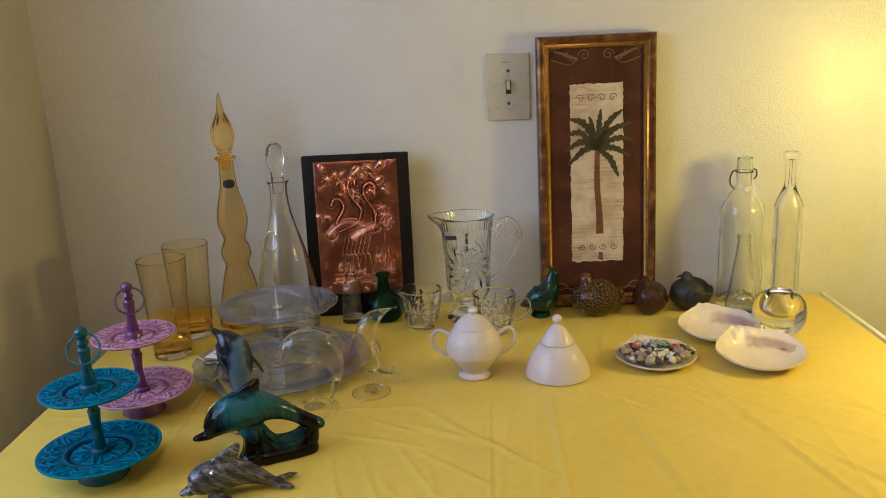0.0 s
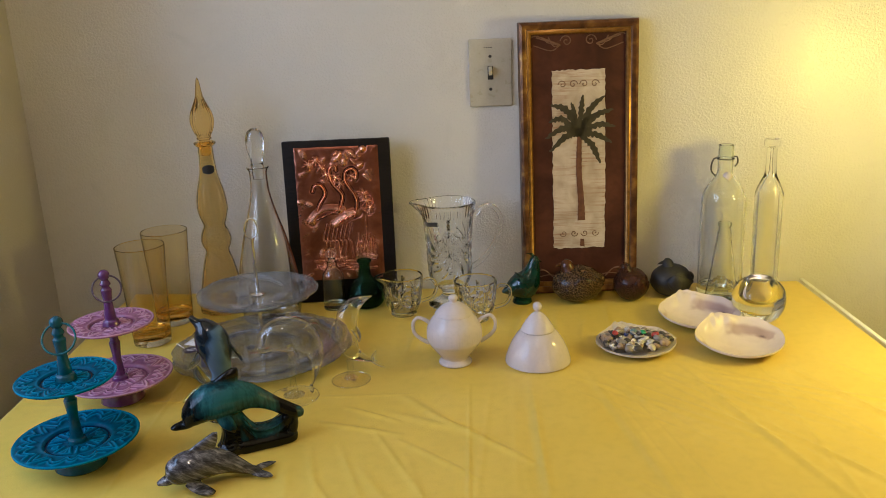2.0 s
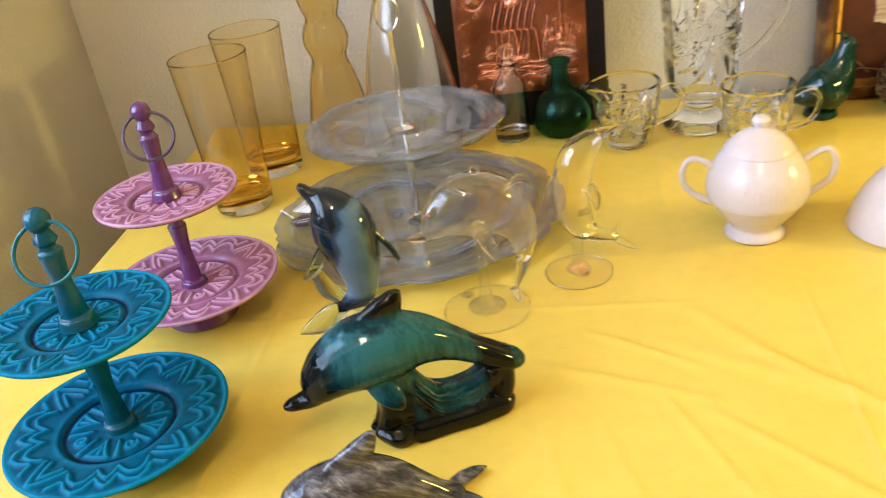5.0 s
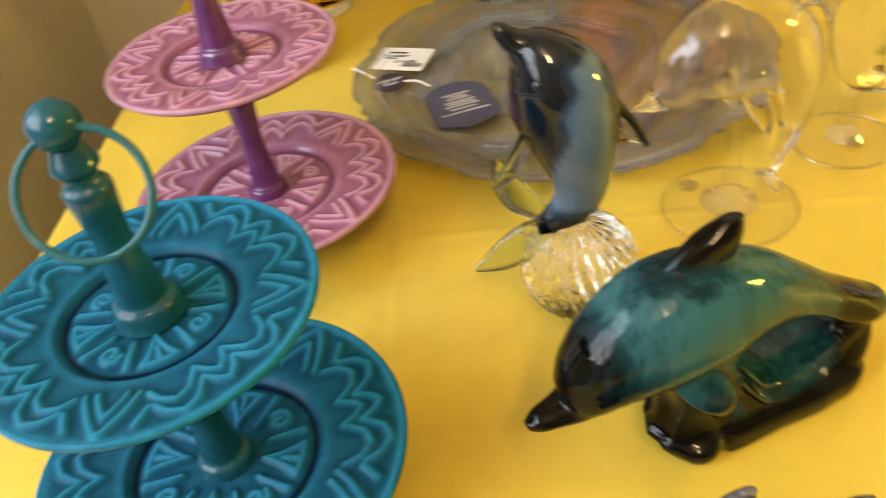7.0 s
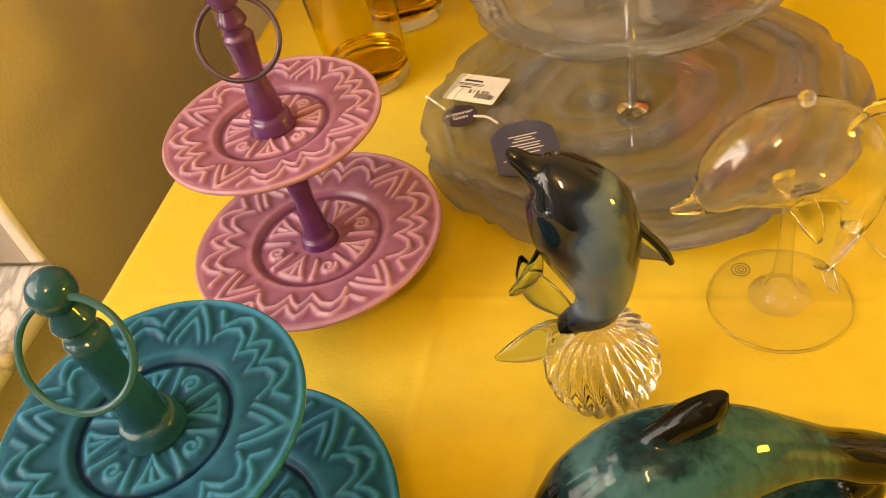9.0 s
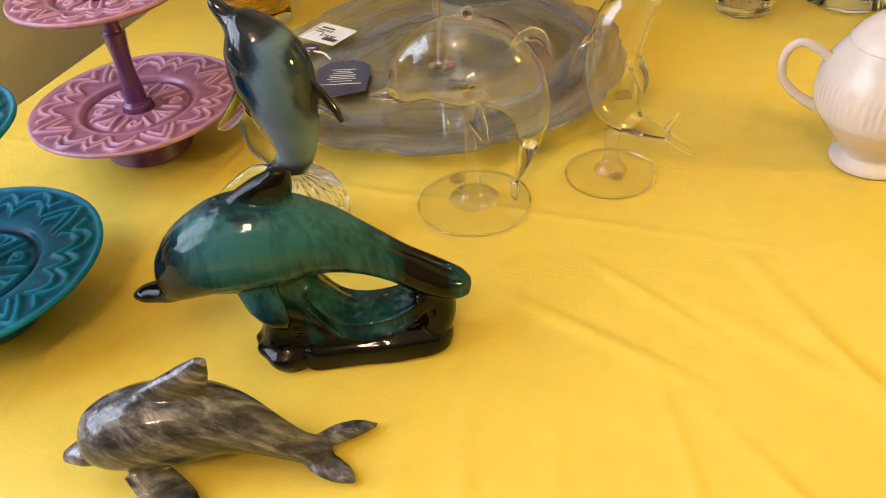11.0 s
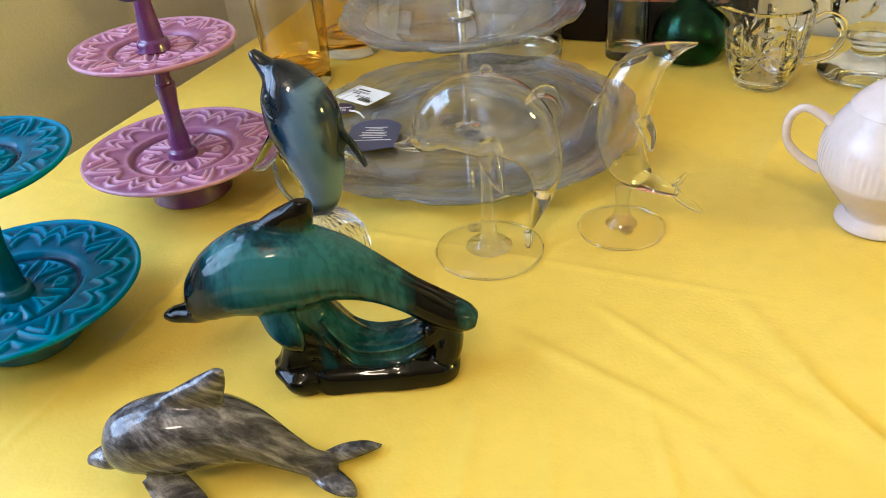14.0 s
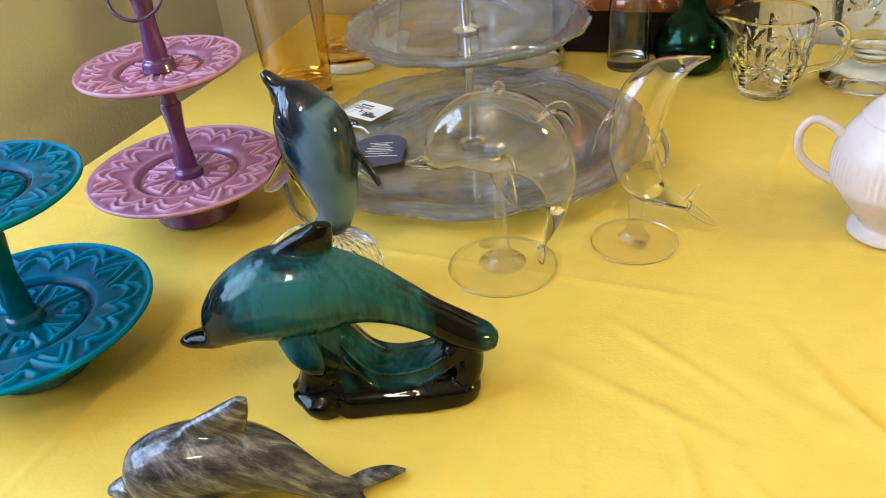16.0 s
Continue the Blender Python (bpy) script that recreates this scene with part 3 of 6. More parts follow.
def slab(outline, thickness, bm=None, axis="z", at=0.0):
    """A flat plate from an outline of (a, b): in the x-y plane (axis z) or the x-z plane facing -y (axis y)."""
    bm = bm or bmesh.new()
    place = (lambda a, b, c: (a, b, at + c)) if axis == "z" else (lambda a, b, c: (a, at - c, b))
    lo = [bm.verts.new(place(a, b, 0.0)) for a, b in outline]
    hi = [bm.verts.new(place(a, b, thickness)) for a, b in outline]
    bm.faces.new(lo[::-1])
    bm.faces.new(hi)
    n = len(outline)
    for i in range(n):
        bm.faces.new((lo[i], lo[(i + 1) % n], hi[(i + 1) % n], hi[i]))
    return bm


def moulding(width, height, section, bm=None):
    """A mitred frame in the x-z plane standing on z = 0; section: (inset, forwardness) points from the outside in."""
    bm = bm or bmesh.new()
    rings = []
    for d, y in section:
        w = width / 2 - d
        rings.append([bm.verts.new(q) for q in ((-w, -y, d), (w, -y, d), (w, -y, height - d), (-w, -y, height - d))])
    rings_to_faces(bm, rings)
    return bm


def set_tone(ob, fn):
    """Keep a value between 0 and 1 at each vertex, worked out from its place in the thing."""
    me = ob.data
    at = me.attributes.new("tone", "FLOAT", "POINT")
    at.data.foreach_set("value", [max(0.0, min(1.0, fn(v.co))) for v in me.vertices])
    return ob


def smoothstep(a, b, x):
    t = max(0.0, min(1.0, (x - a) / (b - a)))
    return t * t * (3 - 2 * t)


def writing(text, size, material, parent, at, turn=0.0, name="lettering", rx=0.0):
    cu = bpy.data.curves.new(name, "FONT")
    cu.body, cu.size, cu.align_x, cu.align_y = text, size, "CENTER", "CENTER"
    cu.extrude = 0.00008
    tmp = bpy.data.objects.new("tmp_text", cu)
    scene.collection.objects.link(tmp)
    bpy.context.view_layer.update()
    me = bpy.data.meshes.new_from_object(tmp.evaluated_get(bpy.context.evaluated_depsgraph_get()))
    bpy.data.objects.remove(tmp)
    me.materials.clear()
    me.materials.append(material)
    ob = new(name, me)
    ob.parent = parent
    ob.matrix_local = pose(*at, rx, 0, turn)
    return ob


def bars(rows, material, parent, at, turn=0.0, name="print_line"):
    """Lines of print too small to read, as plain bars: rows of (x, y, length, height) in the card's own plane."""
    bm = bmesh.new()
    for x, y, w, h in rows:
        box((w, h, 0.00012), (x, y, 0), bm=bm)
    ob = part(name, bm, material, parent, flat=True)
    ob.matrix_local = pose(*at, 0, 0, turn)
    return ob

# ---- the room ----
WALL_Y, LEFT_X, RIGHT_X, FRONT_Y, FLOOR_Z, CEIL_Z = 1.80, -0.729, 2.5, -2.2, -0.75, 1.88


def structure(name, bm, material, label, category, flat=True):
    return tagged(link_mesh(name, bm, material, flat=flat), label, category, kind="structure")


structure("floor", box((3.6, 4.4, 0.1), (0.9, -0.2, FLOOR_Z - 0.05)), M["floor"], "dark brown wooden board floor under the table", "floor")
structure("ceiling", box((3.6, 4.4, 0.1), (0.9, -0.2, CEIL_Z + 0.05)), M["ceiling"], "plain matt white painted ceiling", "ceiling")
SKEW = 0.06   # the back wall is not quite square to the side wall


def askew(bm):
    for v in bm.verts:
        v.co.y += SKEW * (0.45 - v.co.x)
    return bm


structure("wall_back", askew(box((3.6, 0.12, CEIL_Z - FLOOR_Z), (0.9, WALL_Y + 0.06, (CEIL_Z + FLOOR_Z) / 2))), M["wall"], "cream semi-gloss wall with orange-peel roller texture", "wall")
structure("wall_right", box((0.12, 4.2, CEIL_Z - FLOOR_Z), (RIGHT_X + 0.06, -0.24, (CEIL_Z + FLOOR_Z) / 2)), M["far_wall"], "plain pale painted wall closing the room", "wall")
structure("wall_front", box((3.6, 0.12, CEIL_Z - FLOOR_Z), (0.9, FRONT_Y - 0.06, (CEIL_Z + FLOOR_Z) / 2)), M["far_wall"], "plain pale painted wall behind the viewer", "wall")
WIN_Y0, WIN_Y1, WIN_Z0, WIN_Z1 = 0.30, 1.460, -0.110, 1.22
bm = bmesh.new()
cx = LEFT_X - 0.075
BACK_Y = WALL_Y + 0.095
box((0.15, BACK_Y - WIN_Y1, CEIL_Z - FLOOR_Z), (cx, (BACK_Y + WIN_Y1) / 2, (CEIL_Z + FLOOR_Z) / 2), bm=bm)
box((0.15, WIN_Y0 - FRONT_Y, CEIL_Z - FLOOR_Z), (cx, (FRONT_Y + WIN_Y0) / 2, (CEIL_Z + FLOOR_Z) / 2), bm=bm)
box((0.15, WIN_Y1 - WIN_Y0, WIN_Z0 - FLOOR_Z), (cx, (WIN_Y0 + WIN_Y1) / 2, (WIN_Z0 + FLOOR_Z) / 2), bm=bm)
box((0.15, WIN_Y1 - WIN_Y0, CEIL_Z - WIN_Z1), (cx, (WIN_Y0 + WIN_Y1) / 2, (CEIL_Z + WIN_Z1) / 2), bm=bm)
structure("wall_left", bm, M["side_wall"], "cream side wall with a window opening, its shade put into a darker colour", "wall")

window = thing("window_1", (LEFT_X, WIN_Y0, WIN_Z0), "window with white vertical blind slats over a marble sill", "window", kind="structure")
WL, WH = WIN_Y1 - WIN_Y0, WIN_Z1 - WIN_Z0
part("window_sill", box((0.167, WL, 0.026), (-0.0645, WL / 2, 0.012), 0.0115, segs=4), M["marble"], window, "white marble sill with grey veins")
bm = bmesh.new()
for y in (0.012, WL - 0.012):
    box((0.05, 0.024, WH - 0.03), (-0.123, y, WH / 2 + 0.012), bm=bm)
for z in (0.038, WH - 0.016):
    box((0.05, WL - 0.05, 0.028), (-0.123, WL / 2, z), bm=bm)
part("window_frame", bm, M["slat"], window, "white window frame", flat=True)
pane = part("pane", box((0.004, WL - 0.05, WH - 0.08), (-0.130, WL / 2, WH / 2 + 0.01)), M["pane"], window, flat=True)
pane.visible_shadow = False


def slat_mesh():
    bm = bmesh.new()
    rings = []
    for k in range(9):
        s = (k / 8 - 0.5) * 0.060
        y = 0.006 * (1 - (s / 0.030) ** 2)
        rings.append([bm.verts.new(q) for q in ((s, y, 0), (s, y + 0.0018, 0), (s, y + 0.0018, WH - 0.07), (s, y, WH - 0.07))])
    rings_to_faces(bm, rings)
    bm.faces.new(rings[0][::-1])
    bm.faces.new(rings[-1])
    return bm


for y in (WL - 0.0035, 0.0035):
    part("jamb", box((0.132, 0.006, WH - 0.03), (-0.0800, y, WH / 2 + 0.012), 0.0015), M["reveal"], window, "window reveal, its shade put into a grey colour")
    part("corner_bead", box((0.0165, 0.008, WH - 0.03), (-0.0060, y, WH / 2 + 0.012), 0.0038, segs=3), M["slat"], window, "rounded white corner strip")


first = part("slat", slat_mesh(), M["blind"], window)
first.matrix_local = pose(-0.075, WL - 0.055, 0.03, 0, 0, 24)
for k in range(1, 12):
    o = new("slat", first.data)
    o.parent = window
    o.matrix_local = pose(-0.075, WL - 0.055 - 0.092 * k, 0.03, 0, 0, 24)
part("head_rail", box((0.05, WL - 0.02, 0.03), (-0.075, WL / 2, WH - 0.02), 0.003), M["slat"], window)
# added tan panel, stands in for the tan reflections between the slats
structure("backdrop", box((0.05, 6.0, 2.6), (-2.2, 0.8, -0.6)), M["outside"], "tan panel added outside the window in place of reflections in the pane", "backdrop")

# ---- table and cloth ----
TX0, TX1, TY0, TY1 = -0.570, 0.785, 0.84, 1.787
table = thing("table", ((TX0 + TX1) / 2, (TY0 + TY1) / 2, FLOOR_Z), "dark wooden table covered by a yellow cloth", "table")
top = box((TX1 - TX0 - 0.006, TY1 - TY0 - 0.006, 0.03), (0, 0, -FLOOR_Z - 0.0215), 0.004)
for v in top.verts:
    v.co.y += SKEW * (0.45 - 0.5 * (TX0 + TX1) - v.co.x) if v.co.y > 0 else 0
part("tabletop", top, M["table"], table)
leg = part("leg", box((0.06, 0.06, -FLOOR_Z - 0.037), (0, 0, (-FLOOR_Z - 0.037) / 2), 0.004), M["table"], table)
leg.location = (-0.55, -0.38, 0)
for x, y in ((0.55, -0.38), (-0.55, 0.38), (0.55, 0.38)):
    o = new("leg", leg.data)
    o.parent, o.location = table, (x, y, 0)


def crease(x, y, x0, y0, x1, y1, width, depth):
    dx, dy = x1 - x0, y1 - y0
    ll = dx * dx + dy * dy
    t = np.clip(((x - x0) * dx + (y - y0) * dy) / ll, 0, 1)
    d = np.hypot(x - x0 - t * dx, y - y0 - t * dy)
    return depth * np.exp(-(d / width) ** 2) * np.sin(np.pi * np.clip(t, 0.02, 0.98)) ** 0.5


def cloth_height(x, y):
    """Fold lines from the packet, soft drag wrinkles in the open part, and a shallow swell, in metres."""
    h = np.zeros_like(x)
    h += crease(x, y, 0.118, 1.36, 0.100, 0.84, 0.0022, 0.0016)
    h += crease(x, y, -0.33, 1.78, -0.33, 0.84, 0.003, 0.0007)
    h += crease(x, y, 0.56, 1.40, 0.545, 0.84, 0.003, 0.0009)
    h += crease(x, y, -0.56, 1.02, 0.785, 0.985, 0.003, 0.0010)
    h += crease(x, y, -0.56, 1.345, 0.05, 1.335, 0.003, 0.0006)
    rng = random.Random(4)
    fans = [(0.28, 1.37, 0.50, 1.16), (0.40, 1.39, 0.62, 1.18), (0.44, 1.40, 0.55, 0.98), (0.33, 1.36, 0.43, 1.14), (0.30, 1.38, 0.36, 0.96),
            (0.47, 1.37, 0.73, 1.24), (0.21, 1.37, 0.20, 1.02), (0.60, 1.38, 0.76, 1.02), (0.50, 1.22, 0.68, 0.92), (0.30, 1.08, 0.47, 0.88)]
    for a in fans:
        h += crease(x, y, *a, rng.uniform(0.004, 0.009), rng.uniform(0.0010, 0.0020))
        h -= crease(x + 0.012, y - 0.004, *a, 0.008, 0.0009)
        for k in range(2):
            sx, sy = rng.uniform(-0.07, 0.07), rng.uniform(-0.06, 0.05)
            h += crease(x, y, a[0] + sx, a[1] + sy, a[2] + sx * 1.5, a[3] + sy, rng.uniform(0.0025, 0.005), rng.uniform(0.0003, 0.0008))
    near = [(-0.10, 1.20, -0.06, 1.02), (-0.12, 1.17, -0.10, 0.98), (-0.06, 1.20, 0.00, 1.00), (-0.02, 1.24, 0.06, 1.05), (0.03, 1.16, 0.07, 0.98),
            (-0.28, 1.04, -0.20, 0.92), (-0.34, 1.05, -0.30, 0.90), (0.02, 1.20, 0.12, 1.10), (-0.03, 1.14, 0.03, 1.02), (0.00, 1.28, 0.14, 1.20), (-0.10, 1.26, 0.02, 1.215), (-0.08, 1.11, -0.02, 0.99), (0.06, 1.27, 0.20, 1.12), (0.02, 1.33, 0.10, 1.22), (-0.06, 1.30, 0.02, 1.25)]
    for a in near:
        h += crease(x, y, *a, rng.uniform(0.004, 0.008), rng.uniform(0.0010, 0.0022))
    back = [(0.24, 1.67, 0.20, 1.54), (0.29, 1.66, 0.27, 1.50), (0.38, 1.67, 0.37, 1.55), (0.47, 1.68, 0.50, 1.63), (0.04, 1.62, 0.02, 1.48), (0.33, 1.60, 0.31, 1.50)]
    for a in back:
        h += crease(x, y, *a, 0.006, 0.0014)
    h += 0.0006 * np.sin(9 * x + 4 * y) * np.sin(7 * y - 3 * x)
    return 1.5 * h


def tablecloth():
    drop, rnd = 0.20, 0.012
    xs = np.linspace(TX0, TX1, 560)
    ys = np.linspace(TY0, TY1, 400)
    bend = np.linspace(0, math.pi / 2, 6)[1:]
    falls = np.linspace(0, drop, 14)[1:]

    def edge(lo, hi, vals):
        """Coordinate along one axis with its drop below the top: the rounded edge and the hanging side."""
        a = [(lo + rnd - rnd * math.sin(t), -rnd + rnd * math.cos(t)) for t in bend]
        down = [(lo, -rnd - f) for f in falls]
        core = [(v, 0.0) for v in vals if lo + rnd < v < hi - rnd]
        b = [(hi - rnd + rnd * math.sin(t), -rnd + rnd * math.cos(t)) for t in bend]
        up = [(hi, -rnd - f) for f in falls]
        return down[::-1] + a[::-1] + core + b + up

    ex, ey = edge(TX0, TX1, xs), edge(TY0, TY1 + 0.30, list(ys))
    ey = [q for q in ey if q[0] <= TY1 and q[1] >= -drop - 0.02]
    X, Y = np.meshgrid([q[0] for q in ex], [q[0] for q in ey])
    ZX, ZY = np.meshgrid([q[1] for q in ex], [q[1] for q in ey])
    flat = (ZX > -0.02) & (ZY > -0.02)
    H = cloth_height(X, Y) * flat
    Z = np.minimum(ZX, ZY) + H
    hang = np.clip(-np.minimum(ZX, ZY) / drop, 0, 1)
    X = X + np.where(ZX < -0.013, np.sign(X) * hang * (0.008 + 0.010 * np.sin(26 * Y)), 0)
    Y = Y - np.where(ZY < -0.013, hang * (0.008 + 0.012 * np.sin(24 * X)), 0)
    Y = Y + SKEW * (0.45 - X) * np.clip((Y - 1.45) / (TY1 - 1.45), 0, 1) ** 2
    ny, nx = X.shape
    verts = np.stack([X, Y, Z], -1).reshape(-1, 3).tolist()
    faces = [(j * nx + i, j * nx + i + 1, (j + 1) * nx + i + 1, (j + 1) * nx + i) for j in range(ny - 1) for i in range(nx - 1)]
    me = bpy.data.meshes.new("tablecloth")
    me.from_pydata(verts, [], faces)
    me.polygons.foreach_set("use_smooth", [True] * len(faces))
    me.materials.append(M["cloth"])
    me.materials.append(M["hem"])
    ob = new("tablecloth", me)
    so = ob.modifiers.new("thickness", "SOLIDIFY")
    so.thickness, so.offset = 0.0006, -1
    return tagged(ob, "yellow plastic tablecloth with packing creases and drag wrinkles", "tablecloth")


tablecloth()
mat_edge = box((0.007, TY1 - 1.05, 0.003), (TX1 + 0.0062, (TY1 + 1.05) / 2, -0.0015), 0.001)
tagged(link_mesh("table_pad", mat_edge, M["hem"]), "white padded edge showing beside the yellow cloth", "table pad")

# ---- on the back wall ----
sw = thing("light_switch", (0.1875, WALL_Y + SKEW * 0.2625, 0.4225), "ivory plastic oversized light switch plate with one toggle", "light switch", turn=-3.4)
part("plate", box((0.081, 0.0055, 0.125), (0, -0.00275, 0), 0.0022, segs=3), M["plate_white"], sw)
part("slot", box((0.0105, 0.0016, 0.0245), (0, -0.0060, 0)), M["dark"], sw, "dark toggle slot", flat=True)
tg = box((0.0072, 0.017, 0.010), (0, 0, 0), 0.0015)
tg_ob = part("toggle", tg, M["plate_white"], sw)
tg_ob.matrix_local = pose(0, -0.0115, 0.004, 28, 0, 0)
for z in (0.0302, -0.0302):
    s = part("screw", lathe([(0, 0.0012), (0.0022, 0.0010), (0.0030, 0), (0.0, 0)], 16), M["steel"], sw)
    s.matrix_local = pose(0, -0.0055, z, 90, 0, 0)
bars([(x * 0.004, 0, 0.003, 0.0012) for x in (-1.5, -0.5, 0.5, 1.5)], M["steel"], sw, (-0.004, -0.0058, 0.045)).matrix_local = pose(-0.004, -0.0058, 0.0465, 90, 0, 0)


def palm_picture():
    W, Hh = 0.220, 0.512
    pic = thing("framed_picture", (0.347, 1.747, 0.0012), "palm tree print in a worn bronze frame leaning on the wall", "picture", lean=-3.1)
    sec = [(0, -0.022), (0, -0.004), (0.0016, 0.0015), (0.006, 0.004), (0.012, 0.003), (0.0145, 0.0005), (0.0145, -0.008)]
    part("frame", moulding(W, Hh, sec + [(0.0145, -0.022)]), M["bronze"], pic)
    part("inner_bead", moulding(W, Hh, [(0.0147, -0.006), (0.0150, 0.0002), (0.018, 0.0016), (0.0205, 0.0004), (0.0235, -0.004), (0.0235, -0.008)]), M["gold"], pic, "bright worn gold inner bead")
    part("mat_board", box((W - 0.036, 0.004, Hh - 0.036), (0, 0.0095, Hh / 2)), M["mat_brown"], pic, "mottled dark brown printed ground", flat=True)
    rng = random.Random(2)
    L, R, B, T = -0.049, 0.049, 0.088, 0.424
    edge = []
    for k in range(20):
        edge.append((L + (R - L) * k / 20, B + rng.uniform(-0.0014, 0.0014)))
    for k in range(50):
        edge.append((R + rng.uniform(-0.0012, 0.0012), B + (T - B) * k / 50))
    for k in range(20):
        edge.append((R - (R - L) * k / 20, T + rng.uniform(-0.0014, 0.0014)))
    for k in range(50):
        edge.append((L + rng.uniform(-0.0012, 0.0012), T - (T - B) * k / 50))
    part("art_panel", slab(edge, 0.0012, axis="y", at=0.0074), M["parchment"], pic, "cream plaster-like panel")
    yf = 0.0058
    tr = curve_pts([(0.004, 0.142, 0.0075), (0.0035, 0.18, 0.0062), (0.000, 0.23, 0.0056), (0.000, 0.27, 0.0052), (0.001, 0.302, 0.0045)], 6)
    out = [(x - w + (0.0006 if i % 2 else 0), z) for i, (x, z, w) in enumerate(tr)] + [(x + w - (0.0006 if i % 2 else 0), z) for i, (x, z, w) in enumerate(tr)][::-1]
    part("painted_trunk", slab(out, 0.0005, axis="y", at=yf), M["trunk"], pic)
    part("painted_trunk", slab([(0.001, 0.092), (0.010, 0.090), (0.009, 0.105), (0.002, 0.106)], 0.0005, axis="y", at=yf), M["trunk"], pic)

    def frond(points, wide, seed):
        r = random.Random(seed)
        c = curve_pts([p for p in points], 7)
        n = len(c)
        up, lo = [], []
        for i, q in enumerate(c):
            d = np.array(c[min(i + 1, n - 1)]) - np.array(c[max(i - 1, 0)])
            d /= np.linalg.norm(d) + 1e-9
            nn = np.array([-d[1], d[0]])
            t = i / (n - 1)
            w = wide * (math.sin(math.pi * min(1, t * 0.93 + 0.05)) ** 0.7) + 0.0006
            j = 1.0 if i % 2 else 0.62
            up.append(tuple(q + nn * w * j * r.uniform(0.8, 1.1)))
            lo.append(tuple(q - nn * w * (1.6 - j) * r.uniform(0.8, 1.1)))
        return slab(up + lo[::-1], 0.0005, axis="y", at=yf - 0.0002)

    hub = (0.001, 0.304)
    tips = [((-0.022, 0.350), (-0.052, 0.362), 0.007), ((-0.03, 0.335), (-0.056, 0.330), 0.0065), ((-0.028, 0.318), (-0.062, 0.300), 0.007), ((-0.022, 0.304), (-0.055, 0.275), 0.007),
            ((0.004, 0.345), (0.008, 0.378), 0.006), ((0.020, 0.350), (0.048, 0.375), 0.007), ((0.030, 0.338), (0.064, 0.350), 0.0065), ((0.034, 0.322), (0.068, 0.318), 0.0065),
            ((0.030, 0.305), (0.062, 0.288), 0.007), ((0.024, 0.285), (0.040, 0.250), 0.007), ((-0.008, 0.345), (-0.014, 0.365), 0.0045), ((0.012, 0.33), (0.034, 0.345), 0.005)]
    for k, (m, t, w) in enumerate(tips):
        part("painted_frond", frond([hub, m, t], w, k), M["frond"], pic)

    def scroll(cx, cz, r0, turns, flip, z=1):
        return [(cx + flip * r0 * (1 - k / 30) * math.cos(k / 30 * turns * 2 * math.pi), 0, cz + z * r0 * (1 - k / 30) * math.sin(k / 30 * turns * 2 * math.pi)) for k in range(27)]

    def strokes(lines, r, y, name, material):
        for ln in lines:
            bm = bmesh.new()
            tube(bm, [(a, y, c) for a, _, c in ln], r, 6)
            part(name, bm, material, pic)

    top = [scroll(s * 0.022, 0.476, 0.011, 1.6, s) for s in (-1, 1)] + [curve_pts([(s * 0.033, 0, 0.470), (s * (0.045 + 0.01 * k), 0, 0.468 + 0.006 * k), (s * (0.055 + 0.011 * k), 0, 0.484)], 5) for s in (-1, 1) for k in range(4)] + [curve_pts([(s * 0.033, 0, 0.470), (s * 0.05, 0, 0.460), (s * 0.082, 0, 0.470)], 5) for s in (-1, 1)]
    strokes(top, 0.0011, 0.0070, "scroll_ornament", M["ornament"])
    strokes([scroll(-0.03 + 0.02 * k, 0.398, 0.008, 1.4, 1 if k % 2 else -1) for k in range(4)] + [scroll(-0.03 + 0.02 * k, 0.117, 0.007, 1.4, 1 if k % 2 else -1, -1) for k in range(4)], 0.0008, 0.0062, "scroll_ornament", M["ornament"])
    strokes([curve_pts([(s * 0.03, 0, 0.03), (s * 0.06, 0, 0.036), (s * 0.085, 0, 0.03)], 5) for s in (-1, 1)] + [curve_pts([(s * 0.05, 0, 0.03), (s * 0.066, 0, 0.045), (s * 0.082, 0, 0.046)], 5) for s in (-1, 1)], 0.0011, 0.0070, "scroll_ornament", M["ornament"])

palm_picture()


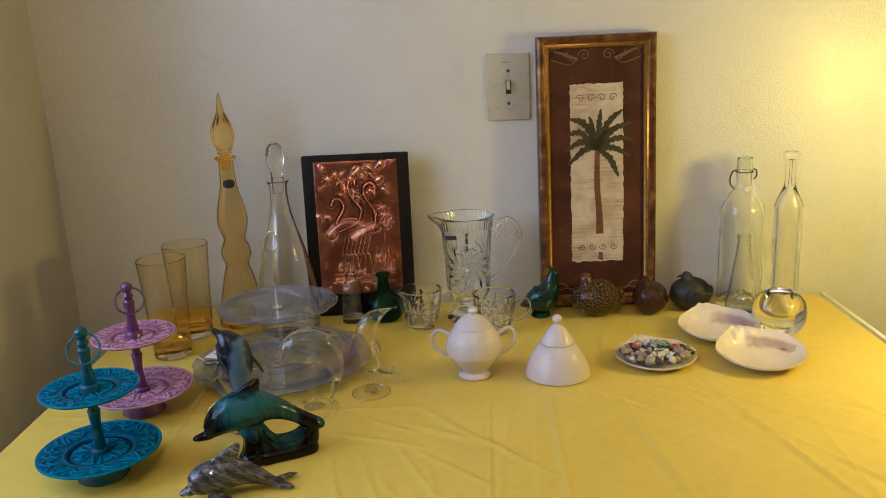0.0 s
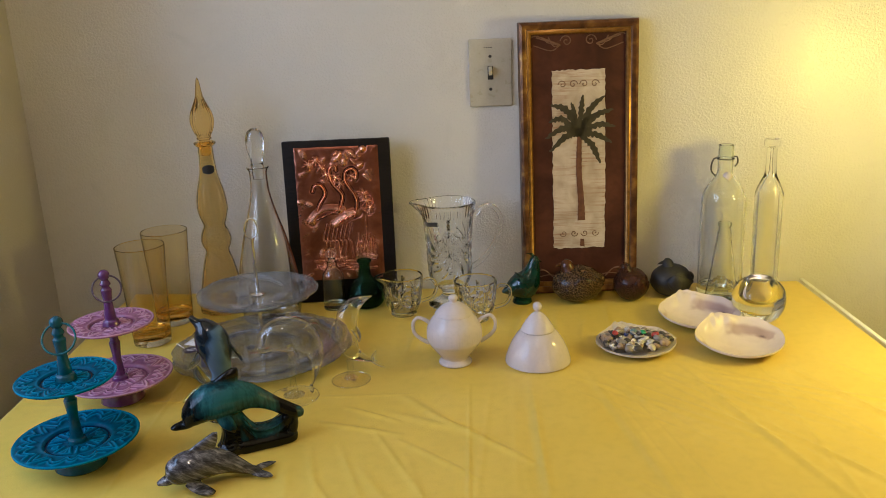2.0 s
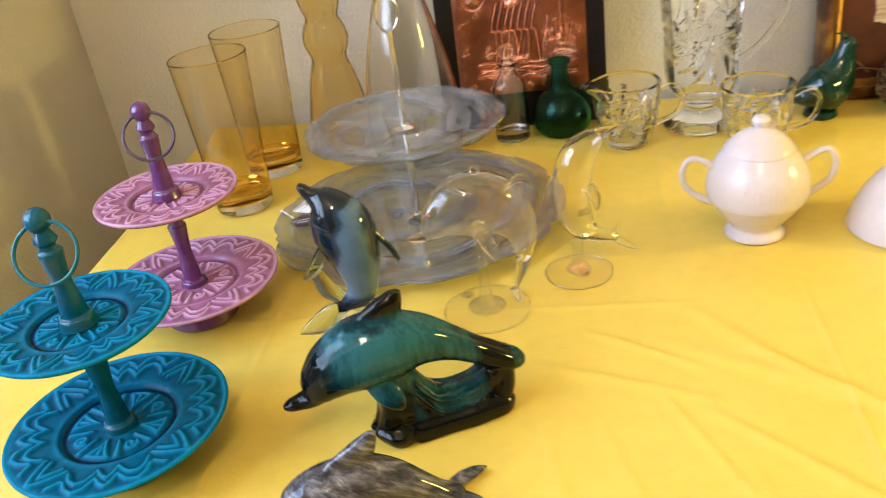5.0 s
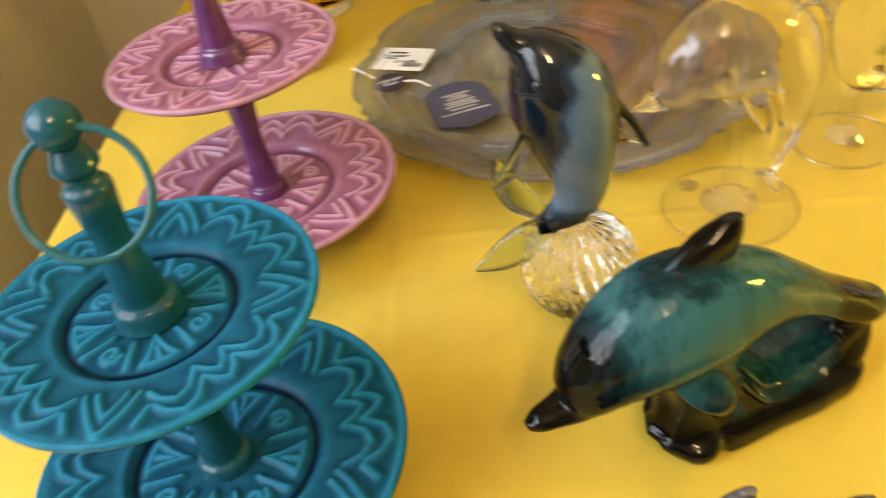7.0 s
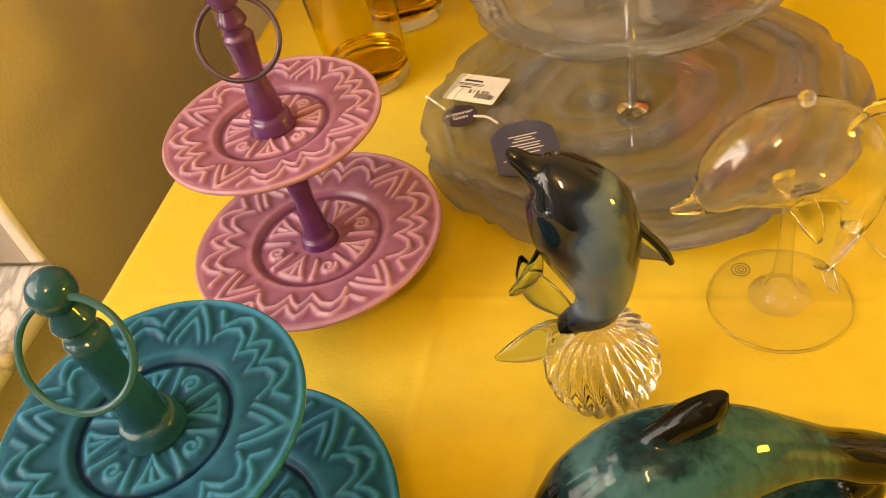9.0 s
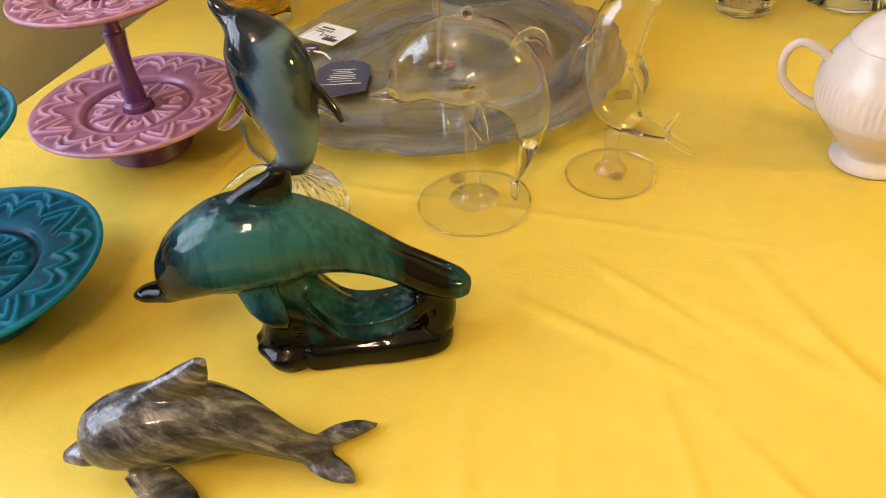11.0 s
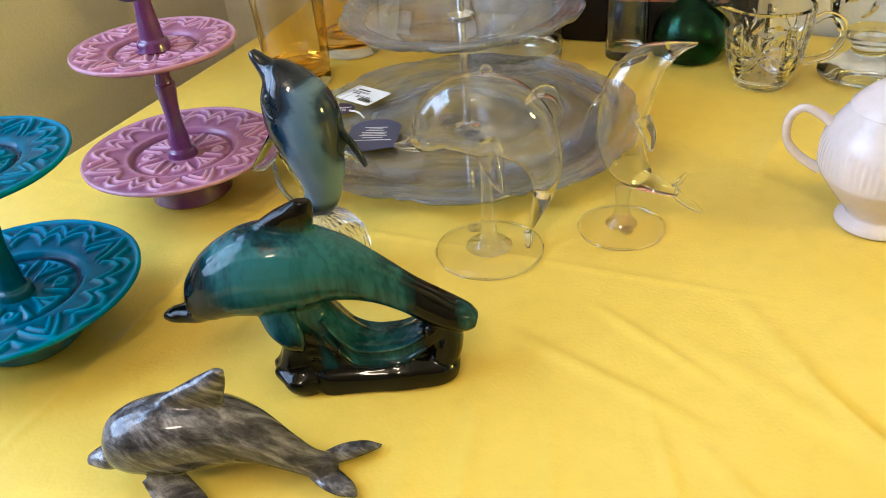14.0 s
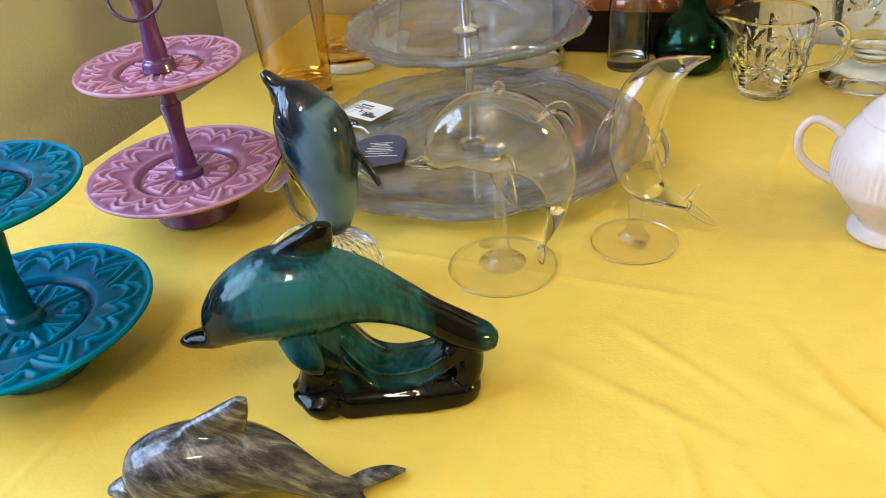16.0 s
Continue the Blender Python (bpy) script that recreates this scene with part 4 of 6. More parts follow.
def copper_picture():
    W, Hh = 0.203, 0.314
    pic = thing("copper_relief", (-0.110, 1.752, 0.001), "beaten copper relief panel on a black wooden board", "wall plaque", lean=-4.2)
    part("board", box((W, 0.016, Hh), (0, 0.008, Hh / 2), 0.0025), M["black"], pic)
    w, h, z0 = 0.160, 0.258, 0.044
    nx, nz = 240, 380
    rng = random.Random(9)
    lines = []

    def raised(pts, wide, high):
        lines.append((curve_pts(pts, 5), wide, high))

    def tuft(x, z, n, size):
        for k in range(n):
            a = 2 * math.pi * (k + rng.uniform(-0.3, 0.3)) / n
            m = size * rng.uniform(0.7, 1.2)
            raised([(x, z), (x + 0.5 * m * math.cos(a) + 0.001, z + 0.5 * m * math.sin(a)), (x + m * math.cos(a), z + m * math.sin(a) - 0.002)], 0.0017, 0.0020)

    # curved bands, two ovals, thin stalks, tufts of leaves, reeds and ripples
    raised([(-0.049, 0.045), (-0.044, 0.056), (-0.032, 0.056), (-0.0255, 0.040), (-0.036, 0.022), (-0.042, 0.008)], 0.0030, 0.0032)
    raised([(-0.002, 0.084), (-0.003, 0.092), (-0.011, 0.091), (-0.015, 0.080), (-0.010, 0.060), (0.007, 0.038), (0.005, 0.022), (0.000, 0.010)], 0.0030, 0.0032)
    raised([(0.034, 0.066), (0.036, 0.078), (0.028, 0.086), (0.016, 0.080), (0.015, 0.062), (0.031, 0.035), (0.034, 0.016), (0.028, -0.006)], 0.0030, 0.0032)
    raised([(-0.054, -0.012), (-0.040, 0.003), (-0.020, 0.010), (0.002, 0.008)], 0.0085, 0.0017)
    raised([(-0.010, -0.020), (0.006, -0.010), (0.020, -0.002), (0.032, 0.002)], 0.0085, 0.0018)
    for k in range(4):
        raised([(-0.046 + 0.012 * k, -0.010 + 0.005 * k), (-0.030 + 0.011 * k, -0.002 + 0.004 * k)], 0.0012, 0.0048)
        raised([(-0.004 + 0.009 * k, -0.020 + 0.005 * k), (0.006 + 0.009 * k, -0.010 + 0.004 * k)], 0.0012, 0.0050)
    for x in (-0.030, -0.023, -0.014, -0.007, 0.001, 0.009, 0.018):
        raised([(x + 0.004, -0.018), (x - 0.004, -0.048), (x + 0.001, -0.055), (x + rng.uniform(-0.008, 0.006), -0.092)], 0.0015, 0.0020)
    for x, z, n in ((-0.054, 0.096, 9), (-0.040, 0.104, 9), (-0.030, 0.090, 8), (-0.004, 0.070, 8), (0.004, 0.058, 7), (0.026, 0.072, 7), (0.052, 0.024, 8), (0.058, 0.010, 8), (0.047, 0.038, 7), (-0.022, 0.076, 7)):
        tuft(x, z, n, 0.0105)
    raised([(0.048, -0.080), (0.049, -0.040), (0.049, -0.004)], 0.0016, 0.0020)
    for k in range(15):
        x = 0.026 + 0.0027 * k
        raised([(x, -0.090), (x + 0.001, -0.070), (x + rng.uniform(-0.005, 0.006), -0.038 - rng.uniform(0, 0.032))], 0.0014, 0.0019)
    for k in range(26):
        x, z = rng.uniform(-0.056, 0.046), rng.uniform(-0.108, -0.078)
        raised([(x, z), (x + 0.010, z + rng.uniform(-0.003, 0.003)), (x + 0.022, z)], 0.0014, 0.0017)
    for k in range(60):
        x, z = rng.uniform(-0.075, 0.075), rng.uniform(-0.125, 0.125)
        raised([(x, z), (x + rng.uniform(-0.010, 0.010), z + rng.uniform(-0.010, 0.010))], rng.uniform(0.003, 0.008), rng.uniform(0.0004, 0.0011))
    for k in range(26):
        x, z = rng.uniform(-0.010, 0.055), rng.uniform(0.088, 0.124)
        raised([(x, z), (x + rng.uniform(-0.006, 0.006), z + rng.uniform(-0.008, 0.008))], rng.uniform(0.003, 0.006), rng.uniform(0.0010, 0.0022))
    X, Z = np.meshgrid(np.linspace(-w / 2, w / 2, nx), np.linspace(-h / 2, h / 2, nz))
    H = np.zeros_like(X)
    groove = np.zeros_like(X)
    for pts, wd, hh in lines:
        best = np.full_like(X, 9.0)
        for a, b in zip(pts[:-1], pts[1:]):
            d = np.array(b[:2]) - np.array(a[:2])
            t = np.clip(((X - a[0]) * d[0] + (Z - a[1]) * d[1]) / (d @ d + 1e-12), 0, 1)
            best = np.minimum(best, np.hypot(X - a[0] - t * d[0], Z - a[1] - t * d[1]))
        H = np.maximum(H, hh * (0.9 if wd > 0.0065 else 1.15) * np.exp(-(best / (wd * 0.66)) ** 2))
        if hh > 0.0015:
            groove = np.maximum(groove, 0.6 * hh * np.exp(-((best - wd * 1.25) / 0.0011) ** 2))
    edge = np.minimum(np.minimum(X + w / 2, w / 2 - X), np.minimum(Z + h / 2, h / 2 - Z))
    H = H - groove * np.exp(-H / 0.0006)
    Y = -(0.0012 + 1.25 * H) + 0.0015 * np.exp(-edge / 0.003)
    me = bpy.data.meshes.new("copper_sheet")
    verts = np.stack([X, Y, Z + z0 + h / 2 - 0.0], -1).reshape(-1, 3).tolist()
    me.from_pydata(verts, [], [(j * nx + i, j * nx + i + 1, (j + 1) * nx + i + 1, (j + 1) * nx + i) for j in range(nz - 1) for i in range(nx - 1)])
    me.polygons.foreach_set("use_smooth", [True] * len(me.polygons))
    tn = me.attributes.new("tone", "FLOAT", "POINT")
    tn.data.foreach_set("value", np.clip(H / 0.0028, 0, 1).reshape(-1).tolist())
    me.materials.append(M["copper"])
    ob = new("copper_sheet", me)
    ob.parent = pic
    ob["label"] = "reddish beaten copper sheet with raised shapes"
    so = ob.modifiers.new("thickness", "SOLIDIFY")
    so.thickness, so.offset = 0.001, -1
    for sx in (-1, 1):
        for z in (z0 + 0.006, z0 + h / 2, z0 + h - 0.006):
            bm = bmesh.new()
            bmesh.ops.create_uvsphere(bm, u_segments=8, v_segments=6, radius=0.0012, matrix=Matrix.Translation((sx * (w / 2 - 0.004), -0.0016, z)))
            part("nail_head", bm, M["steel"], pic)


copper_picture()

# ---- tiered stands ----


def relief_plate(R, name, material, parent, z0, turn=0.0, pale=0.34):
    """A glazed plate with a sunk well, a raised zigzag and chevron rim and a rayed centre."""
    nth, nr = 420, 84
    th = np.linspace(0, 2 * math.pi, nth, endpoint=False)
    v = np.linspace(0.06, 0.985, nr)
    TH, V = np.meshgrid(th, v)
    best = np.full(TH.shape, 9.0)

    def lines(centre, scale, polys):
        nonlocal best
        x = ((TH - centre + math.pi) % (2 * math.pi) - math.pi) * scale
        near = np.abs(x) < 0.62
        for pl in polys:
            for (ax, ay), (bx, by) in zip(pl[:-1], pl[1:]):
                dx, dy = bx - ax, by - ay
                t = np.clip(((x - ax) * dx + (V - ay) * dy) / (dx * dx + dy * dy + 1e-12), 0, 1)
                d = np.hypot(x - ax - t * dx, V - ay - t * dy)
                best = np.where(near, np.minimum(best, d), best)

    half = [(-0.40, 0.70), (-0.34, 0.775), (-0.26, 0.815), (-0.18, 0.775), (-0.105, 0.655), (-0.05, 0.735), (0.0, 0.775)]
    zig = half + [(-x, y) for x, y in half[-2::-1]]
    outer = [(x * 0.93, y + 0.105) for x, y in zig]
    for k in range(4):
        c = k * math.pi / 2
        lines(c, 0.8, [zig, outer])
        lines(c + math.pi / 4, 0.8, [[(-0.175, 0.675), (0, 0.945), (0.175, 0.675)], [(-0.10, 0.66), (0, 0.825), (0.10, 0.66)], [(-0.225, 0.80), (-0.165, 0.90)], [(0.225, 0.80), (0.165, 0.90)]])
    spiral = [(0.062 * (1 - a / 16) * math.cos(a * 0.62), 0.345 + 0.07 * (1 - a / 16) * math.sin(a * 0.62)) for a in range(13)]
    for k in range(8):
        c = (k + 0.5) * math.pi / 4
        if k % 2:
            lines(c, 0.34, [[(-0.075, 0.43), (0, 0.22), (0.075, 0.43), (-0.075, 0.43)], [(0, 0.32), (0, 0.40)]])
        else:
            lines(c, 0.34, [spiral, [(0.10, 0.25), (0.12, 0.44)], [(-0.10, 0.25), (-0.12, 0.44)]])
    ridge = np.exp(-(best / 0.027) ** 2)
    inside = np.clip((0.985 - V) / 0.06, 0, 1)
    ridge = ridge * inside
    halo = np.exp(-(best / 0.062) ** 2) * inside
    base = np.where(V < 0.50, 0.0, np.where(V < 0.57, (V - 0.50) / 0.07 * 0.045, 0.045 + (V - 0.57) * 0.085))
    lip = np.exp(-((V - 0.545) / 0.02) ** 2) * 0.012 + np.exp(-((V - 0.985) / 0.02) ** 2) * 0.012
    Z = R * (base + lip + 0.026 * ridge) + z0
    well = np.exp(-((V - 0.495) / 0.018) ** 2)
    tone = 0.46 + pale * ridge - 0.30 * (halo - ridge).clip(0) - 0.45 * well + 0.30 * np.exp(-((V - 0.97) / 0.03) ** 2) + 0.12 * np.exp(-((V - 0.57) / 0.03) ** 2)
    XX, YY = R * V * np.cos(TH + turn), R * V * np.sin(TH + turn)
    rings = [np.stack([XX[i], YY[i], Z[i]], -1) for i in range(nr)]
    tones = [tone[i] for i in range(nr)]

    def ring(r, z, t):
        rings.append(np.stack([r * np.cos(th + turn), r * np.sin(th + turn), np.full(nth, z)], -1))
        tones.append(np.full(nth, t))
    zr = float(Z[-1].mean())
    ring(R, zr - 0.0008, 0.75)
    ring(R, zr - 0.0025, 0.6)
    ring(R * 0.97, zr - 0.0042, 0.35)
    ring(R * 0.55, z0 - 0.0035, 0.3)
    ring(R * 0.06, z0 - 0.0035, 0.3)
    verts = np.concatenate(rings).tolist()
    n = len(rings)
    faces = [(i * nth + j, i * nth + (j + 1) % nth, (i + 1) * nth + (j + 1) % nth, (i + 1) * nth + j) for i in range(n - 1) for j in range(nth)]
    faces += [((n - 1) * nth + j, (n - 1) * nth + (j + 1) % nth, (j + 1) % nth, j) for j in range(nth)]
    me = bpy.data.meshes.new(name)
    me.from_pydata(verts, [], faces)
    me.polygons.foreach_set("use_smooth", [True] * len(faces))
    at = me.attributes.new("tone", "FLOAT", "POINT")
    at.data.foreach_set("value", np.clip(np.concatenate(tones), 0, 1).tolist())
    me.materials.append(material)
    ob = new(name, me)
    ob.parent = parent
    return ob


def tiered_stand(place, glaze, stem, wire, ring_shift, ring_turn, label, turn, pale):
    st = thing("tiered_stand", place, label, "cake stand", group="two-tier plate stands")
    foot = [(0.0, 0.0), (0.030, 0.0), (0.0320, 0.002), (0.0305, 0.008), (0.0280, 0.016), (0.0300, 0.026), (0.0280, 0.0295), (0.0, 0.0295)]
    part("foot", lathe(foot, 48), stem, st)
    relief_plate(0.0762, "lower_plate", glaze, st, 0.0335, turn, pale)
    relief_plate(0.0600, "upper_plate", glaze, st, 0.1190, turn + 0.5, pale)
    post = [(0.0, 0.030), (0.0112, 0.031), (0.0116, 0.034), (0.0106, 0.0385), (0.0084, 0.040), (0.0079, 0.046), (0.0067, 0.058), (0.0060, 0.068), (0.0070, 0.080), (0.0080, 0.090), (0.0078, 0.0925), (0.0065, 0.094), (0.0060, 0.100), (0.0066, 0.108), (0.0088, 0.112), (0.0, 0.1148)]
    part("post", lathe([tuple(q) for q in curve_pts(post, 3)], 28), stem, st)
    hand = [(0.0, 0.118), (0.0120, 0.1192), (0.0122, 0.1225), (0.0108, 0.1268), (0.0088, 0.1282), (0.0084, 0.134), (0.0070, 0.145), (0.0062, 0.154), (0.0070, 0.164), (0.0078, 0.172), (0.0074, 0.1745), (0.0060, 0.176), (0.0056, 0.179), (0.0076, 0.1815), (0.0070, 0.184), (0.0060, 0.186)]
    hand = [tuple(q) for q in curve_pts(hand, 3)]
    ball = [(0.0082 * math.sin(a), 0.1955 - 0.0082 * math.cos(a)) for a in np.linspace(0.62, math.pi, 12)]
    part("handle", lathe(hand + ball[:-1] + [(0, 0.2037)], 28), stem, st)
    bm = bmesh.new()
    tube(bm, [(0.0195 * math.cos(a), 0, 0.0195 * math.sin(a)) for a in np.linspace(0, 2 * math.pi, 48, endpoint=False)], 0.0013, 10, closed=True)
    rg = part("pull_ring", bm, wire, st)
    rg.matrix_local = pose(ring_shift, -0.0125, 0.1945 - 0.0155, -32, 0, ring_turn)
    return st


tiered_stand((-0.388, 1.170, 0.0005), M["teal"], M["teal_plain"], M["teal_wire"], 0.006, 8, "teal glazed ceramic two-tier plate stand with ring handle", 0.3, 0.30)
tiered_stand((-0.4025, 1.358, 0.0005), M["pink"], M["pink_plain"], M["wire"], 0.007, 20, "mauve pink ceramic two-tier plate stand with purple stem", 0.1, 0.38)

# ---- grey glass cake stand with its tags ----


def scalloped_plate(R, z0, rise, name, parent, lobes, turn):
    def edge(th):
        """Wide shallow lobes that meet in small pointed steps."""
        step = 2 * math.pi / lobes
        d = abs((th + turn) % step - step / 2) / (step / 2)
        return 1.0 - 0.040 * smoothstep(0.45, 0.92, d) + 0.022 * math.exp(-((d - 1) / 0.10) ** 2) + 0.006 * math.cos(3 * th)
    prof = [(0.0, z0), (0.3, z0), (0.55, z0 + 0.0005), (0.68, z0 + rise * 0.25), (0.78, z0 + rise * 0.42), (0.81, z0 + rise * 0.62), (0.84, z0 + rise * 0.54), (0.87, z0 + rise * 0.80), (0.90, z0 + rise * 0.70), (0.93, z0 + rise * 0.96), (0.96, z0 + rise * 0.86), (1.0, z0 + rise)]
    top = [tuple(q) for q in curve_pts(prof, 3)]
    t = 0.0042
    under = [(1.003, z0 + rise - 0.0016), (0.995, z0 + rise - 0.003)] + [(r, z - t) for r, z in top[::-1][2:]]
    full = top + under

    def shape(r, z, th):
        k = smoothstep(0.55, 1.0, r)
        return R * r * (1 + (edge(th) - 1) * k)
    return part(name, lathe(full, 300, shape), M["alabaster"], parent)


cake = thing("cake_stand", (-0.221, 1.510, 0.0005), "two-tier swirled grey glass cake stand with chrome post", "cake stand")
scalloped_plate(0.150, 0.0062, 0.011, "lower_plate", cake, 10, 0.3)
scalloped_plate(0.0985, 0.1040, 0.009, "upper_plate", cake, 10, 0.9)
part("hub", lathe([(0, 0), (0.012, 0), (0.012, 0.0015), (0.006, 0.0022), (0, 0.0022)], 24), M["chrome"], cake)
for z in (0.0065, 0.1043):
    part("washer", lathe([(0, z), (0.0105, z), (0.0108, z + 0.0016), (0.0070, z + 0.0032), (0.0045, z + 0.0042), (0, z + 0.0042)], 28), M["chrome"], cake, "chrome washer")
part("post", lathe([(0, 0.0106), (0.0032, 0.0106), (0.0032, 0.0985), (0, 0.0985)], 16), M["chrome"], cake)
part("post", lathe([(0, 0.1085), (0.0030, 0.1085), (0.0026, 0.196), (0.0034, 0.198), (0.0030, 0.2015), (0, 0.202)], 16), M["chrome"], cake)
bm = bmesh.new()
tube(bm, [(0.0105 * math.cos(a), 0, 0.2165 + 0.0165 * math.sin(a)) for a in np.linspace(0, 2 * math.pi, 40, endpoint=False)], 0.0013, 8, closed=True)
loop = part("ring_handle", bm, M["chrome"], cake)
loop.matrix_local = pose(0, 0, 0, 0, 0, 25)


def rounded(w, h, r, n=5):
    pts = []
    for cx, cy, a0 in ((w / 2 - r, h / 2 - r, 0), (-w / 2 + r, h / 2 - r, 90), (-w / 2 + r, -h / 2 + r, 180), (w / 2 - r, -h / 2 + r, 270)):
        pts += [(cx + r * math.cos(radians(a0 + 90 * k / n)), cy + r * math.sin(radians(a0 + 90 * k / n))) for k in range(n + 1)]
    return pts


price = thing("price_tag", (-0.335, 1.536, 0.0150), "white paper price tag on the grey glass plate", "tag", turn=-18)
part("card", slab(rounded(0.042, 0.033, 0.002), 0.0004), M["paper"], price, flat=True)
writing("$14.99", 0.0062, M["ink"], price, (0.004, -0.0045, 0.0006))
bars([(0.0005 + 0.0013 * k, 0, 0.0005 + 0.0005 * ((k * 7) % 3 == 0), 0.0055) for k in range(12)], M["ink"], price, (0.003, -0.0090, 0.0006))
bars([(-0.006, 0.0085, 0.015, 0.0022), (-0.006, 0.0045, 0.021, 0.0008), (-0.006, 0.0028, 0.018, 0.0008), (-0.009, 0.000, 0.010, 0.0014)], M["ink"], price, (0, 0, 0.0006))
disc = thing("round_tag", (-0.343, 1.505, 0.0135), "small dark plum round card tag on a string", "tag", turn=20)
part("card", slab([(0.0130 * math.cos(a), 0.0130 * math.sin(a)) for a in np.linspace(0, 2 * math.pi, 36, endpoint=False)], 0.0005), M["plum"], disc, flat=True)
writing("Alabaster", 0.0054, M["white_ink"], disc, (0, 0.0024, 0.0007))
writing("Glass", 0.0054, M["white_ink"], disc, (0, -0.0028, 0.0007))
bigt = thing("card_tag", (-0.292, 1.470, 0.0112), "slate blue arched card tag with white small print", "tag", turn=-74)
arch = [(-0.024, -0.015), (-0.015, -0.022), (0.026, -0.022), (0.034, -0.002), (0.026, 0.022), (-0.015, 0.022), (-0.024, 0.015), (-0.028, 0.005), (-0.028, -0.005)]
part("card", slab(arch[::-1], 0.0005), M["navy"], bigt, flat=True)
bars([(x, 0.0, 0.0011, w) for x, w in ((-0.011, 0.020), (-0.008, 0.012), (-0.005, 0.016), (-0.001, 0.022), (0.002, 0.020), (0.005, 0.024), (0.009, 0.018))], M["white_ink"], bigt, (0, 0, 0.0007))
bm = bmesh.new()
tube(bm, [(0.0135, 0, 0.0006), (0.0138, 0.017, 0.0006)], 0.0004, 6)
tube(bm, [(0.0138, -0.017, 0.0006), (0.0138, 0.017, 0.0006)], 0.0003, 6)
part("print_line", bm, M["white_ink"], bigt)
bm = bmesh.new()
tube(bm, [(-0.372, 1.527, 0.0172), (-0.364, 1.520, 0.0165), (-0.355, 1.512, 0.0150)], 0.0009, 6, steps=4)
tagged(link_mesh("tag_string", bm, M["string"]), "thin white string through the round card tag", "string")
bm = bmesh.new()
tube(bm, [(-0.332, 1.502, 0.0150), (-0.322, 1.500, 0.0150), (-0.314, 1.495, 0.0128)], 0.0009, 6, steps=4)
tagged(link_mesh("tag_string", bm, M["string"]), "thin white string tying the round tag to the arched tag", "string")

# ---- amber tumblers, bottles and decanters ----
tum = thing("tumbler", (-0.432, 1.583, 0.0005), "tall amber glass tumbler with a thick base", "glass", group="amber tumblers")
part("bowl", vessel([(0.0310, 0.013), (0.0325, 0.016), (0.0345, 0.060), (0.0375, 0.115), (0.0415, 0.176)], 0.0018, 0.016, 4, 56), M["amber"], tum)
thick_ends(tum.children[0], M["amber_solid"], 0.024, 0.1745)
part("base", lathe([(0, 0.0012), (0.028, 0.0), (0.0316, 0.0014), (0.0324, 0.005), (0.0320, 0.0125), (0, 0.0125)], 56), M["solid_clear"], tum, "thick clear glass base")
copy_thing(tum, pose(-0.421, 1.680, 0.0005))

genie = thing("genie_bottle", (-0.345, 1.742, 0.0005), "tall honey amber glass bottle with a flame stopper", "bottle")
ribs = lambda r, z, th: r * (1 + 0.035 * math.cos(10 * th) * (smoothstep(0.0, 0.01, r)))
part("body", vessel([(0.0430, 0.0), (0.0447, 0.004), (0.0445, 0.012), (0.0400, 0.037), (0.0330, 0.075), (0.0270, 0.100), (0.0218, 0.118), (0.0262, 0.131), (0.0282, 0.142), (0.0248, 0.156), (0.0200, 0.168), (0.0250, 0.185), (0.0283, 0.204), (0.0255, 0.230), (0.0185, 0.258), (0.0155, 0.275), (0.0138, 0.300), (0.0136, 0.318)], 0.0022, 0.008, 4, 60, lambda r, z, th: r * (1 + 0.028 * math.cos(10 * th) * smoothstep(0.19, 0.1, abs(z - 0.12)))), M["bottle_glass"], genie)
thick_ends(genie.children[0], M["amber_solid"], 0.0075)
part("lip", lathe([(0.0115, 0.3185), (0.0165, 0.3185), (0.0196, 0.3215), (0.0196, 0.3245), (0.0165, 0.3262), (0.0115, 0.3262)], 48), M["amber_solid"], genie)
part("stopper", lathe([tuple(q) for q in curve_pts([(0.0, 0.301), (0.0085, 0.302), (0.0095, 0.3275), (0.0135, 0.331), (0.0125, 0.336), (0.0180, 0.347), (0.0216, 0.362), (0.0195, 0.378), (0.0130, 0.393), (0.0078, 0.406), (0.0050, 0.422), (0.0028, 0.436), (0.0, 0.4425)], 4)], 60, ribs), M["amber_solid"], genie, "ribbed flame-shaped amber stopper")
bm = bmesh.new()
rings = []
for a in np.linspace(-0.5, 0.5, 11):
    hgt = 0.0085 * math.sqrt(max(0.03, 1 - (a / 0.56) ** 2))
    rings.append([bm.verts.new((rr * math.sin(a * 1.35 + 0.35), -rr * math.cos(a * 1.35 + 0.35), 0.276 + s * hgt)) for rr in (0.0166, 0.0170) for s in (1, -1)])
for a, b in zip(rings[:-1], rings[1:]):
    for i, j in ((0, 1), (1, 3), (3, 2), (2, 0)):
        bm.faces.new((a[i], a[j], b[j], b[i]))
bm.faces.new([rings[0][k] for k in (0, 1, 3, 2)])
bm.faces.new([rings[-1][k] for k in (0, 1, 3, 2)])
stk = part("sticker", bm, M["ink"], genie, "small dark foil sticker")

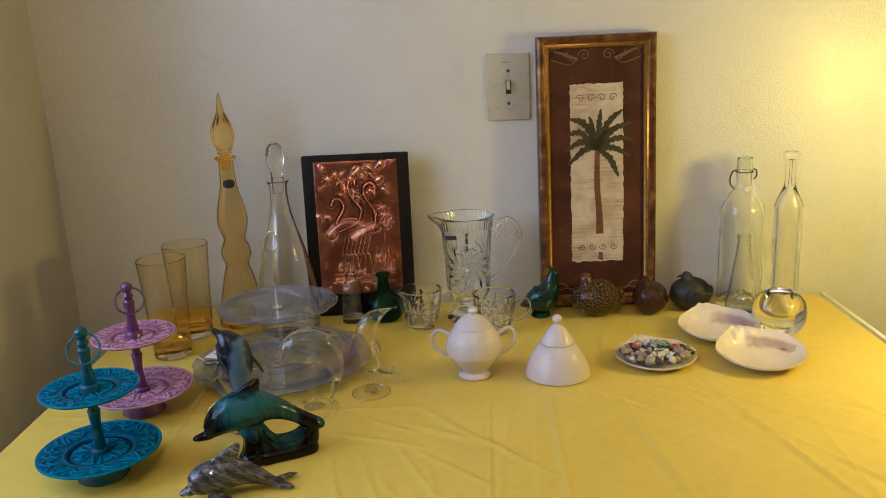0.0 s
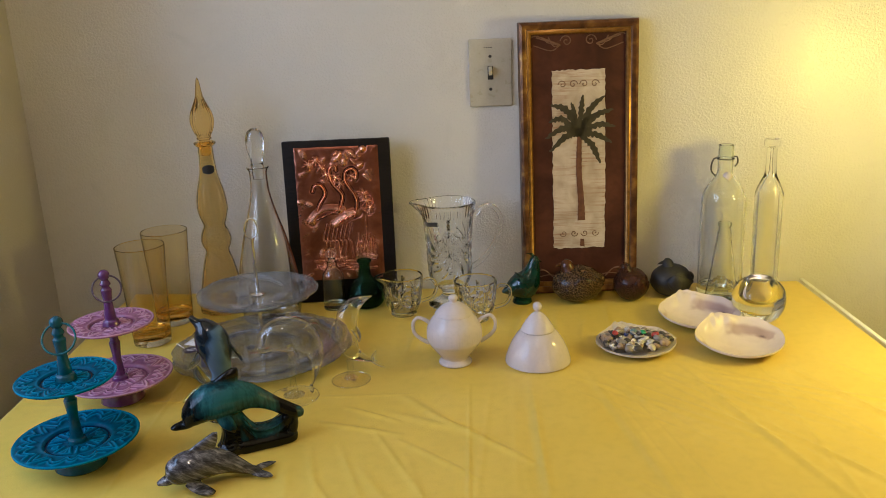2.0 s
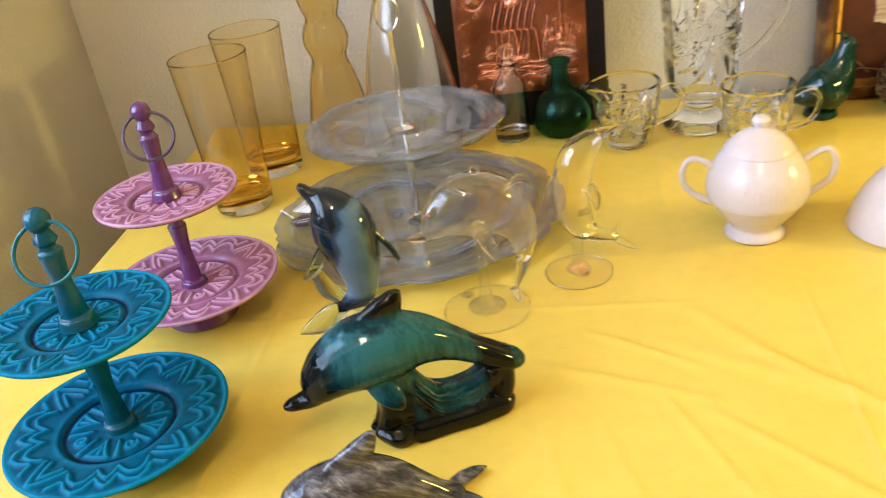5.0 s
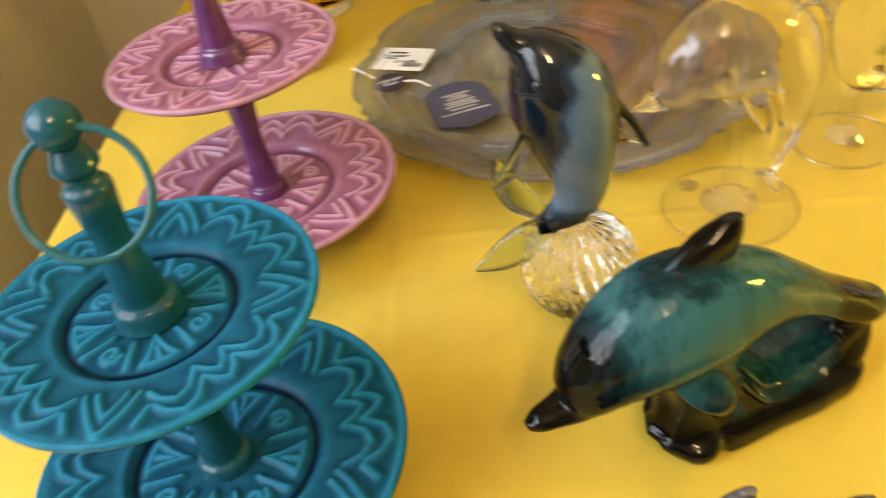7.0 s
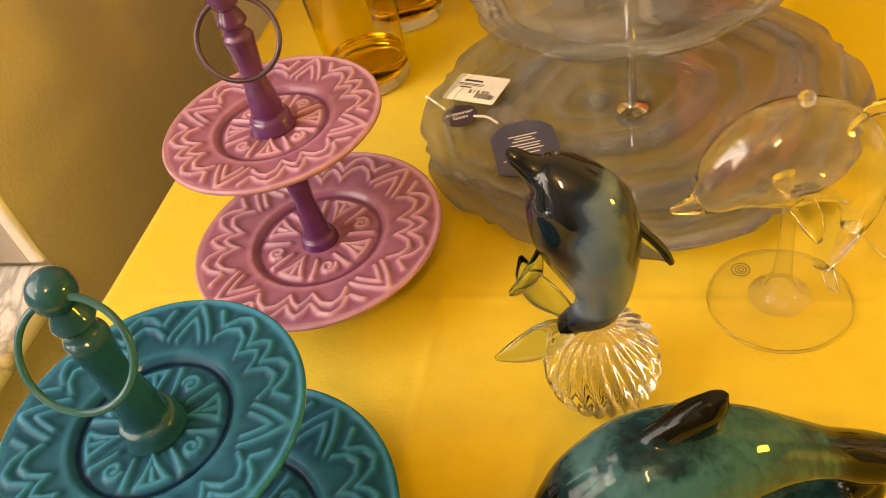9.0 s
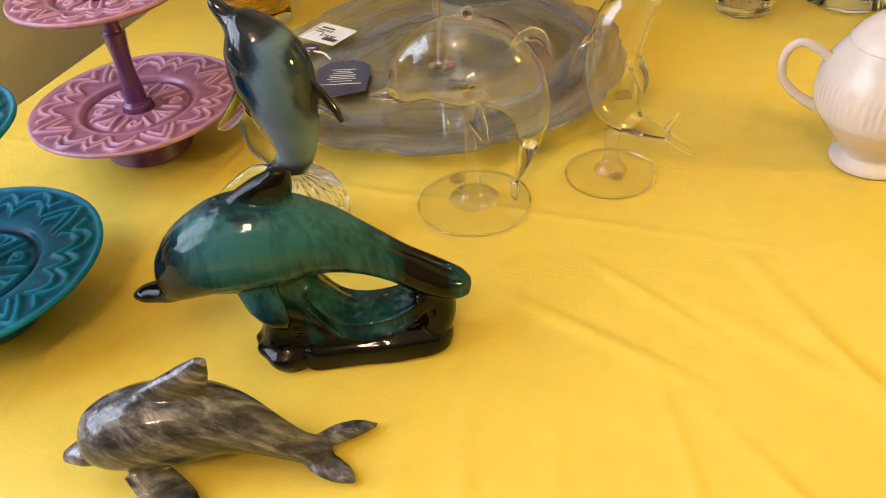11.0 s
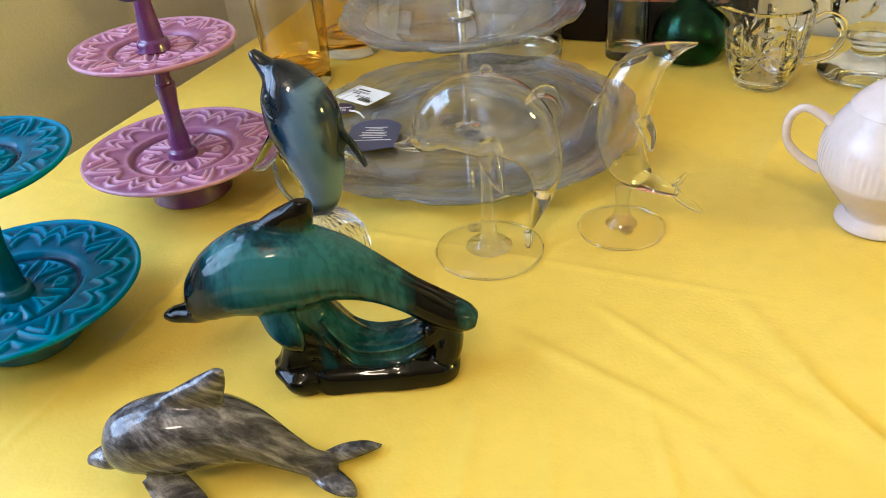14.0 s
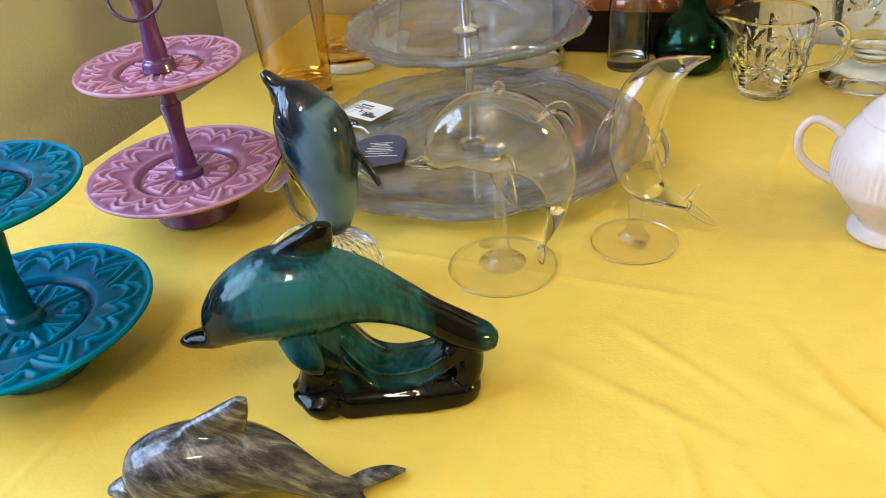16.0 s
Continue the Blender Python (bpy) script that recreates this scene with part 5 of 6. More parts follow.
dec = thing("decanter", (-0.241, 1.690, 0.0005), "clear glass teardrop decanter with a flat round stopper", "decanter")
part("body", vessel([(0.0500, 0.0), (0.0530, 0.004), (0.0560, 0.030), (0.0555, 0.060), (0.0517, 0.097), (0.0404, 0.149), (0.0260, 0.200), (0.0180, 0.235), (0.0160, 0.262), (0.0165, 0.276), (0.0205, 0.2835)], 0.0026, 0.010, 4, 56), M["clear"], dec)
thick_ends(dec.children[0], M["solid_clear"], 0.009, 0.279)
bm = bmesh.new()
st = curve_pts([(0, 0.262, 0.0098, 0.0098), (0, 0.284, 0.0115, 0.0115), (0, 0.290, 0.0112, 0.0090), (0, 0.300, 0.0115, 0.0100), (0, 0.316, 0.0155, 0.0135), (0, 0.334, 0.0165, 0.0140), (0, 0.347, 0.0125, 0.0105), (0, 0.353, 0.0050, 0.0030)], 4)
sweep(bm, [(0, 0, q[1]) for q in st], [(q[2], 0, 0) for q in st], [(0, q[3], 0) for q in st], 24)
part("stopper", bm, M["solid_clear"], dec, "flat rounded solid glass stopper")

apo = thing("apothecary_bottle", (-0.127, 1.722, 0.0005), "small clear glass bottle with a ball stopper", "bottle")
flute = lambda r, z, th: r * (1 + 0.02 * math.cos(12 * th)) if 0.008 < z < 0.062 else r
part("body", vessel([(0.0200, 0.0), (0.0213, 0.003), (0.0210, 0.030), (0.0205, 0.060), (0.0185, 0.070), (0.0115, 0.079), (0.0098, 0.086), (0.0100, 0.0915), (0.0125, 0.0935)], 0.0022, 0.010, 3, 48, flute), M["clear"], apo)
thick_ends(apo.children[0], M["solid_clear"], 0.009, 0.0915)
part("stopper", lathe([(0, 0.084), (0.0068, 0.084), (0.0075, 0.0955), (0.0060, 0.099)] + [(0.0108 * math.sin(a), 0.1085 - 0.0108 * math.cos(a)) for a in np.linspace(0.55, math.pi, 12)][:-1] + [(0, 0.1193)], 32), M["solid_clear"], apo)

grn = thing("green_bottle", (-0.066, 1.724, 0.0005), "round bellied dark green glass bottle", "bottle")
part("body", vessel([(0.0210, 0.0), (0.0280, 0.003), (0.0345, 0.013), (0.0362, 0.023), (0.0330, 0.036), (0.0240, 0.049), (0.0135, 0.058), (0.0108, 0.066), (0.0102, 0.078), (0.0105, 0.0865), (0.0138, 0.0885), (0.0138, 0.0915)], 0.0024, 0.006, 4, 56), M["green_glass"], grn)

swg = thing("swing_top_bottle", (0.606, 1.716, 0.0005), "large pale glass bottle with a wire swing stopper", "bottle")
part("body", vessel([(0.0380, 0.0), (0.0408, 0.004), (0.0408, 0.060), (0.0402, 0.120), (0.0398, 0.176), (0.0365, 0.195), (0.0270, 0.213), (0.0165, 0.228), (0.0140, 0.240), (0.0142, 0.256), (0.0150, 0.262), (0.0138, 0.267), (0.0136, 0.283)], 0.0028, 0.009, 3, 56), M["pale_green"], swg)
thick_ends(swg.children[0], M["green_solid"], 0.009, 0.255)
bm = bmesh.new()
for s in (-1, 1):
    tube(bm, [(s * 0.0152, 0, 0.262), (s * 0.0225, -0.001, 0.258), (s * 0.0265, -0.002, 0.247), (s * 0.0255, -0.003, 0.236), (s * 0.0190, -0.006, 0.228)] if s < 0 else [(s * 0.0152, 0, 0.262), (s * 0.0210, 0, 0.260), (s * 0.0220, 0, 0.250), (s * 0.0170, 0, 0.243)], 0.0015, 8, steps=5)
tube(bm, [(0.0153 * math.cos(a), 0.0153 * math.sin(a), 0.2585) for a in np.linspace(0, 2 * math.pi, 32, endpoint=False)], 0.0010, 8, closed=True)
part("wire_bail", bm, M["steel"], swg, "dull bent steel wire")
bm = lathe([(0, 0), (0.0075, 0.0005), (0.0085, 0.004), (0.0080, 0.010), (0.0050, 0.013), (0, 0.0135)], 24)
stp = part("stopper", bm, M["porcelain"], swg, "pale stopper hanging in the neck")
stp.matrix_local = pose(-0.004, -0.0165, 0.224, 0, 40, 0)

cone = thing("cone_bottle", (0.590, 1.655, 0.0005), "small conical pebbled glass bottle", "bottle")
bmp = lambda r, z, th: r * (1 + 0.012 * math.sin(9 * th + 160 * z) * math.sin(5 * th - 210 * z))
part("body", vessel([(0.0300, 0.0), (0.0312, 0.003), (0.0285, 0.020), (0.0225, 0.058), (0.0160, 0.105), (0.0118, 0.138), (0.0105, 0.146), (0.0122, 0.150), (0.0122, 0.154)], 0.0022, 0.007, 4, 60, bmp), M["pale_green"], cone)
thick_ends(cone.children[0], M["green_solid"], 0.012, 0.147)

slim = thing("slim_bottle", (0.672, 1.672, 0.0005), "tall slim heavy clear glass bottle", "bottle")
part("body", vessel([(0.0225, 0.0), (0.0243, 0.003), (0.0243, 0.080), (0.0245, 0.190), (0.0230, 0.205), (0.0165, 0.222), (0.0105, 0.236), (0.0092, 0.255), (0.0090, 0.284)], 0.0075, 0.016, 3, 56), M["solid_clear"], slim)
part("lip", lathe([(0.0060, 0.2845), (0.0118, 0.2845), (0.0138, 0.2880), (0.0138, 0.2950), (0.0115, 0.2985), (0.0060, 0.2985)], 40), M["solid_clear"], slim)

orb = thing("candle_globe", (0.628, 1.575, 0.0005), "heavy round clear glass globe holder with a small opening", "candle holder")
outer = [(0.0240, 0.0), (0.0330, 0.006), (0.0418, 0.020), (0.0448, 0.038), (0.0415, 0.056), (0.0320, 0.068), (0.0225, 0.0735), (0.0205, 0.0755)]
inner = [(0.0185, 0.0735), (0.0205, 0.066), (0.0240, 0.052), (0.0225, 0.040), (0.0150, 0.034), (0.0, 0.032)]
part("globe", lathe([(0, 0.0012)] + [tuple(q) for q in curve_pts(outer, 4)] + [tuple(q) for q in curve_pts(inner, 4)], 56), M["solid_clear"], orb)

# ---- crystal jugs ----


def star_cut(centres, z0, size, rays, depth, groove=0.0022):
    """V grooves cut as pinwheel stars round the side, between notched columns."""
    def shape(r, z, th):
        q, y = r, z - z0
        if abs(y) > size * 1.3:
            return q
        for c in centres:
            x = ((th - c + math.pi) % (2 * math.pi) - math.pi) * r
            rad = math.hypot(x, y)
            if 0.14 * size < rad < size:
                a = math.atan2(y, x) + 0.55 * rad / size
                k = abs(math.sin(rays * 0.5 * a)) * rad * 2 / rays
                w = groove * (0.35 + 0.65 * math.sin(math.pi * min(1, (rad / size - 0.14) / 0.86)))
                q -= depth * max(0.0, 1 - k / w)
            x2 = abs(x) - math.pi * r / len(centres)
            if abs(x2) < 0.005:
                q -= depth * 0.9 * abs(math.sin(z * 700)) * (1 - abs(x2) / 0.005)
        return q
    return shape


def spouted(base, angle, z_top, reach, low):
    def shape(r, z, th):
        q = base(r, z, th) if base else r
        d = (th - angle + math.pi) % (2 * math.pi) - math.pi
        return q + reach * math.exp(-(d / 0.36) ** 2) * smoothstep(low, z_top, z) ** 2
    return shape


pit = thing("crystal_pitcher", (0.096, 1.716, 0.0005), "cut crystal pitcher with pinwheel stars and a tall handle", "pitcher")
prof = [(0.0400, 0.0), (0.0425, 0.002), (0.0400, 0.006), (0.0240, 0.014), (0.0165, 0.022), (0.0190, 0.030), (0.0320, 0.042), (0.0400, 0.058), (0.0418, 0.080), (0.0440, 0.120), (0.0465, 0.160), (0.0495, 0.185), (0.0525, 0.198)]
cut = star_cut([-1.57 + k * 2.094 for k in range(3)], 0.108, 0.047, 14, 0.0042, 0.0038)
teeth = lambda r, z, th: cut(r, z, th) + (0.0007 * math.sin(44 * th) if z > 0.178 else 0)
part("body", vessel(prof, 0.0060, 0.040, 15, 300, spouted(teeth, math.pi - 0.2, 0.198, 0.020, 0.165), lining=spouted(None, math.pi - 0.2, 0.198, 0.020, 0.165)), M["crystal"], pit)
bm = bmesh.new()
hp = curve_pts([(0.0470, 0, 0.168), (0.060, 0, 0.184), (0.080, 0, 0.189), (0.096, 0, 0.172), (0.098, 0, 0.150), (0.086, 0, 0.118), (0.066, 0, 0.090), (0.0425, 0, 0.072)], 6)
tube(bm, hp, [0.0050, 0.0042, 0.0042, 0.0042, 0.0040, 0.0045, 0.0055], 8)
hd = part("handle", bm, M["crystal"], pit, "faceted glass handle")
part("label_sticker", box((0.020, 0.0006, 0.008), (-0.0245, -0.0455, 0.168), 0.0), M["ink"], pit, "small dark foil label", flat=True).matrix_local = pose(0, 0, 0, 0, 0, -6)


def creamer(place, turn, spout):
    cr = thing("crystal_creamer", place, "small pressed glass cup with star flowers and a handle", "glass cup", group="crystal cups", turn=turn)
    pr = [(0.0215, 0.0), (0.0235, 0.002), (0.0240, 0.007), (0.0285, 0.013), (0.0330, 0.026), (0.0360, 0.042), (0.0378, 0.060), (0.0388, 0.074)]
    fl = star_cut([-1.57 - 0.1 + k * 1.257 for k in range(5)], 0.038, 0.020, 8, 0.0030, 0.0034)
    sh = spouted(fl, math.pi, 0.074, 0.013, 0.055) if spout else fl
    part("bowl", vessel(pr, 0.0045, 0.011, 9, 220, sh, lining=spouted(None, math.pi, 0.074, 0.013 if spout else 0.0, 0.055)), M["crystal"], cr)
    b = bmesh.new()
    tube(b, [(0.0372, 0, 0.060), (0.048, 0, 0.0655), (0.060, 0, 0.060), (0.0625, 0, 0.046), (0.054, 0, 0.030), (0.0345, 0, 0.0225)], [0.0036, 0.0030, 0.0030, 0.0030, 0.0036], 8, steps=6)
    part("handle", b, M["crystal"], cr)
    return cr


creamer((0.007, 1.672, 0.0005), 4, True)
creamer((0.140, 1.628, 0.0005), -4, False)

# ---- white china ----
sug = thing("sugar_bowl", (0.099, 1.443, 0.0005), "white porcelain sugar bowl with lid and two handles", "sugar bowl")
sp = [(0.0245, 0.0), (0.0265, 0.0015), (0.0255, 0.0050), (0.0215, 0.0085), (0.0225, 0.0120), (0.0320, 0.0240), (0.0405, 0.0360), (0.0425, 0.0400), (0.0422, 0.0408), (0.0432, 0.0416), (0.0436, 0.0540), (0.0415, 0.0650), (0.0350, 0.0760), (0.0300, 0.0822), (0.0292, 0.0840)]
flutes = lambda r, z, th: r * (1 + (0.0065 * math.cos(64 * th) * smoothstep(0.0425, 0.0445, z) * smoothstep(0.0630, 0.0605, z)))
part("bowl", vessel(sp, 0.0030, 0.012, 3, 256, flutes), M["porcelain"], sug)
part("lid", lathe([(0, 0.080), (0.0262, 0.080), (0.0300, 0.0835), (0.0296, 0.0855), (0.0250, 0.0905), (0.0185, 0.0965), (0.0105, 0.1010), (0.0058, 0.1020), (0.0052, 0.1040), (0.0076, 0.1070), (0.0078, 0.1100), (0.0055, 0.1130), (0.0, 0.1142)], 56), M["porcelain"], sug)
for s in (-1, 1):
    b = bmesh.new()
    pts = curve_pts([(s * 0.0385, 0, 0.0690), (s * 0.0460, 0, 0.0745), (s * 0.0570, 0, 0.0780), (s * 0.0645, 0, 0.0690), (s * 0.0635, 0, 0.0540), (s * 0.0540, 0, 0.0430), (s * 0.0405, 0, 0.0350)], 6)
    tube(b, pts, [0.0036, 0.0030, 0.0028, 0.0028, 0.0030, 0.0036], 10)
    part("handle", b, M["porcelain"], sug)

egg = thing("lidded_dish", (0.230, 1.437, 0.0005), "white glazed dome-shaped lidded pot with a knob", "lidded pot")
ep = [(0.0490, 0.0), (0.0518, 0.0015), (0.0512, 0.0060), (0.0470, 0.0200), (0.0405, 0.0340), (0.0330, 0.0455), (0.0272, 0.0520), (0.0264, 0.0524), (0.0, 0.0524)]
part("pot", lathe([(0, 0.001)] + ep, 64), M["porcelain"], egg)
lid = part("lid", lathe([(0, 0.0532), (0.0258, 0.0532), (0.0264, 0.0540), (0.0235, 0.0600), (0.0190, 0.0675), (0.0125, 0.0760), (0.0065, 0.0815), (0.0040, 0.0830), (0, 0.0830)], 56), M["porcelain"], egg)
part("knob", lathe([(0, 0.0828), (0.0040, 0.0828), (0.0038, 0.0845)] + [(0.0076 * math.sin(a), 0.0912 - 0.0076 * math.cos(a)) for a in np.linspace(0.55, math.pi, 10)][:-1] + [(0, 0.0988)], 28), M["porcelain"], lid)

# ---- dolphin figurines ----


def figurine(name, bm, materials, place, turn, label, tone=None, category="figurine", group=""):
    ob = link_mesh(name, bm, materials)
    ob.matrix_world = pose(*place, 0, 0, turn)
    if tone:
        set_tone(ob, tone)
    return tagged(ob, label, category, group)


# sea-green leaping dolphin on a wave and rock
bm = bmesh.new()
body(bm, [(-0.0848, 0.0490, 0.0016, 0.0024), (-0.0800, 0.0496, 0.0040, 0.0054), (-0.0725, 0.0504, 0.0052, 0.0072), (-0.0655, 0.0520, 0.0070, 0.0098), (-0.0605, 0.0572, 0.0128, 0.0138), (-0.0540, 0.0635, 0.0174, 0.0174), (-0.0430, 0.0705, 0.0220, 0.0212), (-0.0260, 0.0752, 0.0262, 0.0234), (-0.0060, 0.0755, 0.0240, 0.0222), (0.0130, 0.0728, 0.0178, 0.0180), (0.0320, 0.0638, 0.0124, 0.0136), (0.0480, 0.0532, 0.0098, 0.0114), (0.0600, 0.0445, 0.0098, 0.0118), (0.0700, 0.0385, 0.0088, 0.0118), (0.0785, 0.0345, 0.0076, 0.0092), (0.0835, 0.0325, 0.0046, 0.0058)], segs=30, steps=5)
fin(bm, [(-0.0200, 0, 0.0850), (-0.0140, 0, 0.0965), (-0.0065, 0, 0.1065), (0.0010, 0, 0.1145)], [0.0240, 0.0180, 0.0122, 0.0048], 0.0062, (1, 0, -0.05), 20, 0, 6)
for s in (-1, 1):
    fin(bm, [(-0.0215, s * 0.0130, 0.0580), (-0.0165, s * 0.0188, 0.0490), (-0.0120, s * 0.0212, 0.0415), (-0.0090, s * 0.0200, 0.0345)], [0.0095, 0.0092, 0.0064, 0.0022], 0.0044, (1, 0, 0.35), 16)
body(bm, [(-0.016, 0.055, 0.016, 0.0150), (-0.007, 0.0425, 0.0155, 0.0142), (0.006, 0.0290, 0.0120, 0.0130), (0.020, 0.0200, 0.0095, 0.0120), (0.034, 0.0188, 0.0088, 0.0115), (0.050, 0.0222, 0.0090, 0.0113), (0.062, 0.0310, 0.0088, 0.0110), (0.067, 0.0385, 0.0075, 0.0105)], segs=24, steps=6)
for rise, wide in ((0.0, 0.0150), (-0.0085, 0.0162)):
    body(bm, [(0.002, 0.048 + rise, 0.0026, wide - 0.001), (0.008, 0.0385 + rise, 0.0026, wide), (0.016, 0.0285 + rise, 0.0024, wide), (0.028, 0.0245 + rise, 0.0022, wide - 0.001), (0.044, 0.0262 + rise, 0.0022, wide - 0.002), (0.056, 0.0325 + rise, 0.0024, wide - 0.003)], segs=16, steps=5)
rk = curve_pts([(0.0, 0.0240, 0.0480, 0.0180), (0.002, 0.0238, 0.0490, 0.0190), (0.008, 0.0225, 0.0510, 0.0200), (0.012, 0.0205, 0.0500, 0.0190), (0.016, 0.0160, 0.0420, 0.0150), (0.022, 0.0020, 0.0260, 0.0135), (0.031, -0.0080, 0.0150, 0.0132), (0.046, -0.0140, 0.0112, 0.0125)], 4)
rock_from = len(bm.verts)
sweep(bm, [(q[1], 0.0, q[0]) for q in rk], [(q[2], 0, 0) for q in rk], [(0, q[3], 0) for q in rk], 60, 0, 0.55)
bm.verts.ensure_lookup_table()
for v in list(bm.verts)[rock_from:]:
    k = smoothstep(0.044, 0.010, v.co.z)
    fold = abs(math.sin(v.co.x * 110 + 0.6)) ** 0.5
    left = smoothstep(0.014, -0.014, v.co.x)
    v.co.y *= 1 + 0.36 * k * left * (fold - 0.5) + 0.10 * k * noise.noise(v.co * 60)
    v.co.x += 0.005 * k * left * noise.noise(Vector((v.co.y * 110, v.co.z * 30, 2.0)))
body(bm, [(0.058, 0.003, 0.008, 0.0135), (0.064, 0.013, 0.0100, 0.0135), (0.067, 0.024, 0.0095, 0.0125), (0.068, 0.036, 0.0070, 0.0100)], segs=18)
for v in bm.verts:
    v.co.z = max(v.co.z, 0.0)
bm = fused(bm, 0.0008, 4)


def sea_tone(c):
    n = noise.noise(Vector((c.x * 70, c.y * 70, c.z * 30))) * 0.25
    head = smoothstep(-0.064, -0.028, c.x + 0.35 * (c.z - 0.06) + 0.012 * noise.noise(c * 60))
    ring = smoothstep(-0.008, 0.008, c.x) * smoothstep(0.0145, 0.020, c.z + 0.003 * noise.noise(c * 90))
    low = max(ring, smoothstep(0.034, 0.050, c.z))
    tail = smoothstep(0.058, 0.040, c.x + 0.006 * noise.noise(c * 80)) if c.z > 0.034 else smoothstep(0.058, 0.048, c.x)
    tip = smoothstep(0.071, 0.077, c.x) * smoothstep(0.024, 0.029, c.z)
    streak = 1 - 0.8 * smoothstep(0.006, 0.002, abs(c.x - 0.004 - 0.4 * (0.035 - c.z))) * smoothstep(0.040, 0.030, c.z)
    k = head * tail * smoothstep(0.107, 0.094, c.z + 0.004 * noise.noise(c * 110)) * low * streak
    return max(k * (0.62 + n + 0.24 * smoothstep(0.055, 0.095, c.z)), 0.55 * tip)


figurine("dolphin_figurine", bm, M["sea_glaze"], (-0.186, 1.195, 0.0006), 22.6, "sea-green and black drip-glazed ceramic leaping dolphin on rocks", sea_tone)

# grey stone dolphin
bm = bmesh.new()
body(bm, [(-0.0605, 0.0275, 0.0020, 0.0030), (-0.0590, 0.0275, 0.0085, 0.0085), (-0.0550, 0.0278, 0.0138, 0.0132), (-0.0475, 0.0288, 0.0178, 0.0170), (-0.0370, 0.0302, 0.0204, 0.0194), (-0.0240, 0.0310, 0.0210, 0.0207), (-0.0050, 0.0298, 0.0188, 0.0194), (0.0140, 0.0248, 0.0148, 0.0158), (0.0300, 0.0168, 0.0102, 0.0112), (0.0430, 0.0098, 0.0062, 0.0088), (0.0520, 0.0065, 0.0046, 0.0090), (0.0560, 0.0055, 0.0020, 0.0050)], segs=26, steps=5)
body(bm, [(-0.0715, 0.0185, 0.0022, 0.0032), (-0.0670, 0.0190, 0.0042, 0.0058), (-0.0600, 0.0200, 0.0062, 0.0088), (-0.0500, 0.0220, 0.0080, 0.0100)], segs=18, steps=5)
fin(bm, [(-0.0165, 0, 0.0440), (-0.0095, 0, 0.0535), (-0.0020, 0, 0.0605), (0.0058, 0, 0.0685)], [0.0190, 0.0150, 0.0098, 0.0030], 0.0050, (1, 0, -0.15), 16)
fin(bm, [(0.046, 0.004, 0.0068), (0.055, 0.009, 0.0058), (0.067, 0.012, 0.0048), (0.0785, 0.0130, 0.0042)], [0.0070, 0.0075, 0.0060, 0.0012], 0.0028, (0.35, 1, 0), 14)
fin(bm, [(0.046, -0.002, 0.0068), (0.052, -0.008, 0.0058), (0.059, -0.014, 0.0046), (0.0650, -0.0190, 0.0035)], [0.0075, 0.0078, 0.0060, 0.0012], 0.0028, (1, 0.5, 0), 14)
for s in (-1, 1):
    fin(bm, [(-0.034, s * 0.012, 0.016), (-0.026, s * 0.020, 0.0098), (-0.018, s * 0.0268, 0.0056), (-0.010, s * 0.032, 0.0038)], [0.0095, 0.0105, 0.0095, 0.0045], 0.0030, (0.8, -s * 0.6, 0.0), 12)
for v in bm.verts:
    v.co.y -= 0.013 * smoothstep(0.0, 0.055, v.co.x)
    v.co *= 0.955
bm = fused(bm, 0.0008, 3)
figurine("dolphin_figurine", bm, M["grey_stone"], (-0.2000, 1.1165, 0.0006), 26.7, "polished grey marbled stone dolphin lying on its flippers")

# smoky blue glass dolphin on a ribbed clear ball
smoky = thing("dolphin_figurine", (-0.2355, 1.283, 0.0006), "smoky blue art-glass dolphin upright on a ribbed clear ball", "figurine", turn=2.0)


def smoke_tone(c):
    wob = 0.004 * noise.noise(c * 70)
    left = smoothstep(0.003, -0.004, c.x - 0.13 * (c.z - 0.12) + wob) * smoothstep(0.066, 0.088, c.z)
    tip = smoothstep(0.138, 0.147, c.z + wob)
    brow = 0.9 * smoothstep(0.010, 0.004, math.hypot(c.x - 0.004, (c.z - 0.1425) * 1.6) + 0.6 * wob)
    low = smoothstep(0.064, 0.054, c.z) * 0.85
    back = 0.75 * smoothstep(0.0185, 0.0235, c.x + 0.1 * (c.z - 0.10) + wob)
    return 0.88 - 0.85 * max(left, tip, low, brow, back) + 0.1 * noise.noise(c * 60)


bm = bmesh.new()
body(bm, [(-0.0258, 0.1550, 0.0018, 0.0024), (-0.0240, 0.1524, 0.0036, 0.0040), (-0.0205, 0.1484, 0.0048, 0.0052), (-0.0165, 0.1448, 0.0068, 0.0074), (-0.0118, 0.1408, 0.0122, 0.0124), (-0.0070, 0.1332, 0.0182, 0.0172), (-0.0008, 0.1195, 0.0234, 0.0206), (0.0030, 0.1040, 0.0224, 0.0202), (0.0055, 0.0880, 0.0184, 0.0168), (0.0065, 0.0740, 0.0142, 0.0128), (0.0045, 0.0620, 0.0116, 0.0102), (-0.0010, 0.0545, 0.0098, 0.0088), (-0.0085, 0.0500, 0.0064, 0.0074), (-0.0150, 0.0470, 0.0030, 0.0050)], segs=36, steps=6)
set_tone(part("body", bm, M["smoke_blue"], smoky), smoke_tone)
bm = bmesh.new()
bmesh.ops.create_uvsphere(bm, u_segments=16, v_segments=10, radius=0.0034, matrix=Matrix.Translation((-0.0105, -0.0135, 0.1325)))
part("eye", bm, M["smoke_dark"], smoky, "dark swirled glass eye")
bm = bmesh.new()
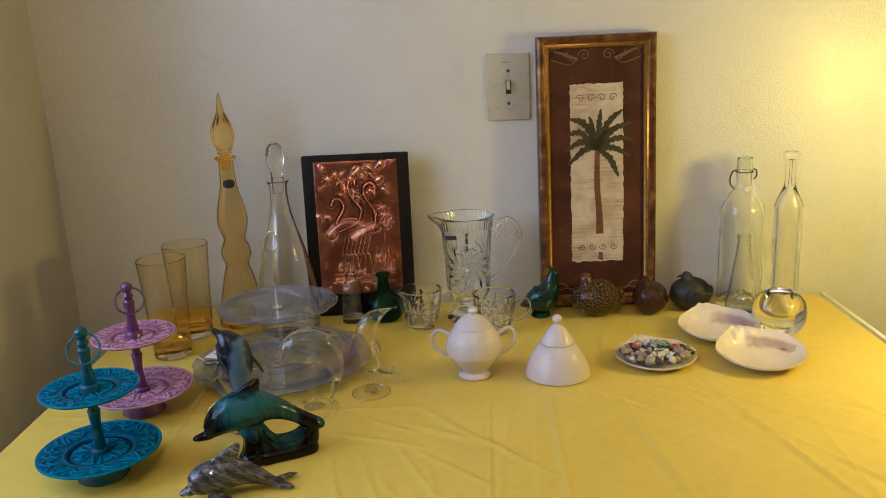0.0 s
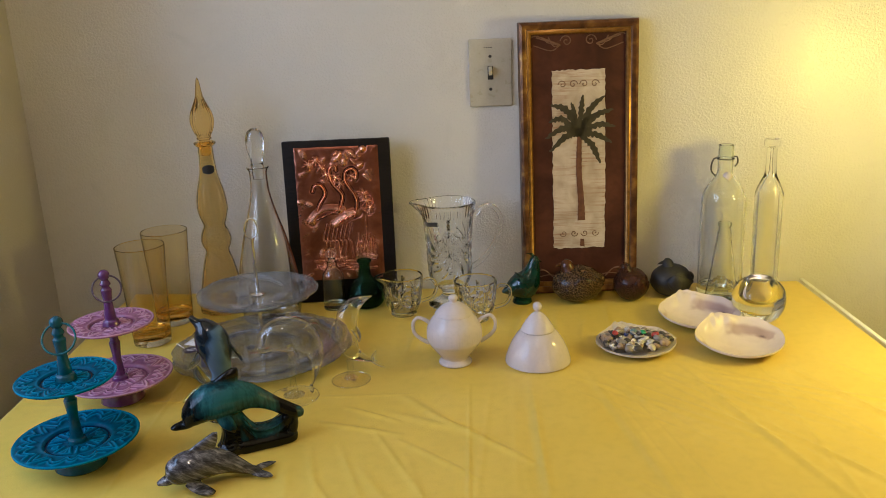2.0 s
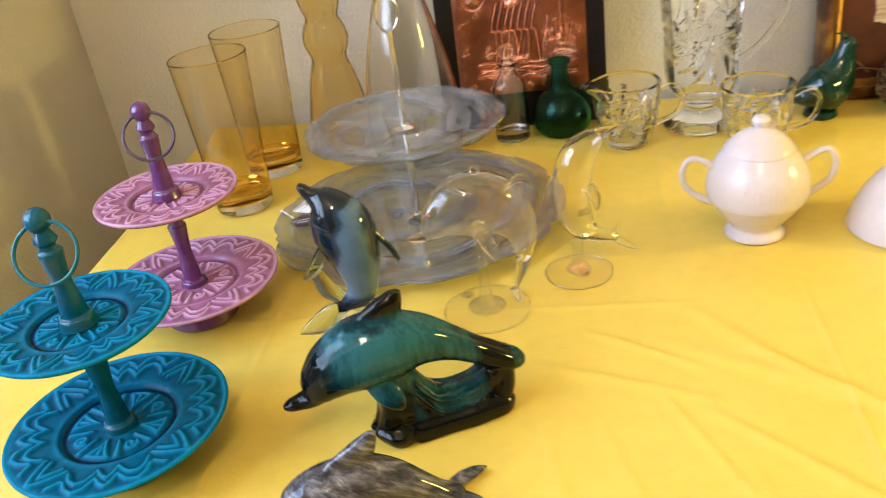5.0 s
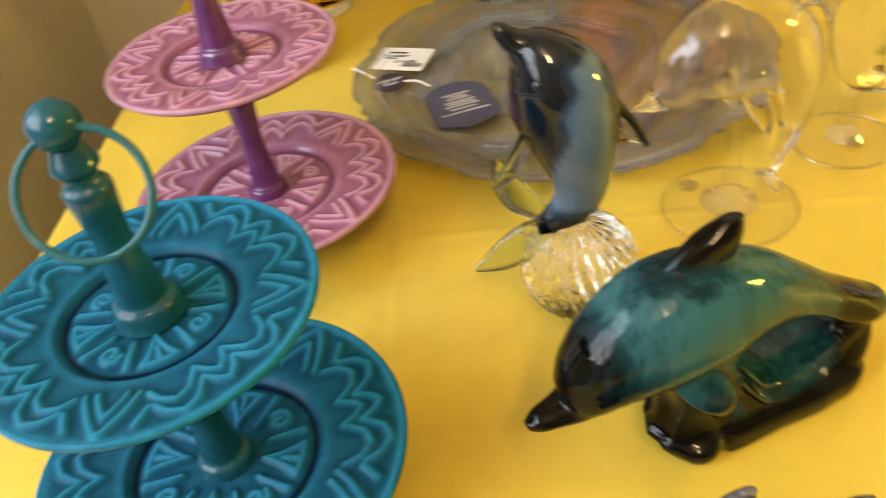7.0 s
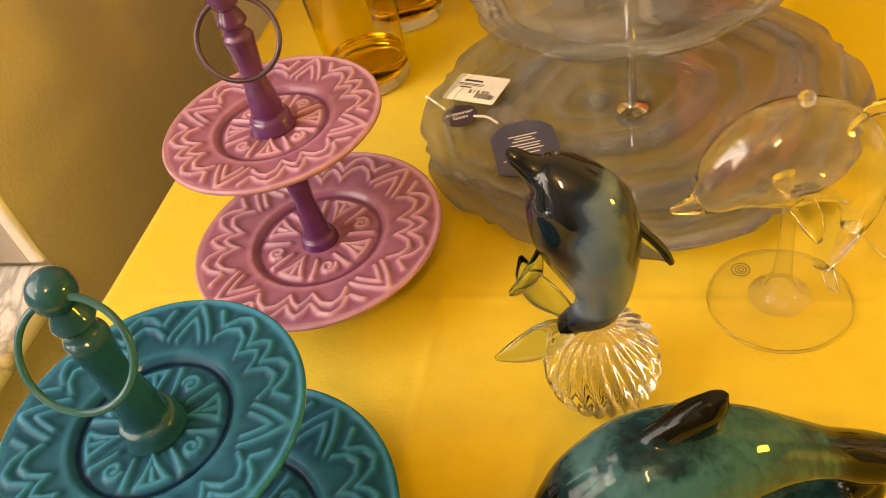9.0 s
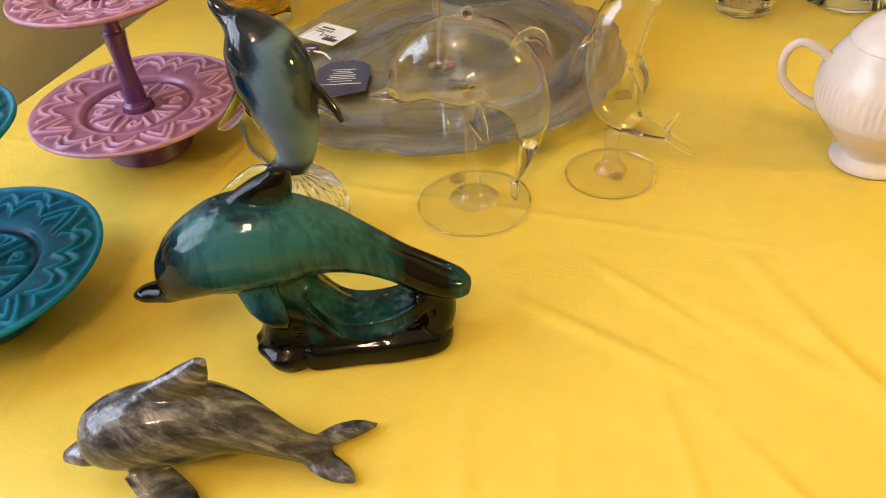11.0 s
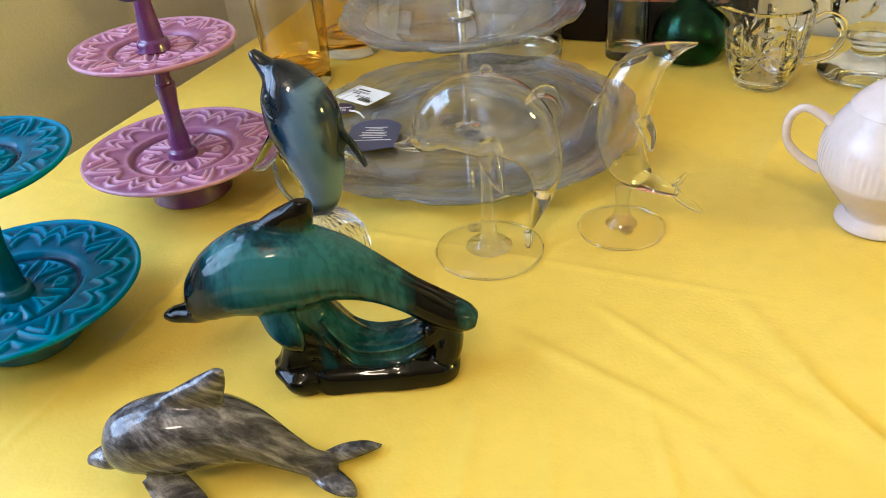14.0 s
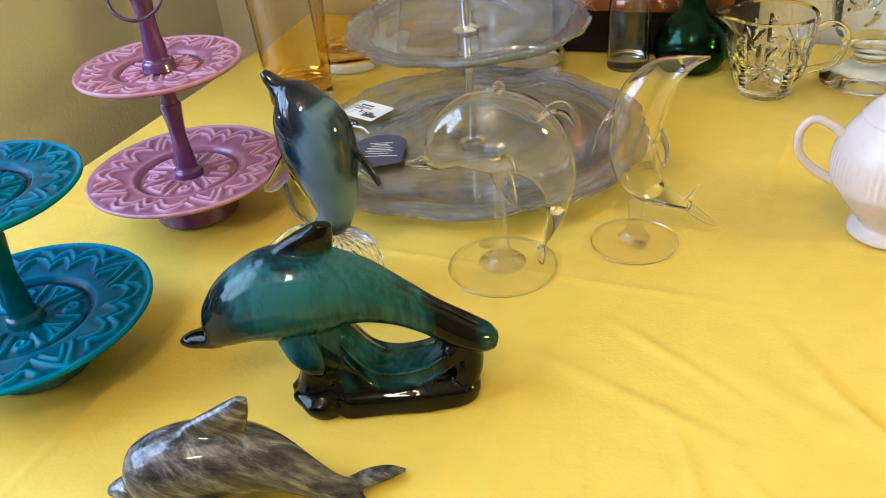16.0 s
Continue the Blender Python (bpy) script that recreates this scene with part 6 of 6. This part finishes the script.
fin(bm, [(0.0170, 0.000, 0.1050), (0.0250, 0.001, 0.0995), (0.0315, 0.002, 0.0930), (0.0365, 0.002, 0.0870)], [0.0150, 0.0110, 0.0066, 0.0018], 0.0020, (-0.25, 0, 1), 14)
dorsal = part("dorsal_fin", bm, M["fin_glass"], smoky, "olive clear glass fin")
bm = bmesh.new()
tube(bm, [(0.0170, -0.0006, 0.1190), (0.0220, 0.0000, 0.1120), (0.0290, 0.0010, 0.1020), (0.0345, 0.0015, 0.0925), (0.0372, 0.0018, 0.0855)], [0.0034, 0.0026, 0.0022, 0.0022, 0.0016], 10, steps=5)
part("fin_edge", bm, M["smoke_dark"], dorsal, "dark glass leading edge")
bm = bmesh.new()
fin(bm, [(-0.018, -0.006, 0.100), (-0.024, -0.009, 0.092), (-0.030, -0.011, 0.086), (-0.0345, -0.012, 0.0830)], [0.0115, 0.0090, 0.0052, 0.0014], 0.0016, (0.1, 0, 1), 12)
part("flipper", bm, M["fin_glass"], smoky, "olive clear glass flipper")
for pts, chords, way in (([(-0.006, -0.004, 0.051), (-0.020, -0.007, 0.0455), (-0.034, -0.009, 0.0385), (-0.0480, -0.010, 0.0330)], [0.0045, 0.0090, 0.0074, 0.0014], (-0.3, 0.4, 1)), ([(-0.010, 0.003, 0.049), (-0.021, 0.008, 0.057), (-0.029, 0.011, 0.070), (-0.031, 0.012, 0.0825)], [0.0040, 0.0080, 0.0060, 0.0012], (1, 0.3, 0.2))):
    bm = bmesh.new()
    fin(bm, pts, chords, 0.0024, way, 14)
    part("tail_fluke", bm, M["fin_glass"], smoky, "pale yellow-green clear glass fluke")
rib = lambda r, z, th: 0.87 * r * (1 + 0.055 * math.cos(24 * (th + 9.0 * z)))
ball = [tuple(q) for q in curve_pts([(0.0150, 0.0006), (0.0235, 0.0045), (0.0300, 0.0135), (0.0318, 0.0245), (0.0290, 0.0360), (0.0215, 0.0450), (0.0120, 0.0500)], 4)]
part("glass_ball", lathe([(0.0, 0.0)] + ball + [(0.0, 0.0520)], 192, rib, None, (0.0035, -0.004, 0)), M["ball_glass"], smoky, "ribbed clear glass ball foot")


def hollow(bm, stations, segs=24, steps=5):
    """A blown body: an outer skin and, 0.6 mm inside it, an inner one that faces the other way."""
    first = len(bm.faces)
    body(bm, stations, segs=segs, steps=steps)
    fine = curve_pts(stations, steps)
    bm.faces.ensure_lookup_table()
    for i, f in enumerate(bm.faces[first:]):
        if fine[min(i // segs, len(fine) - 1)][2] < 0.0078:
            f.material_index = 1
    body(bm, [(x, z, max(h - 0.0006, 0.0005), max(w - 0.0006, 0.0005)) for x, z, h, w in stations[2:-2]], segs=segs, steps=steps, mat=9)


# two blown clear glass dolphins on stems
def glass_dolphin(place, turn, label, foot_at, radius, stem, stations, fins, bubble=None):
    """A blown figure on a stem: a thin foot disc with a rolled rim, a flared stem, a hollow body and drawn solid fins."""
    gd = thing("glass_dolphin", place, label, "figurine", group="clear glass dolphins", turn=turn)
    part("foot", lathe([(0.0, 0.0004), (radius - 0.002, 0.0002), (radius, 0.0010), (radius - 0.001, 0.0019), (radius * 0.62, 0.0027), (stem[0][0], stem[0][1]), (0.0, stem[0][1])], 64, None, None, (*foot_at, 0)), M["disc_glass"], gd)
    b = bmesh.new()
    tube(b, [(foot_at[0] + (radius - 0.0004) * math.cos(a), foot_at[1] + (radius - 0.0004) * math.sin(a), 0.0012) for a in np.linspace(0, 2 * math.pi, 72, endpoint=False)], 0.0008, 8, closed=True)
    part("foot_rim", b, M["foot_glass"], gd)
    prof = [tuple(q) for q in curve_pts(stem, 4)]
    part("stem", lathe([(0.0, prof[0][1] + 0.0002)] + prof + [(0.0, prof[-1][1] + 0.002)], 40, None, None, (*foot_at, 0)), M["stem_glass"], gd)
    b = bmesh.new()
    hollow(b, stations)
    part("body", b, [M["blown"], M["blown"]], gd)
    for name, pts, chords, thick, way in fins:
        b = bmesh.new()
        fin(b, pts, chords, thick, way, 12)
        part(name, b, M["foot_glass"], gd)
    if bubble:
        b = bmesh.new()
        bmesh.ops.create_uvsphere(b, u_segments=18, v_segments=12, radius=0.0040, matrix=Matrix.Translation(bubble))
        part("bubble", b, M["foot_glass"], gd, "small clear glass knob")


FINS = [("dorsal_fin", [(0.0370, 0, 0.1085), (0.0455, 0, 0.1130), (0.0535, 0, 0.1100), (0.0585, 0, 0.0990)], [0.0070, 0.0052, 0.0036, 0.0012], 0.0024, (0.6, 0, 1))]
for s in (-1, 1):
    FINS.append(("flipper", [(0.010, s * 0.010, 0.076), (0.0135, s * 0.0145, 0.068), (0.0165, s * 0.0165, 0.060), (0.0190, s * 0.016, 0.052)], [0.0065, 0.0058, 0.0042, 0.0016], 0.0020, (1, 0, 0.3)))
    FINS.append(("tail_fluke", [(0.0350, s * 0.001, 0.012), (0.0350, s * 0.007, 0.0085), (0.0355, s * 0.012, 0.0065)], [0.0032, 0.0030, 0.0012], 0.0012, (1, 0, 0.6)))
glass_dolphin((-0.1515, 1.341, 0.0006), 18.0, "clear blown-glass arching dolphin on a stemmed foot", (0.0088, -0.004), 0.0368,
              [(0.0160, 0.0044), (0.0085, 0.0090), (0.0054, 0.0180), (0.0040, 0.0380), (0.0036, 0.0580), (0.0046, 0.0740)],
              [(-0.0490, 0.0798, 0.0013, 0.0015), (-0.0420, 0.0796, 0.0034, 0.0036), (-0.0350, 0.0812, 0.0066, 0.0068), (-0.0285, 0.0855, 0.0118, 0.0114), (-0.0200, 0.0925, 0.0190, 0.0170), (-0.0085, 0.0975, 0.0248, 0.0210), (0.0050, 0.0990, 0.0275, 0.0226), (0.0200, 0.0960, 0.0262, 0.0220), (0.0335, 0.0860, 0.0222, 0.0190), (0.0430, 0.0715, 0.0158, 0.0138), (0.0468, 0.0550, 0.0104, 0.0094), (0.0455, 0.0400, 0.0066, 0.0064), (0.0405, 0.0245, 0.0038, 0.0040), (0.0350, 0.0110, 0.0016, 0.0022)], FINS, (0.012, 0, 0.1275))
DIVING = [("tail_fluke", [(0.034, -0.001, 0.0280), (0.040, -0.004, 0.0235), (0.047, -0.006, 0.0190), (0.0525, -0.007, 0.0155)], [0.0034, 0.0034, 0.0026, 0.0010], 0.0013, (0.3, 0.5, 1)),
          ("tail_fluke", [(0.033, 0.002, 0.0285), (0.037, 0.005, 0.0310), (0.041, 0.007, 0.0345), (0.0440, 0.008, 0.0375)], [0.0034, 0.0034, 0.0026, 0.0010], 0.0013, (0.5, 0.5, -1)),
          ("dorsal_fin", [(-0.0155, 0, 0.1000), (-0.021, 0, 0.0950), (-0.026, 0, 0.0840), (-0.0300, 0, 0.0690)], [0.0055, 0.0045, 0.0030, 0.0012], 0.0020, (0.5, 0, 1)),
          ("flipper", [(0.008, -0.010, 0.0880), (0.0120, -0.0135, 0.0800), (0.0140, -0.0145, 0.0730), (0.0145, -0.014, 0.0665)], [0.0056, 0.0046, 0.0032, 0.0012], 0.0018, (1, 0, 0.4))]
glass_dolphin((-0.0625, 1.391, 0.0006), 18.0, "clear blown-glass diving dolphin on a low stemmed foot", (0.0, 0.0), 0.0298,
              [(0.0110, 0.0044), (0.0066, 0.0100), (0.0046, 0.0190), (0.0056, 0.0330)],
              [(0.0405, 0.1310, 0.0008, 0.0010), (0.0330, 0.1295, 0.0028, 0.0030), (0.0235, 0.1265, 0.0068, 0.0070), (0.0120, 0.1200, 0.0125, 0.0120), (0.0030, 0.1080, 0.0160, 0.0150), (-0.0015, 0.0930, 0.0165, 0.0155), (-0.0035, 0.0780, 0.0160, 0.0150), (-0.0020, 0.0630, 0.0152, 0.0140), (0.0030, 0.0495, 0.0132, 0.0118), (0.0115, 0.0395, 0.0092, 0.0086), (0.0235, 0.0325, 0.0056, 0.0056), (0.0360, 0.0275, 0.0034, 0.0038)], DIVING)


def sticker(place, turn, rx, lines, size, label):
    st = thing("sticker", place, label, "sticker")
    st.matrix_world = pose(*place, rx, 0, turn)
    for k, t in enumerate(lines):
        writing(t, size, M["ink"], st, (0, -k * size * 0.95, 0))
    return st


sticker((-0.1405, 1.3215, 0.0985), 14, 84, ["OUT OF", "REACH OF", "CHILDREN"], 0.0026, "tiny black warning lettering on a clear sticker")
sticker((-0.0560, 1.3790, 0.0690), 20, 84, ["OUT OF", "REACH OF", "CHILDREN"], 0.0023, "tiny black warning lettering on a clear sticker")
for x, y, r in ((-0.0580, 1.3850, 0.0044), (-0.1600, 1.3600, 0.0048)):
    b = bmesh.new()
    for q in (r, r * 0.62, r * 0.3):
        tube(b, [(x + q * math.cos(a), y + q * math.sin(a), 0.0034) for a in np.linspace(0, 2 * math.pi, 24, endpoint=False)], 0.00035, 5, closed=True)
    tagged(link_mesh("round_sticker", b, M["faded_ink"]), "small round printed mark on the glass foot", "sticker")

# ---- bird figurines along the picture ----

bm = bmesh.new()
body(bm, [(-0.0360, 0.0240, 0.0020, 0.0030), (-0.0280, 0.0260, 0.0075, 0.0090), (-0.0130, 0.0300, 0.0200, 0.0200), (0.0020, 0.0330, 0.0290, 0.0270), (0.0150, 0.0430, 0.0250, 0.0230), (0.0230, 0.0600, 0.0160, 0.0150), (0.0265, 0.0740, 0.0110, 0.0105), (0.0285, 0.0840, 0.0085, 0.0085), (0.0290, 0.0900, 0.0030, 0.0030)], segs=22, steps=4)
fin(bm, [(0.032, 0, 0.080), (0.038, 0, 0.0785), (0.0415, 0, 0.0765)], [0.0030, 0.0020, 0.0006], 0.0018, (0, 0, 1), 8)
for k in range(3):
    tube(bm, [(0.027, 0, 0.088), (0.024 - 0.003 * k, 0, 0.094), (0.020 - 0.004 * k, 0, 0.0955)], [0.0018, 0.0008], 6)
lathe([(0, 0), (0.0175, 0), (0.0190, 0.002), (0.0170, 0.008), (0, 0.010)], 24, None, bm, (0.003, 0, 0))
figurine("bird_figurine", bm, M["green_bird"], (0.228, 1.708, 0.0005), 10, "glossy bottle-green ceramic bird with a crest", group="bird figurines")


def fat_bird(length, height, head, materials, place, turn, label, lean=0.0, wing=0.0):
    """A squat bird: one egg-shaped body that rises into a broad neck and a small head with a beak, tail and folded wings."""
    b = bmesh.new()
    L, Hh = length / 2, height
    d = -1 if head < 0 else 1
    body(b, [(-L, Hh * 0.40, 0.003, 0.004), (-L * 0.93, Hh * 0.40, Hh * 0.16, Hh * 0.17), (-L * 0.72, Hh * 0.41, Hh * 0.30, Hh * 0.33), (-L * 0.38, Hh * 0.42, Hh * 0.39, Hh * 0.44), (0, Hh * 0.43, Hh * 0.425, Hh * 0.48), (L * 0.38, Hh * 0.42, Hh * 0.40, Hh * 0.44), (L * 0.72, Hh * 0.40, Hh * 0.31, Hh * 0.34), (L * 0.93, Hh * 0.39, Hh * 0.17, Hh * 0.18), (L, Hh * 0.385, 0.003, 0.004)], segs=40, steps=7)
    for v in b.verts:
        v.co.z = max(v.co.z, 0.0)
    hx = head * L
    first = len(b.faces)
    body(b, [(hx - d * Hh * 0.16, Hh * 0.52, Hh * 0.26, Hh * 0.30), (hx - d * Hh * 0.05, Hh * 0.70, Hh * 0.20, Hh * 0.23), (hx, Hh * 0.83, Hh * 0.155, Hh * 0.165), (hx + d * Hh * 0.02, Hh * 0.93, Hh * 0.125, Hh * 0.125), (hx + d * Hh * 0.03, Hh * 1.0, Hh * 0.06, Hh * 0.06), (hx + d * Hh * 0.03, Hh * 1.015, 0.001, 0.001)], segs=24, steps=4)
    fin(b, [(hx + d * Hh * 0.10, 0, Hh * 0.90), (hx + d * Hh * 0.20, 0, Hh * 0.885), (hx + d * Hh * 0.27, 0, Hh * 0.85)], [Hh * 0.05, Hh * 0.035, 0.0006], 0.0022, (0, 0, 1), 8)
    b.faces.ensure_lookup_table()
    for f in b.faces[first:]:
        if f.calc_center_median().z > Hh * 0.74:
            f.material_index = 1
    for s in (-1, 1):
        fin(b, [(d * L * 0.30, s * Hh * 0.40, Hh * 0.50), (0, s * Hh * (0.455 + wing), Hh * 0.50), (-d * L * 0.45, s * Hh * (0.41 + wing), Hh * 0.46), (-d * L * 0.98, s * Hh * (0.18 + wing), Hh * 0.46)], [0.004, Hh * 0.22, Hh * 0.19, 0.003], 0.0045, (0, 0, 1), 14)
    fin(b, [(-d * L * 0.75, 0, Hh * 0.50), (-d * L * 0.98, 0, Hh * 0.52), (-d * L * 1.10, 0, Hh * 0.50)], [Hh * 0.16, Hh * 0.12, 0.004], 0.007, (0, 0, 1), 12)
    ob = figurine("bird_figurine", b, materials, place, turn, label, None, group="bird figurines")
    return ob


fat_bird(0.094, 0.083, -0.40, [M["brown_bird"], M["bird_face"]], (0.334, 1.700, 0.0005), 0, "brown mottled ceramic hen with scalloped feathers")
fat_bird(0.062, 0.074, -0.34, [M["red_bird"], M["red_bird"]], (0.433, 1.696, 0.0005), 14, "small red-brown glazed quail with speckled feathers")
fat_bird(0.076, 0.073, -0.16, [M["dark_bird"], M["dark_bird"]], (0.513, 1.712, 0.0005), -6, "matt charcoal clay bird with a tucked head and raised wing", wing=0.05)

# ---- shells and pebbles ----


def clam(a, b, depth, hinge):
    """An open half shell: an uneven oval bowl with a thick hinge at the back and fine growth rings."""
    bm = bmesh.new()
    n, m = 120, 36
    rings_t, rings_b = [], []

    def rim(th):
        c, s = math.cos(th), math.sin(th)
        r = 1 + 0.05 * math.cos(th - 0.5) - 0.05 * math.cos(2 * th) + 0.03 * math.sin(3 * th)
        return a * c * r, b * s * r * (0.92 if s > 0 else 1.0)

    for i in range(m + 1):
        q = i / m
        rt, rb = [], []
        for j in range(n):
            th = 2 * math.pi * j / n
            x, y = rim(th)
            back = max(0.0, math.sin(th)) ** 2 * (1 + 0.18 * math.sin(th * 9) * (th < 1.7))
            px, py = x * q, y * q + 0.12 * b * (1 - q)
            z = depth * (q ** 2.6) + hinge * back * q ** 3
            peak = math.exp(-((th - 1.85) / 0.24) ** 2) * smoothstep(0.70, 0.94, q)
            ledge = math.exp(-((th - 1.75) / 0.55) ** 2) * smoothstep(0.74, 0.82, q) * smoothstep(0.97, 0.88, q)
            z += 0.0045 * peak + 0.0020 * peak * math.sin(th * 31 + 5 * q) + 0.0032 * ledge * (1 + 0.6 * math.sin(th * 17 + 9 * q))
            py += 0.008 * peak
            z += 0.00012 * math.sin(q * 60) * q + 0.0009 * noise.noise(Vector((px * 60, py * 60, 3.0)))
            thick = 0.0016 + 0.0035 * back * smoothstep(0.6, 1.0, q)
            rt.append((px, py, z + 0.0016))
            rb.append((px * 1.004, py * 1.004, z - thick))
        rings_t.append(rt)
        rings_b.append(rb)
    top = [[bm.verts.new(rings_t[0][0])]] + [[bm.verts.new(p) for p in r] for r in rings_t[1:]]
    bot = [[bm.verts.new(rings_b[0][0])]] + [[bm.verts.new(p) for p in r] for r in rings_b[1:]]
    rings_to_faces(bm, top)
    rings_to_faces(bm, bot)
    rings_to_faces(bm, [top[-1], bot[-1]])
    return bm


def clam_thing(name, place, turn, lean, a, b, depth, hinge, material, label, tone):
    ob = link_mesh(name, clam(a, b, depth, hinge), material)
    low = min((pose(0, 0, 0, lean, 0, turn) @ v.co).z for v in ob.data.vertices)
    ob.matrix_world = pose(place[0], place[1], 0.0004 - low, lean, 0, turn)
    if tone:
        set_tone(ob, tone)
    return tagged(ob, label, "shell", group="large clam shells" if tone else "")


def shell_tone(c):
    wob = 0.016 * noise.noise(c * 38) + 0.009 * noise.noise(c * 120)
    arc = math.hypot(c.x / 0.0715, c.y / 0.050)
    # inner wall's shading painted at the back right, together with its purple stain
    shade_band = smoothstep(0.62, 0.78, arc + 4 * wob) * smoothstep(0.99, 0.90, arc) * smoothstep(0.006, 0.018, c.y + wob) * smoothstep(-0.010, 0.014, c.x + wob)
    patch = smoothstep(0.011, 0.006, math.hypot(c.x + 0.052, c.y - 0.004) + 0.8 * wob)
    spot = smoothstep(0.010, 0.005, math.hypot((c.x - 0.046) * 0.8, c.y - 0.014) + wob)
    return 0.92 - 0.46 * shade_band - 0.34 * patch - 0.60 * spot * shade_band + 0.10 * noise.noise(c * 30)


clam_thing("clam_shell", (0.521, 1.566), -8, 5, 0.0715, 0.056, 0.0190, 0.0105, M["shell"], "large pale pink clam shell with a purple patch", shell_tone)
clam_thing("clam_shell", (0.550, 1.446), 3, 6, 0.0725, 0.058, 0.0195, 0.0105, M["shell"], "large cream and pink clam shell lying open", shell_tone)
dish = clam_thing("shell_dish", (0.389, 1.462), 0, 3, 0.0670, 0.050, 0.0120, 0.0075, M["shell_dish"], "cream shell dish heaped with pebbles and sea glass", None)
dish["category"] = "shell"
bpy.context.view_layer.update()


def pebble_mesh(kind, seed):
    b = bmesh.new()
    r = random.Random(seed)
    if kind == "spiral":
        pts = [(0.55 * (1 - k / 34) * math.cos(k * 0.55), 0.55 * (1 - k / 34) * math.sin(k * 0.55), -0.5 + k * 0.058) for k in range(30)]
        tube(b, pts, [0.62, 0.50, 0.34, 0.18, 0.06], 10)
    elif kind == "fan":
        n = 22
        top = [b.verts.new((0, -0.9, 0.1))]
        row = []
        for k in range(n):
            a = radians(25 + 130 * k / (n - 1))
            rr = 1.0 + 0.05 * (k % 2)
            row.append(b.verts.new((rr * math.cos(a), -0.9 + 1.8 * rr * math.sin(a), 0.12 + 0.18 * (k % 2) * 0.5)))
        mid = [b.verts.new((v.co.x * 0.6, -0.9 + (v.co.y + 0.9) * 0.6, 0.50 + 0.08 * (i % 2))) for i, v in enumerate(row)]
        low = b.verts.new((0, 0.2, -0.2))
        for k in range(n - 1):
            b.faces.new((top[0], mid[k], mid[k + 1]))
            b.faces.new((mid[k], row[k], row[k + 1], mid[k + 1]))
            b.faces.new((row[k], low, row[k + 1]))
        b.faces.new((top[0], low, row[0], mid[0]))
        b.faces.new((top[0], mid[-1], row[-1], low))
    else:
        bmesh.ops.create_icosphere(b, subdivisions=3, radius=1.0)
        off = Vector((r.uniform(0, 50), r.uniform(0, 50), r.uniform(0, 50)))
        for v in b.verts:
            v.co *= 1 + 0.22 * noise.noise(v.co * 0.9 + off) + 0.07 * noise.noise(v.co * 2.4 + off)
    return b


rng = random.Random(11)
labels = dict(grey="small smooth grey pebble in the shell dish", slate="dark slate pebble in the shell dish", cream="cream seashell piece in the shell dish", tan="tan mottled pebble in the shell dish", red="bright red bead in the shell dish", blue="deep blue glass pebble in the shell dish", green="bright green glass pebble in the shell dish", aqua="pale aqua glass pebble in the shell dish", white="small white seashell in the shell dish")
variants = {}
for kind in ("stone", "stone2", "stone3", "spiral", "fan"):
    b = pebble_mesh(kind, len(kind) + 3 * len(variants))
    bmesh.ops.recalc_face_normals(b, faces=b.faces)
    for f in b.faces:
        f.smooth = True
    variants[kind] = b
palette = ["grey", "slate", "tan", "white", "slate", "cream", "tan", "cream", "slate", "tan", "white", "cream", "grey"]
special = {(-0.022, -0.004): "blue", (-0.012, 0.006): "blue", (0.014, 0.004): "green", (0.031, -0.006): "red", (-0.031, 0.004): "red", (0.000, 0.012): "aqua"}
cached = {}
spots = [(x, y, c) for (x, y), c in special.items()]
for k in range(150):
    a, q = rng.uniform(0, 2 * math.pi), math.sqrt(rng.random())
    spots.append((0.057 * q * math.cos(a), 0.042 * q * math.sin(a) + 0.001, palette[k % len(palette)]))
spots.sort(key=lambda s: -math.hypot(s[0] / 0.056, s[1] / 0.036))
for x, y, c in spots:
    q = math.hypot(x / 0.056, y / 0.036)
    kind = rng.choice(["stone", "stone2", "stone3"]) if c in ("grey", "slate", "tan", "blue", "green", "red", "aqua") else rng.choice(["spiral", "fan", "stone2", "fan"])
    if (kind, c) not in cached:
        me = bpy.data.meshes.new("pebble")
        variants[kind].to_mesh(me)
        me.materials.append(M["peb_" + c])
        cached[(kind, c)] = me
    o = new("seashell" if kind in ("spiral", "fan") else "pebble", cached[(kind, c)])
    s = rng.uniform(0.0038, 0.0070) * (1.15 if kind in ("spiral", "fan") else 1.0) * (0.9 if c in ("blue", "green", "red") else 1)
    bowl = 0.0055 + 0.011 * q ** 2.4
    heap = 0.021 * (1 - q * q) * rng.uniform(0.35, 1.0) + (0.006 if c in ("blue", "green", "red") else 0)
    sx, sy, sz = s * rng.uniform(0.9, 1.35), s * rng.uniform(0.8, 1.1), s * rng.uniform(0.65, 0.9)
    o.matrix_world = pose(0.389 + x, 1.462 + y, bowl + heap + sz * 0.7, rng.uniform(-30, 30), rng.uniform(-30, 30), rng.uniform(0, 360)) @ Matrix.Diagonal((sx, sy, sz, 1))
    tagged(o, labels[c], "seashell" if kind in ("spiral", "fan") else "pebble", group="pebbles and shells in the dish")
for b in variants.values():
    b.free()
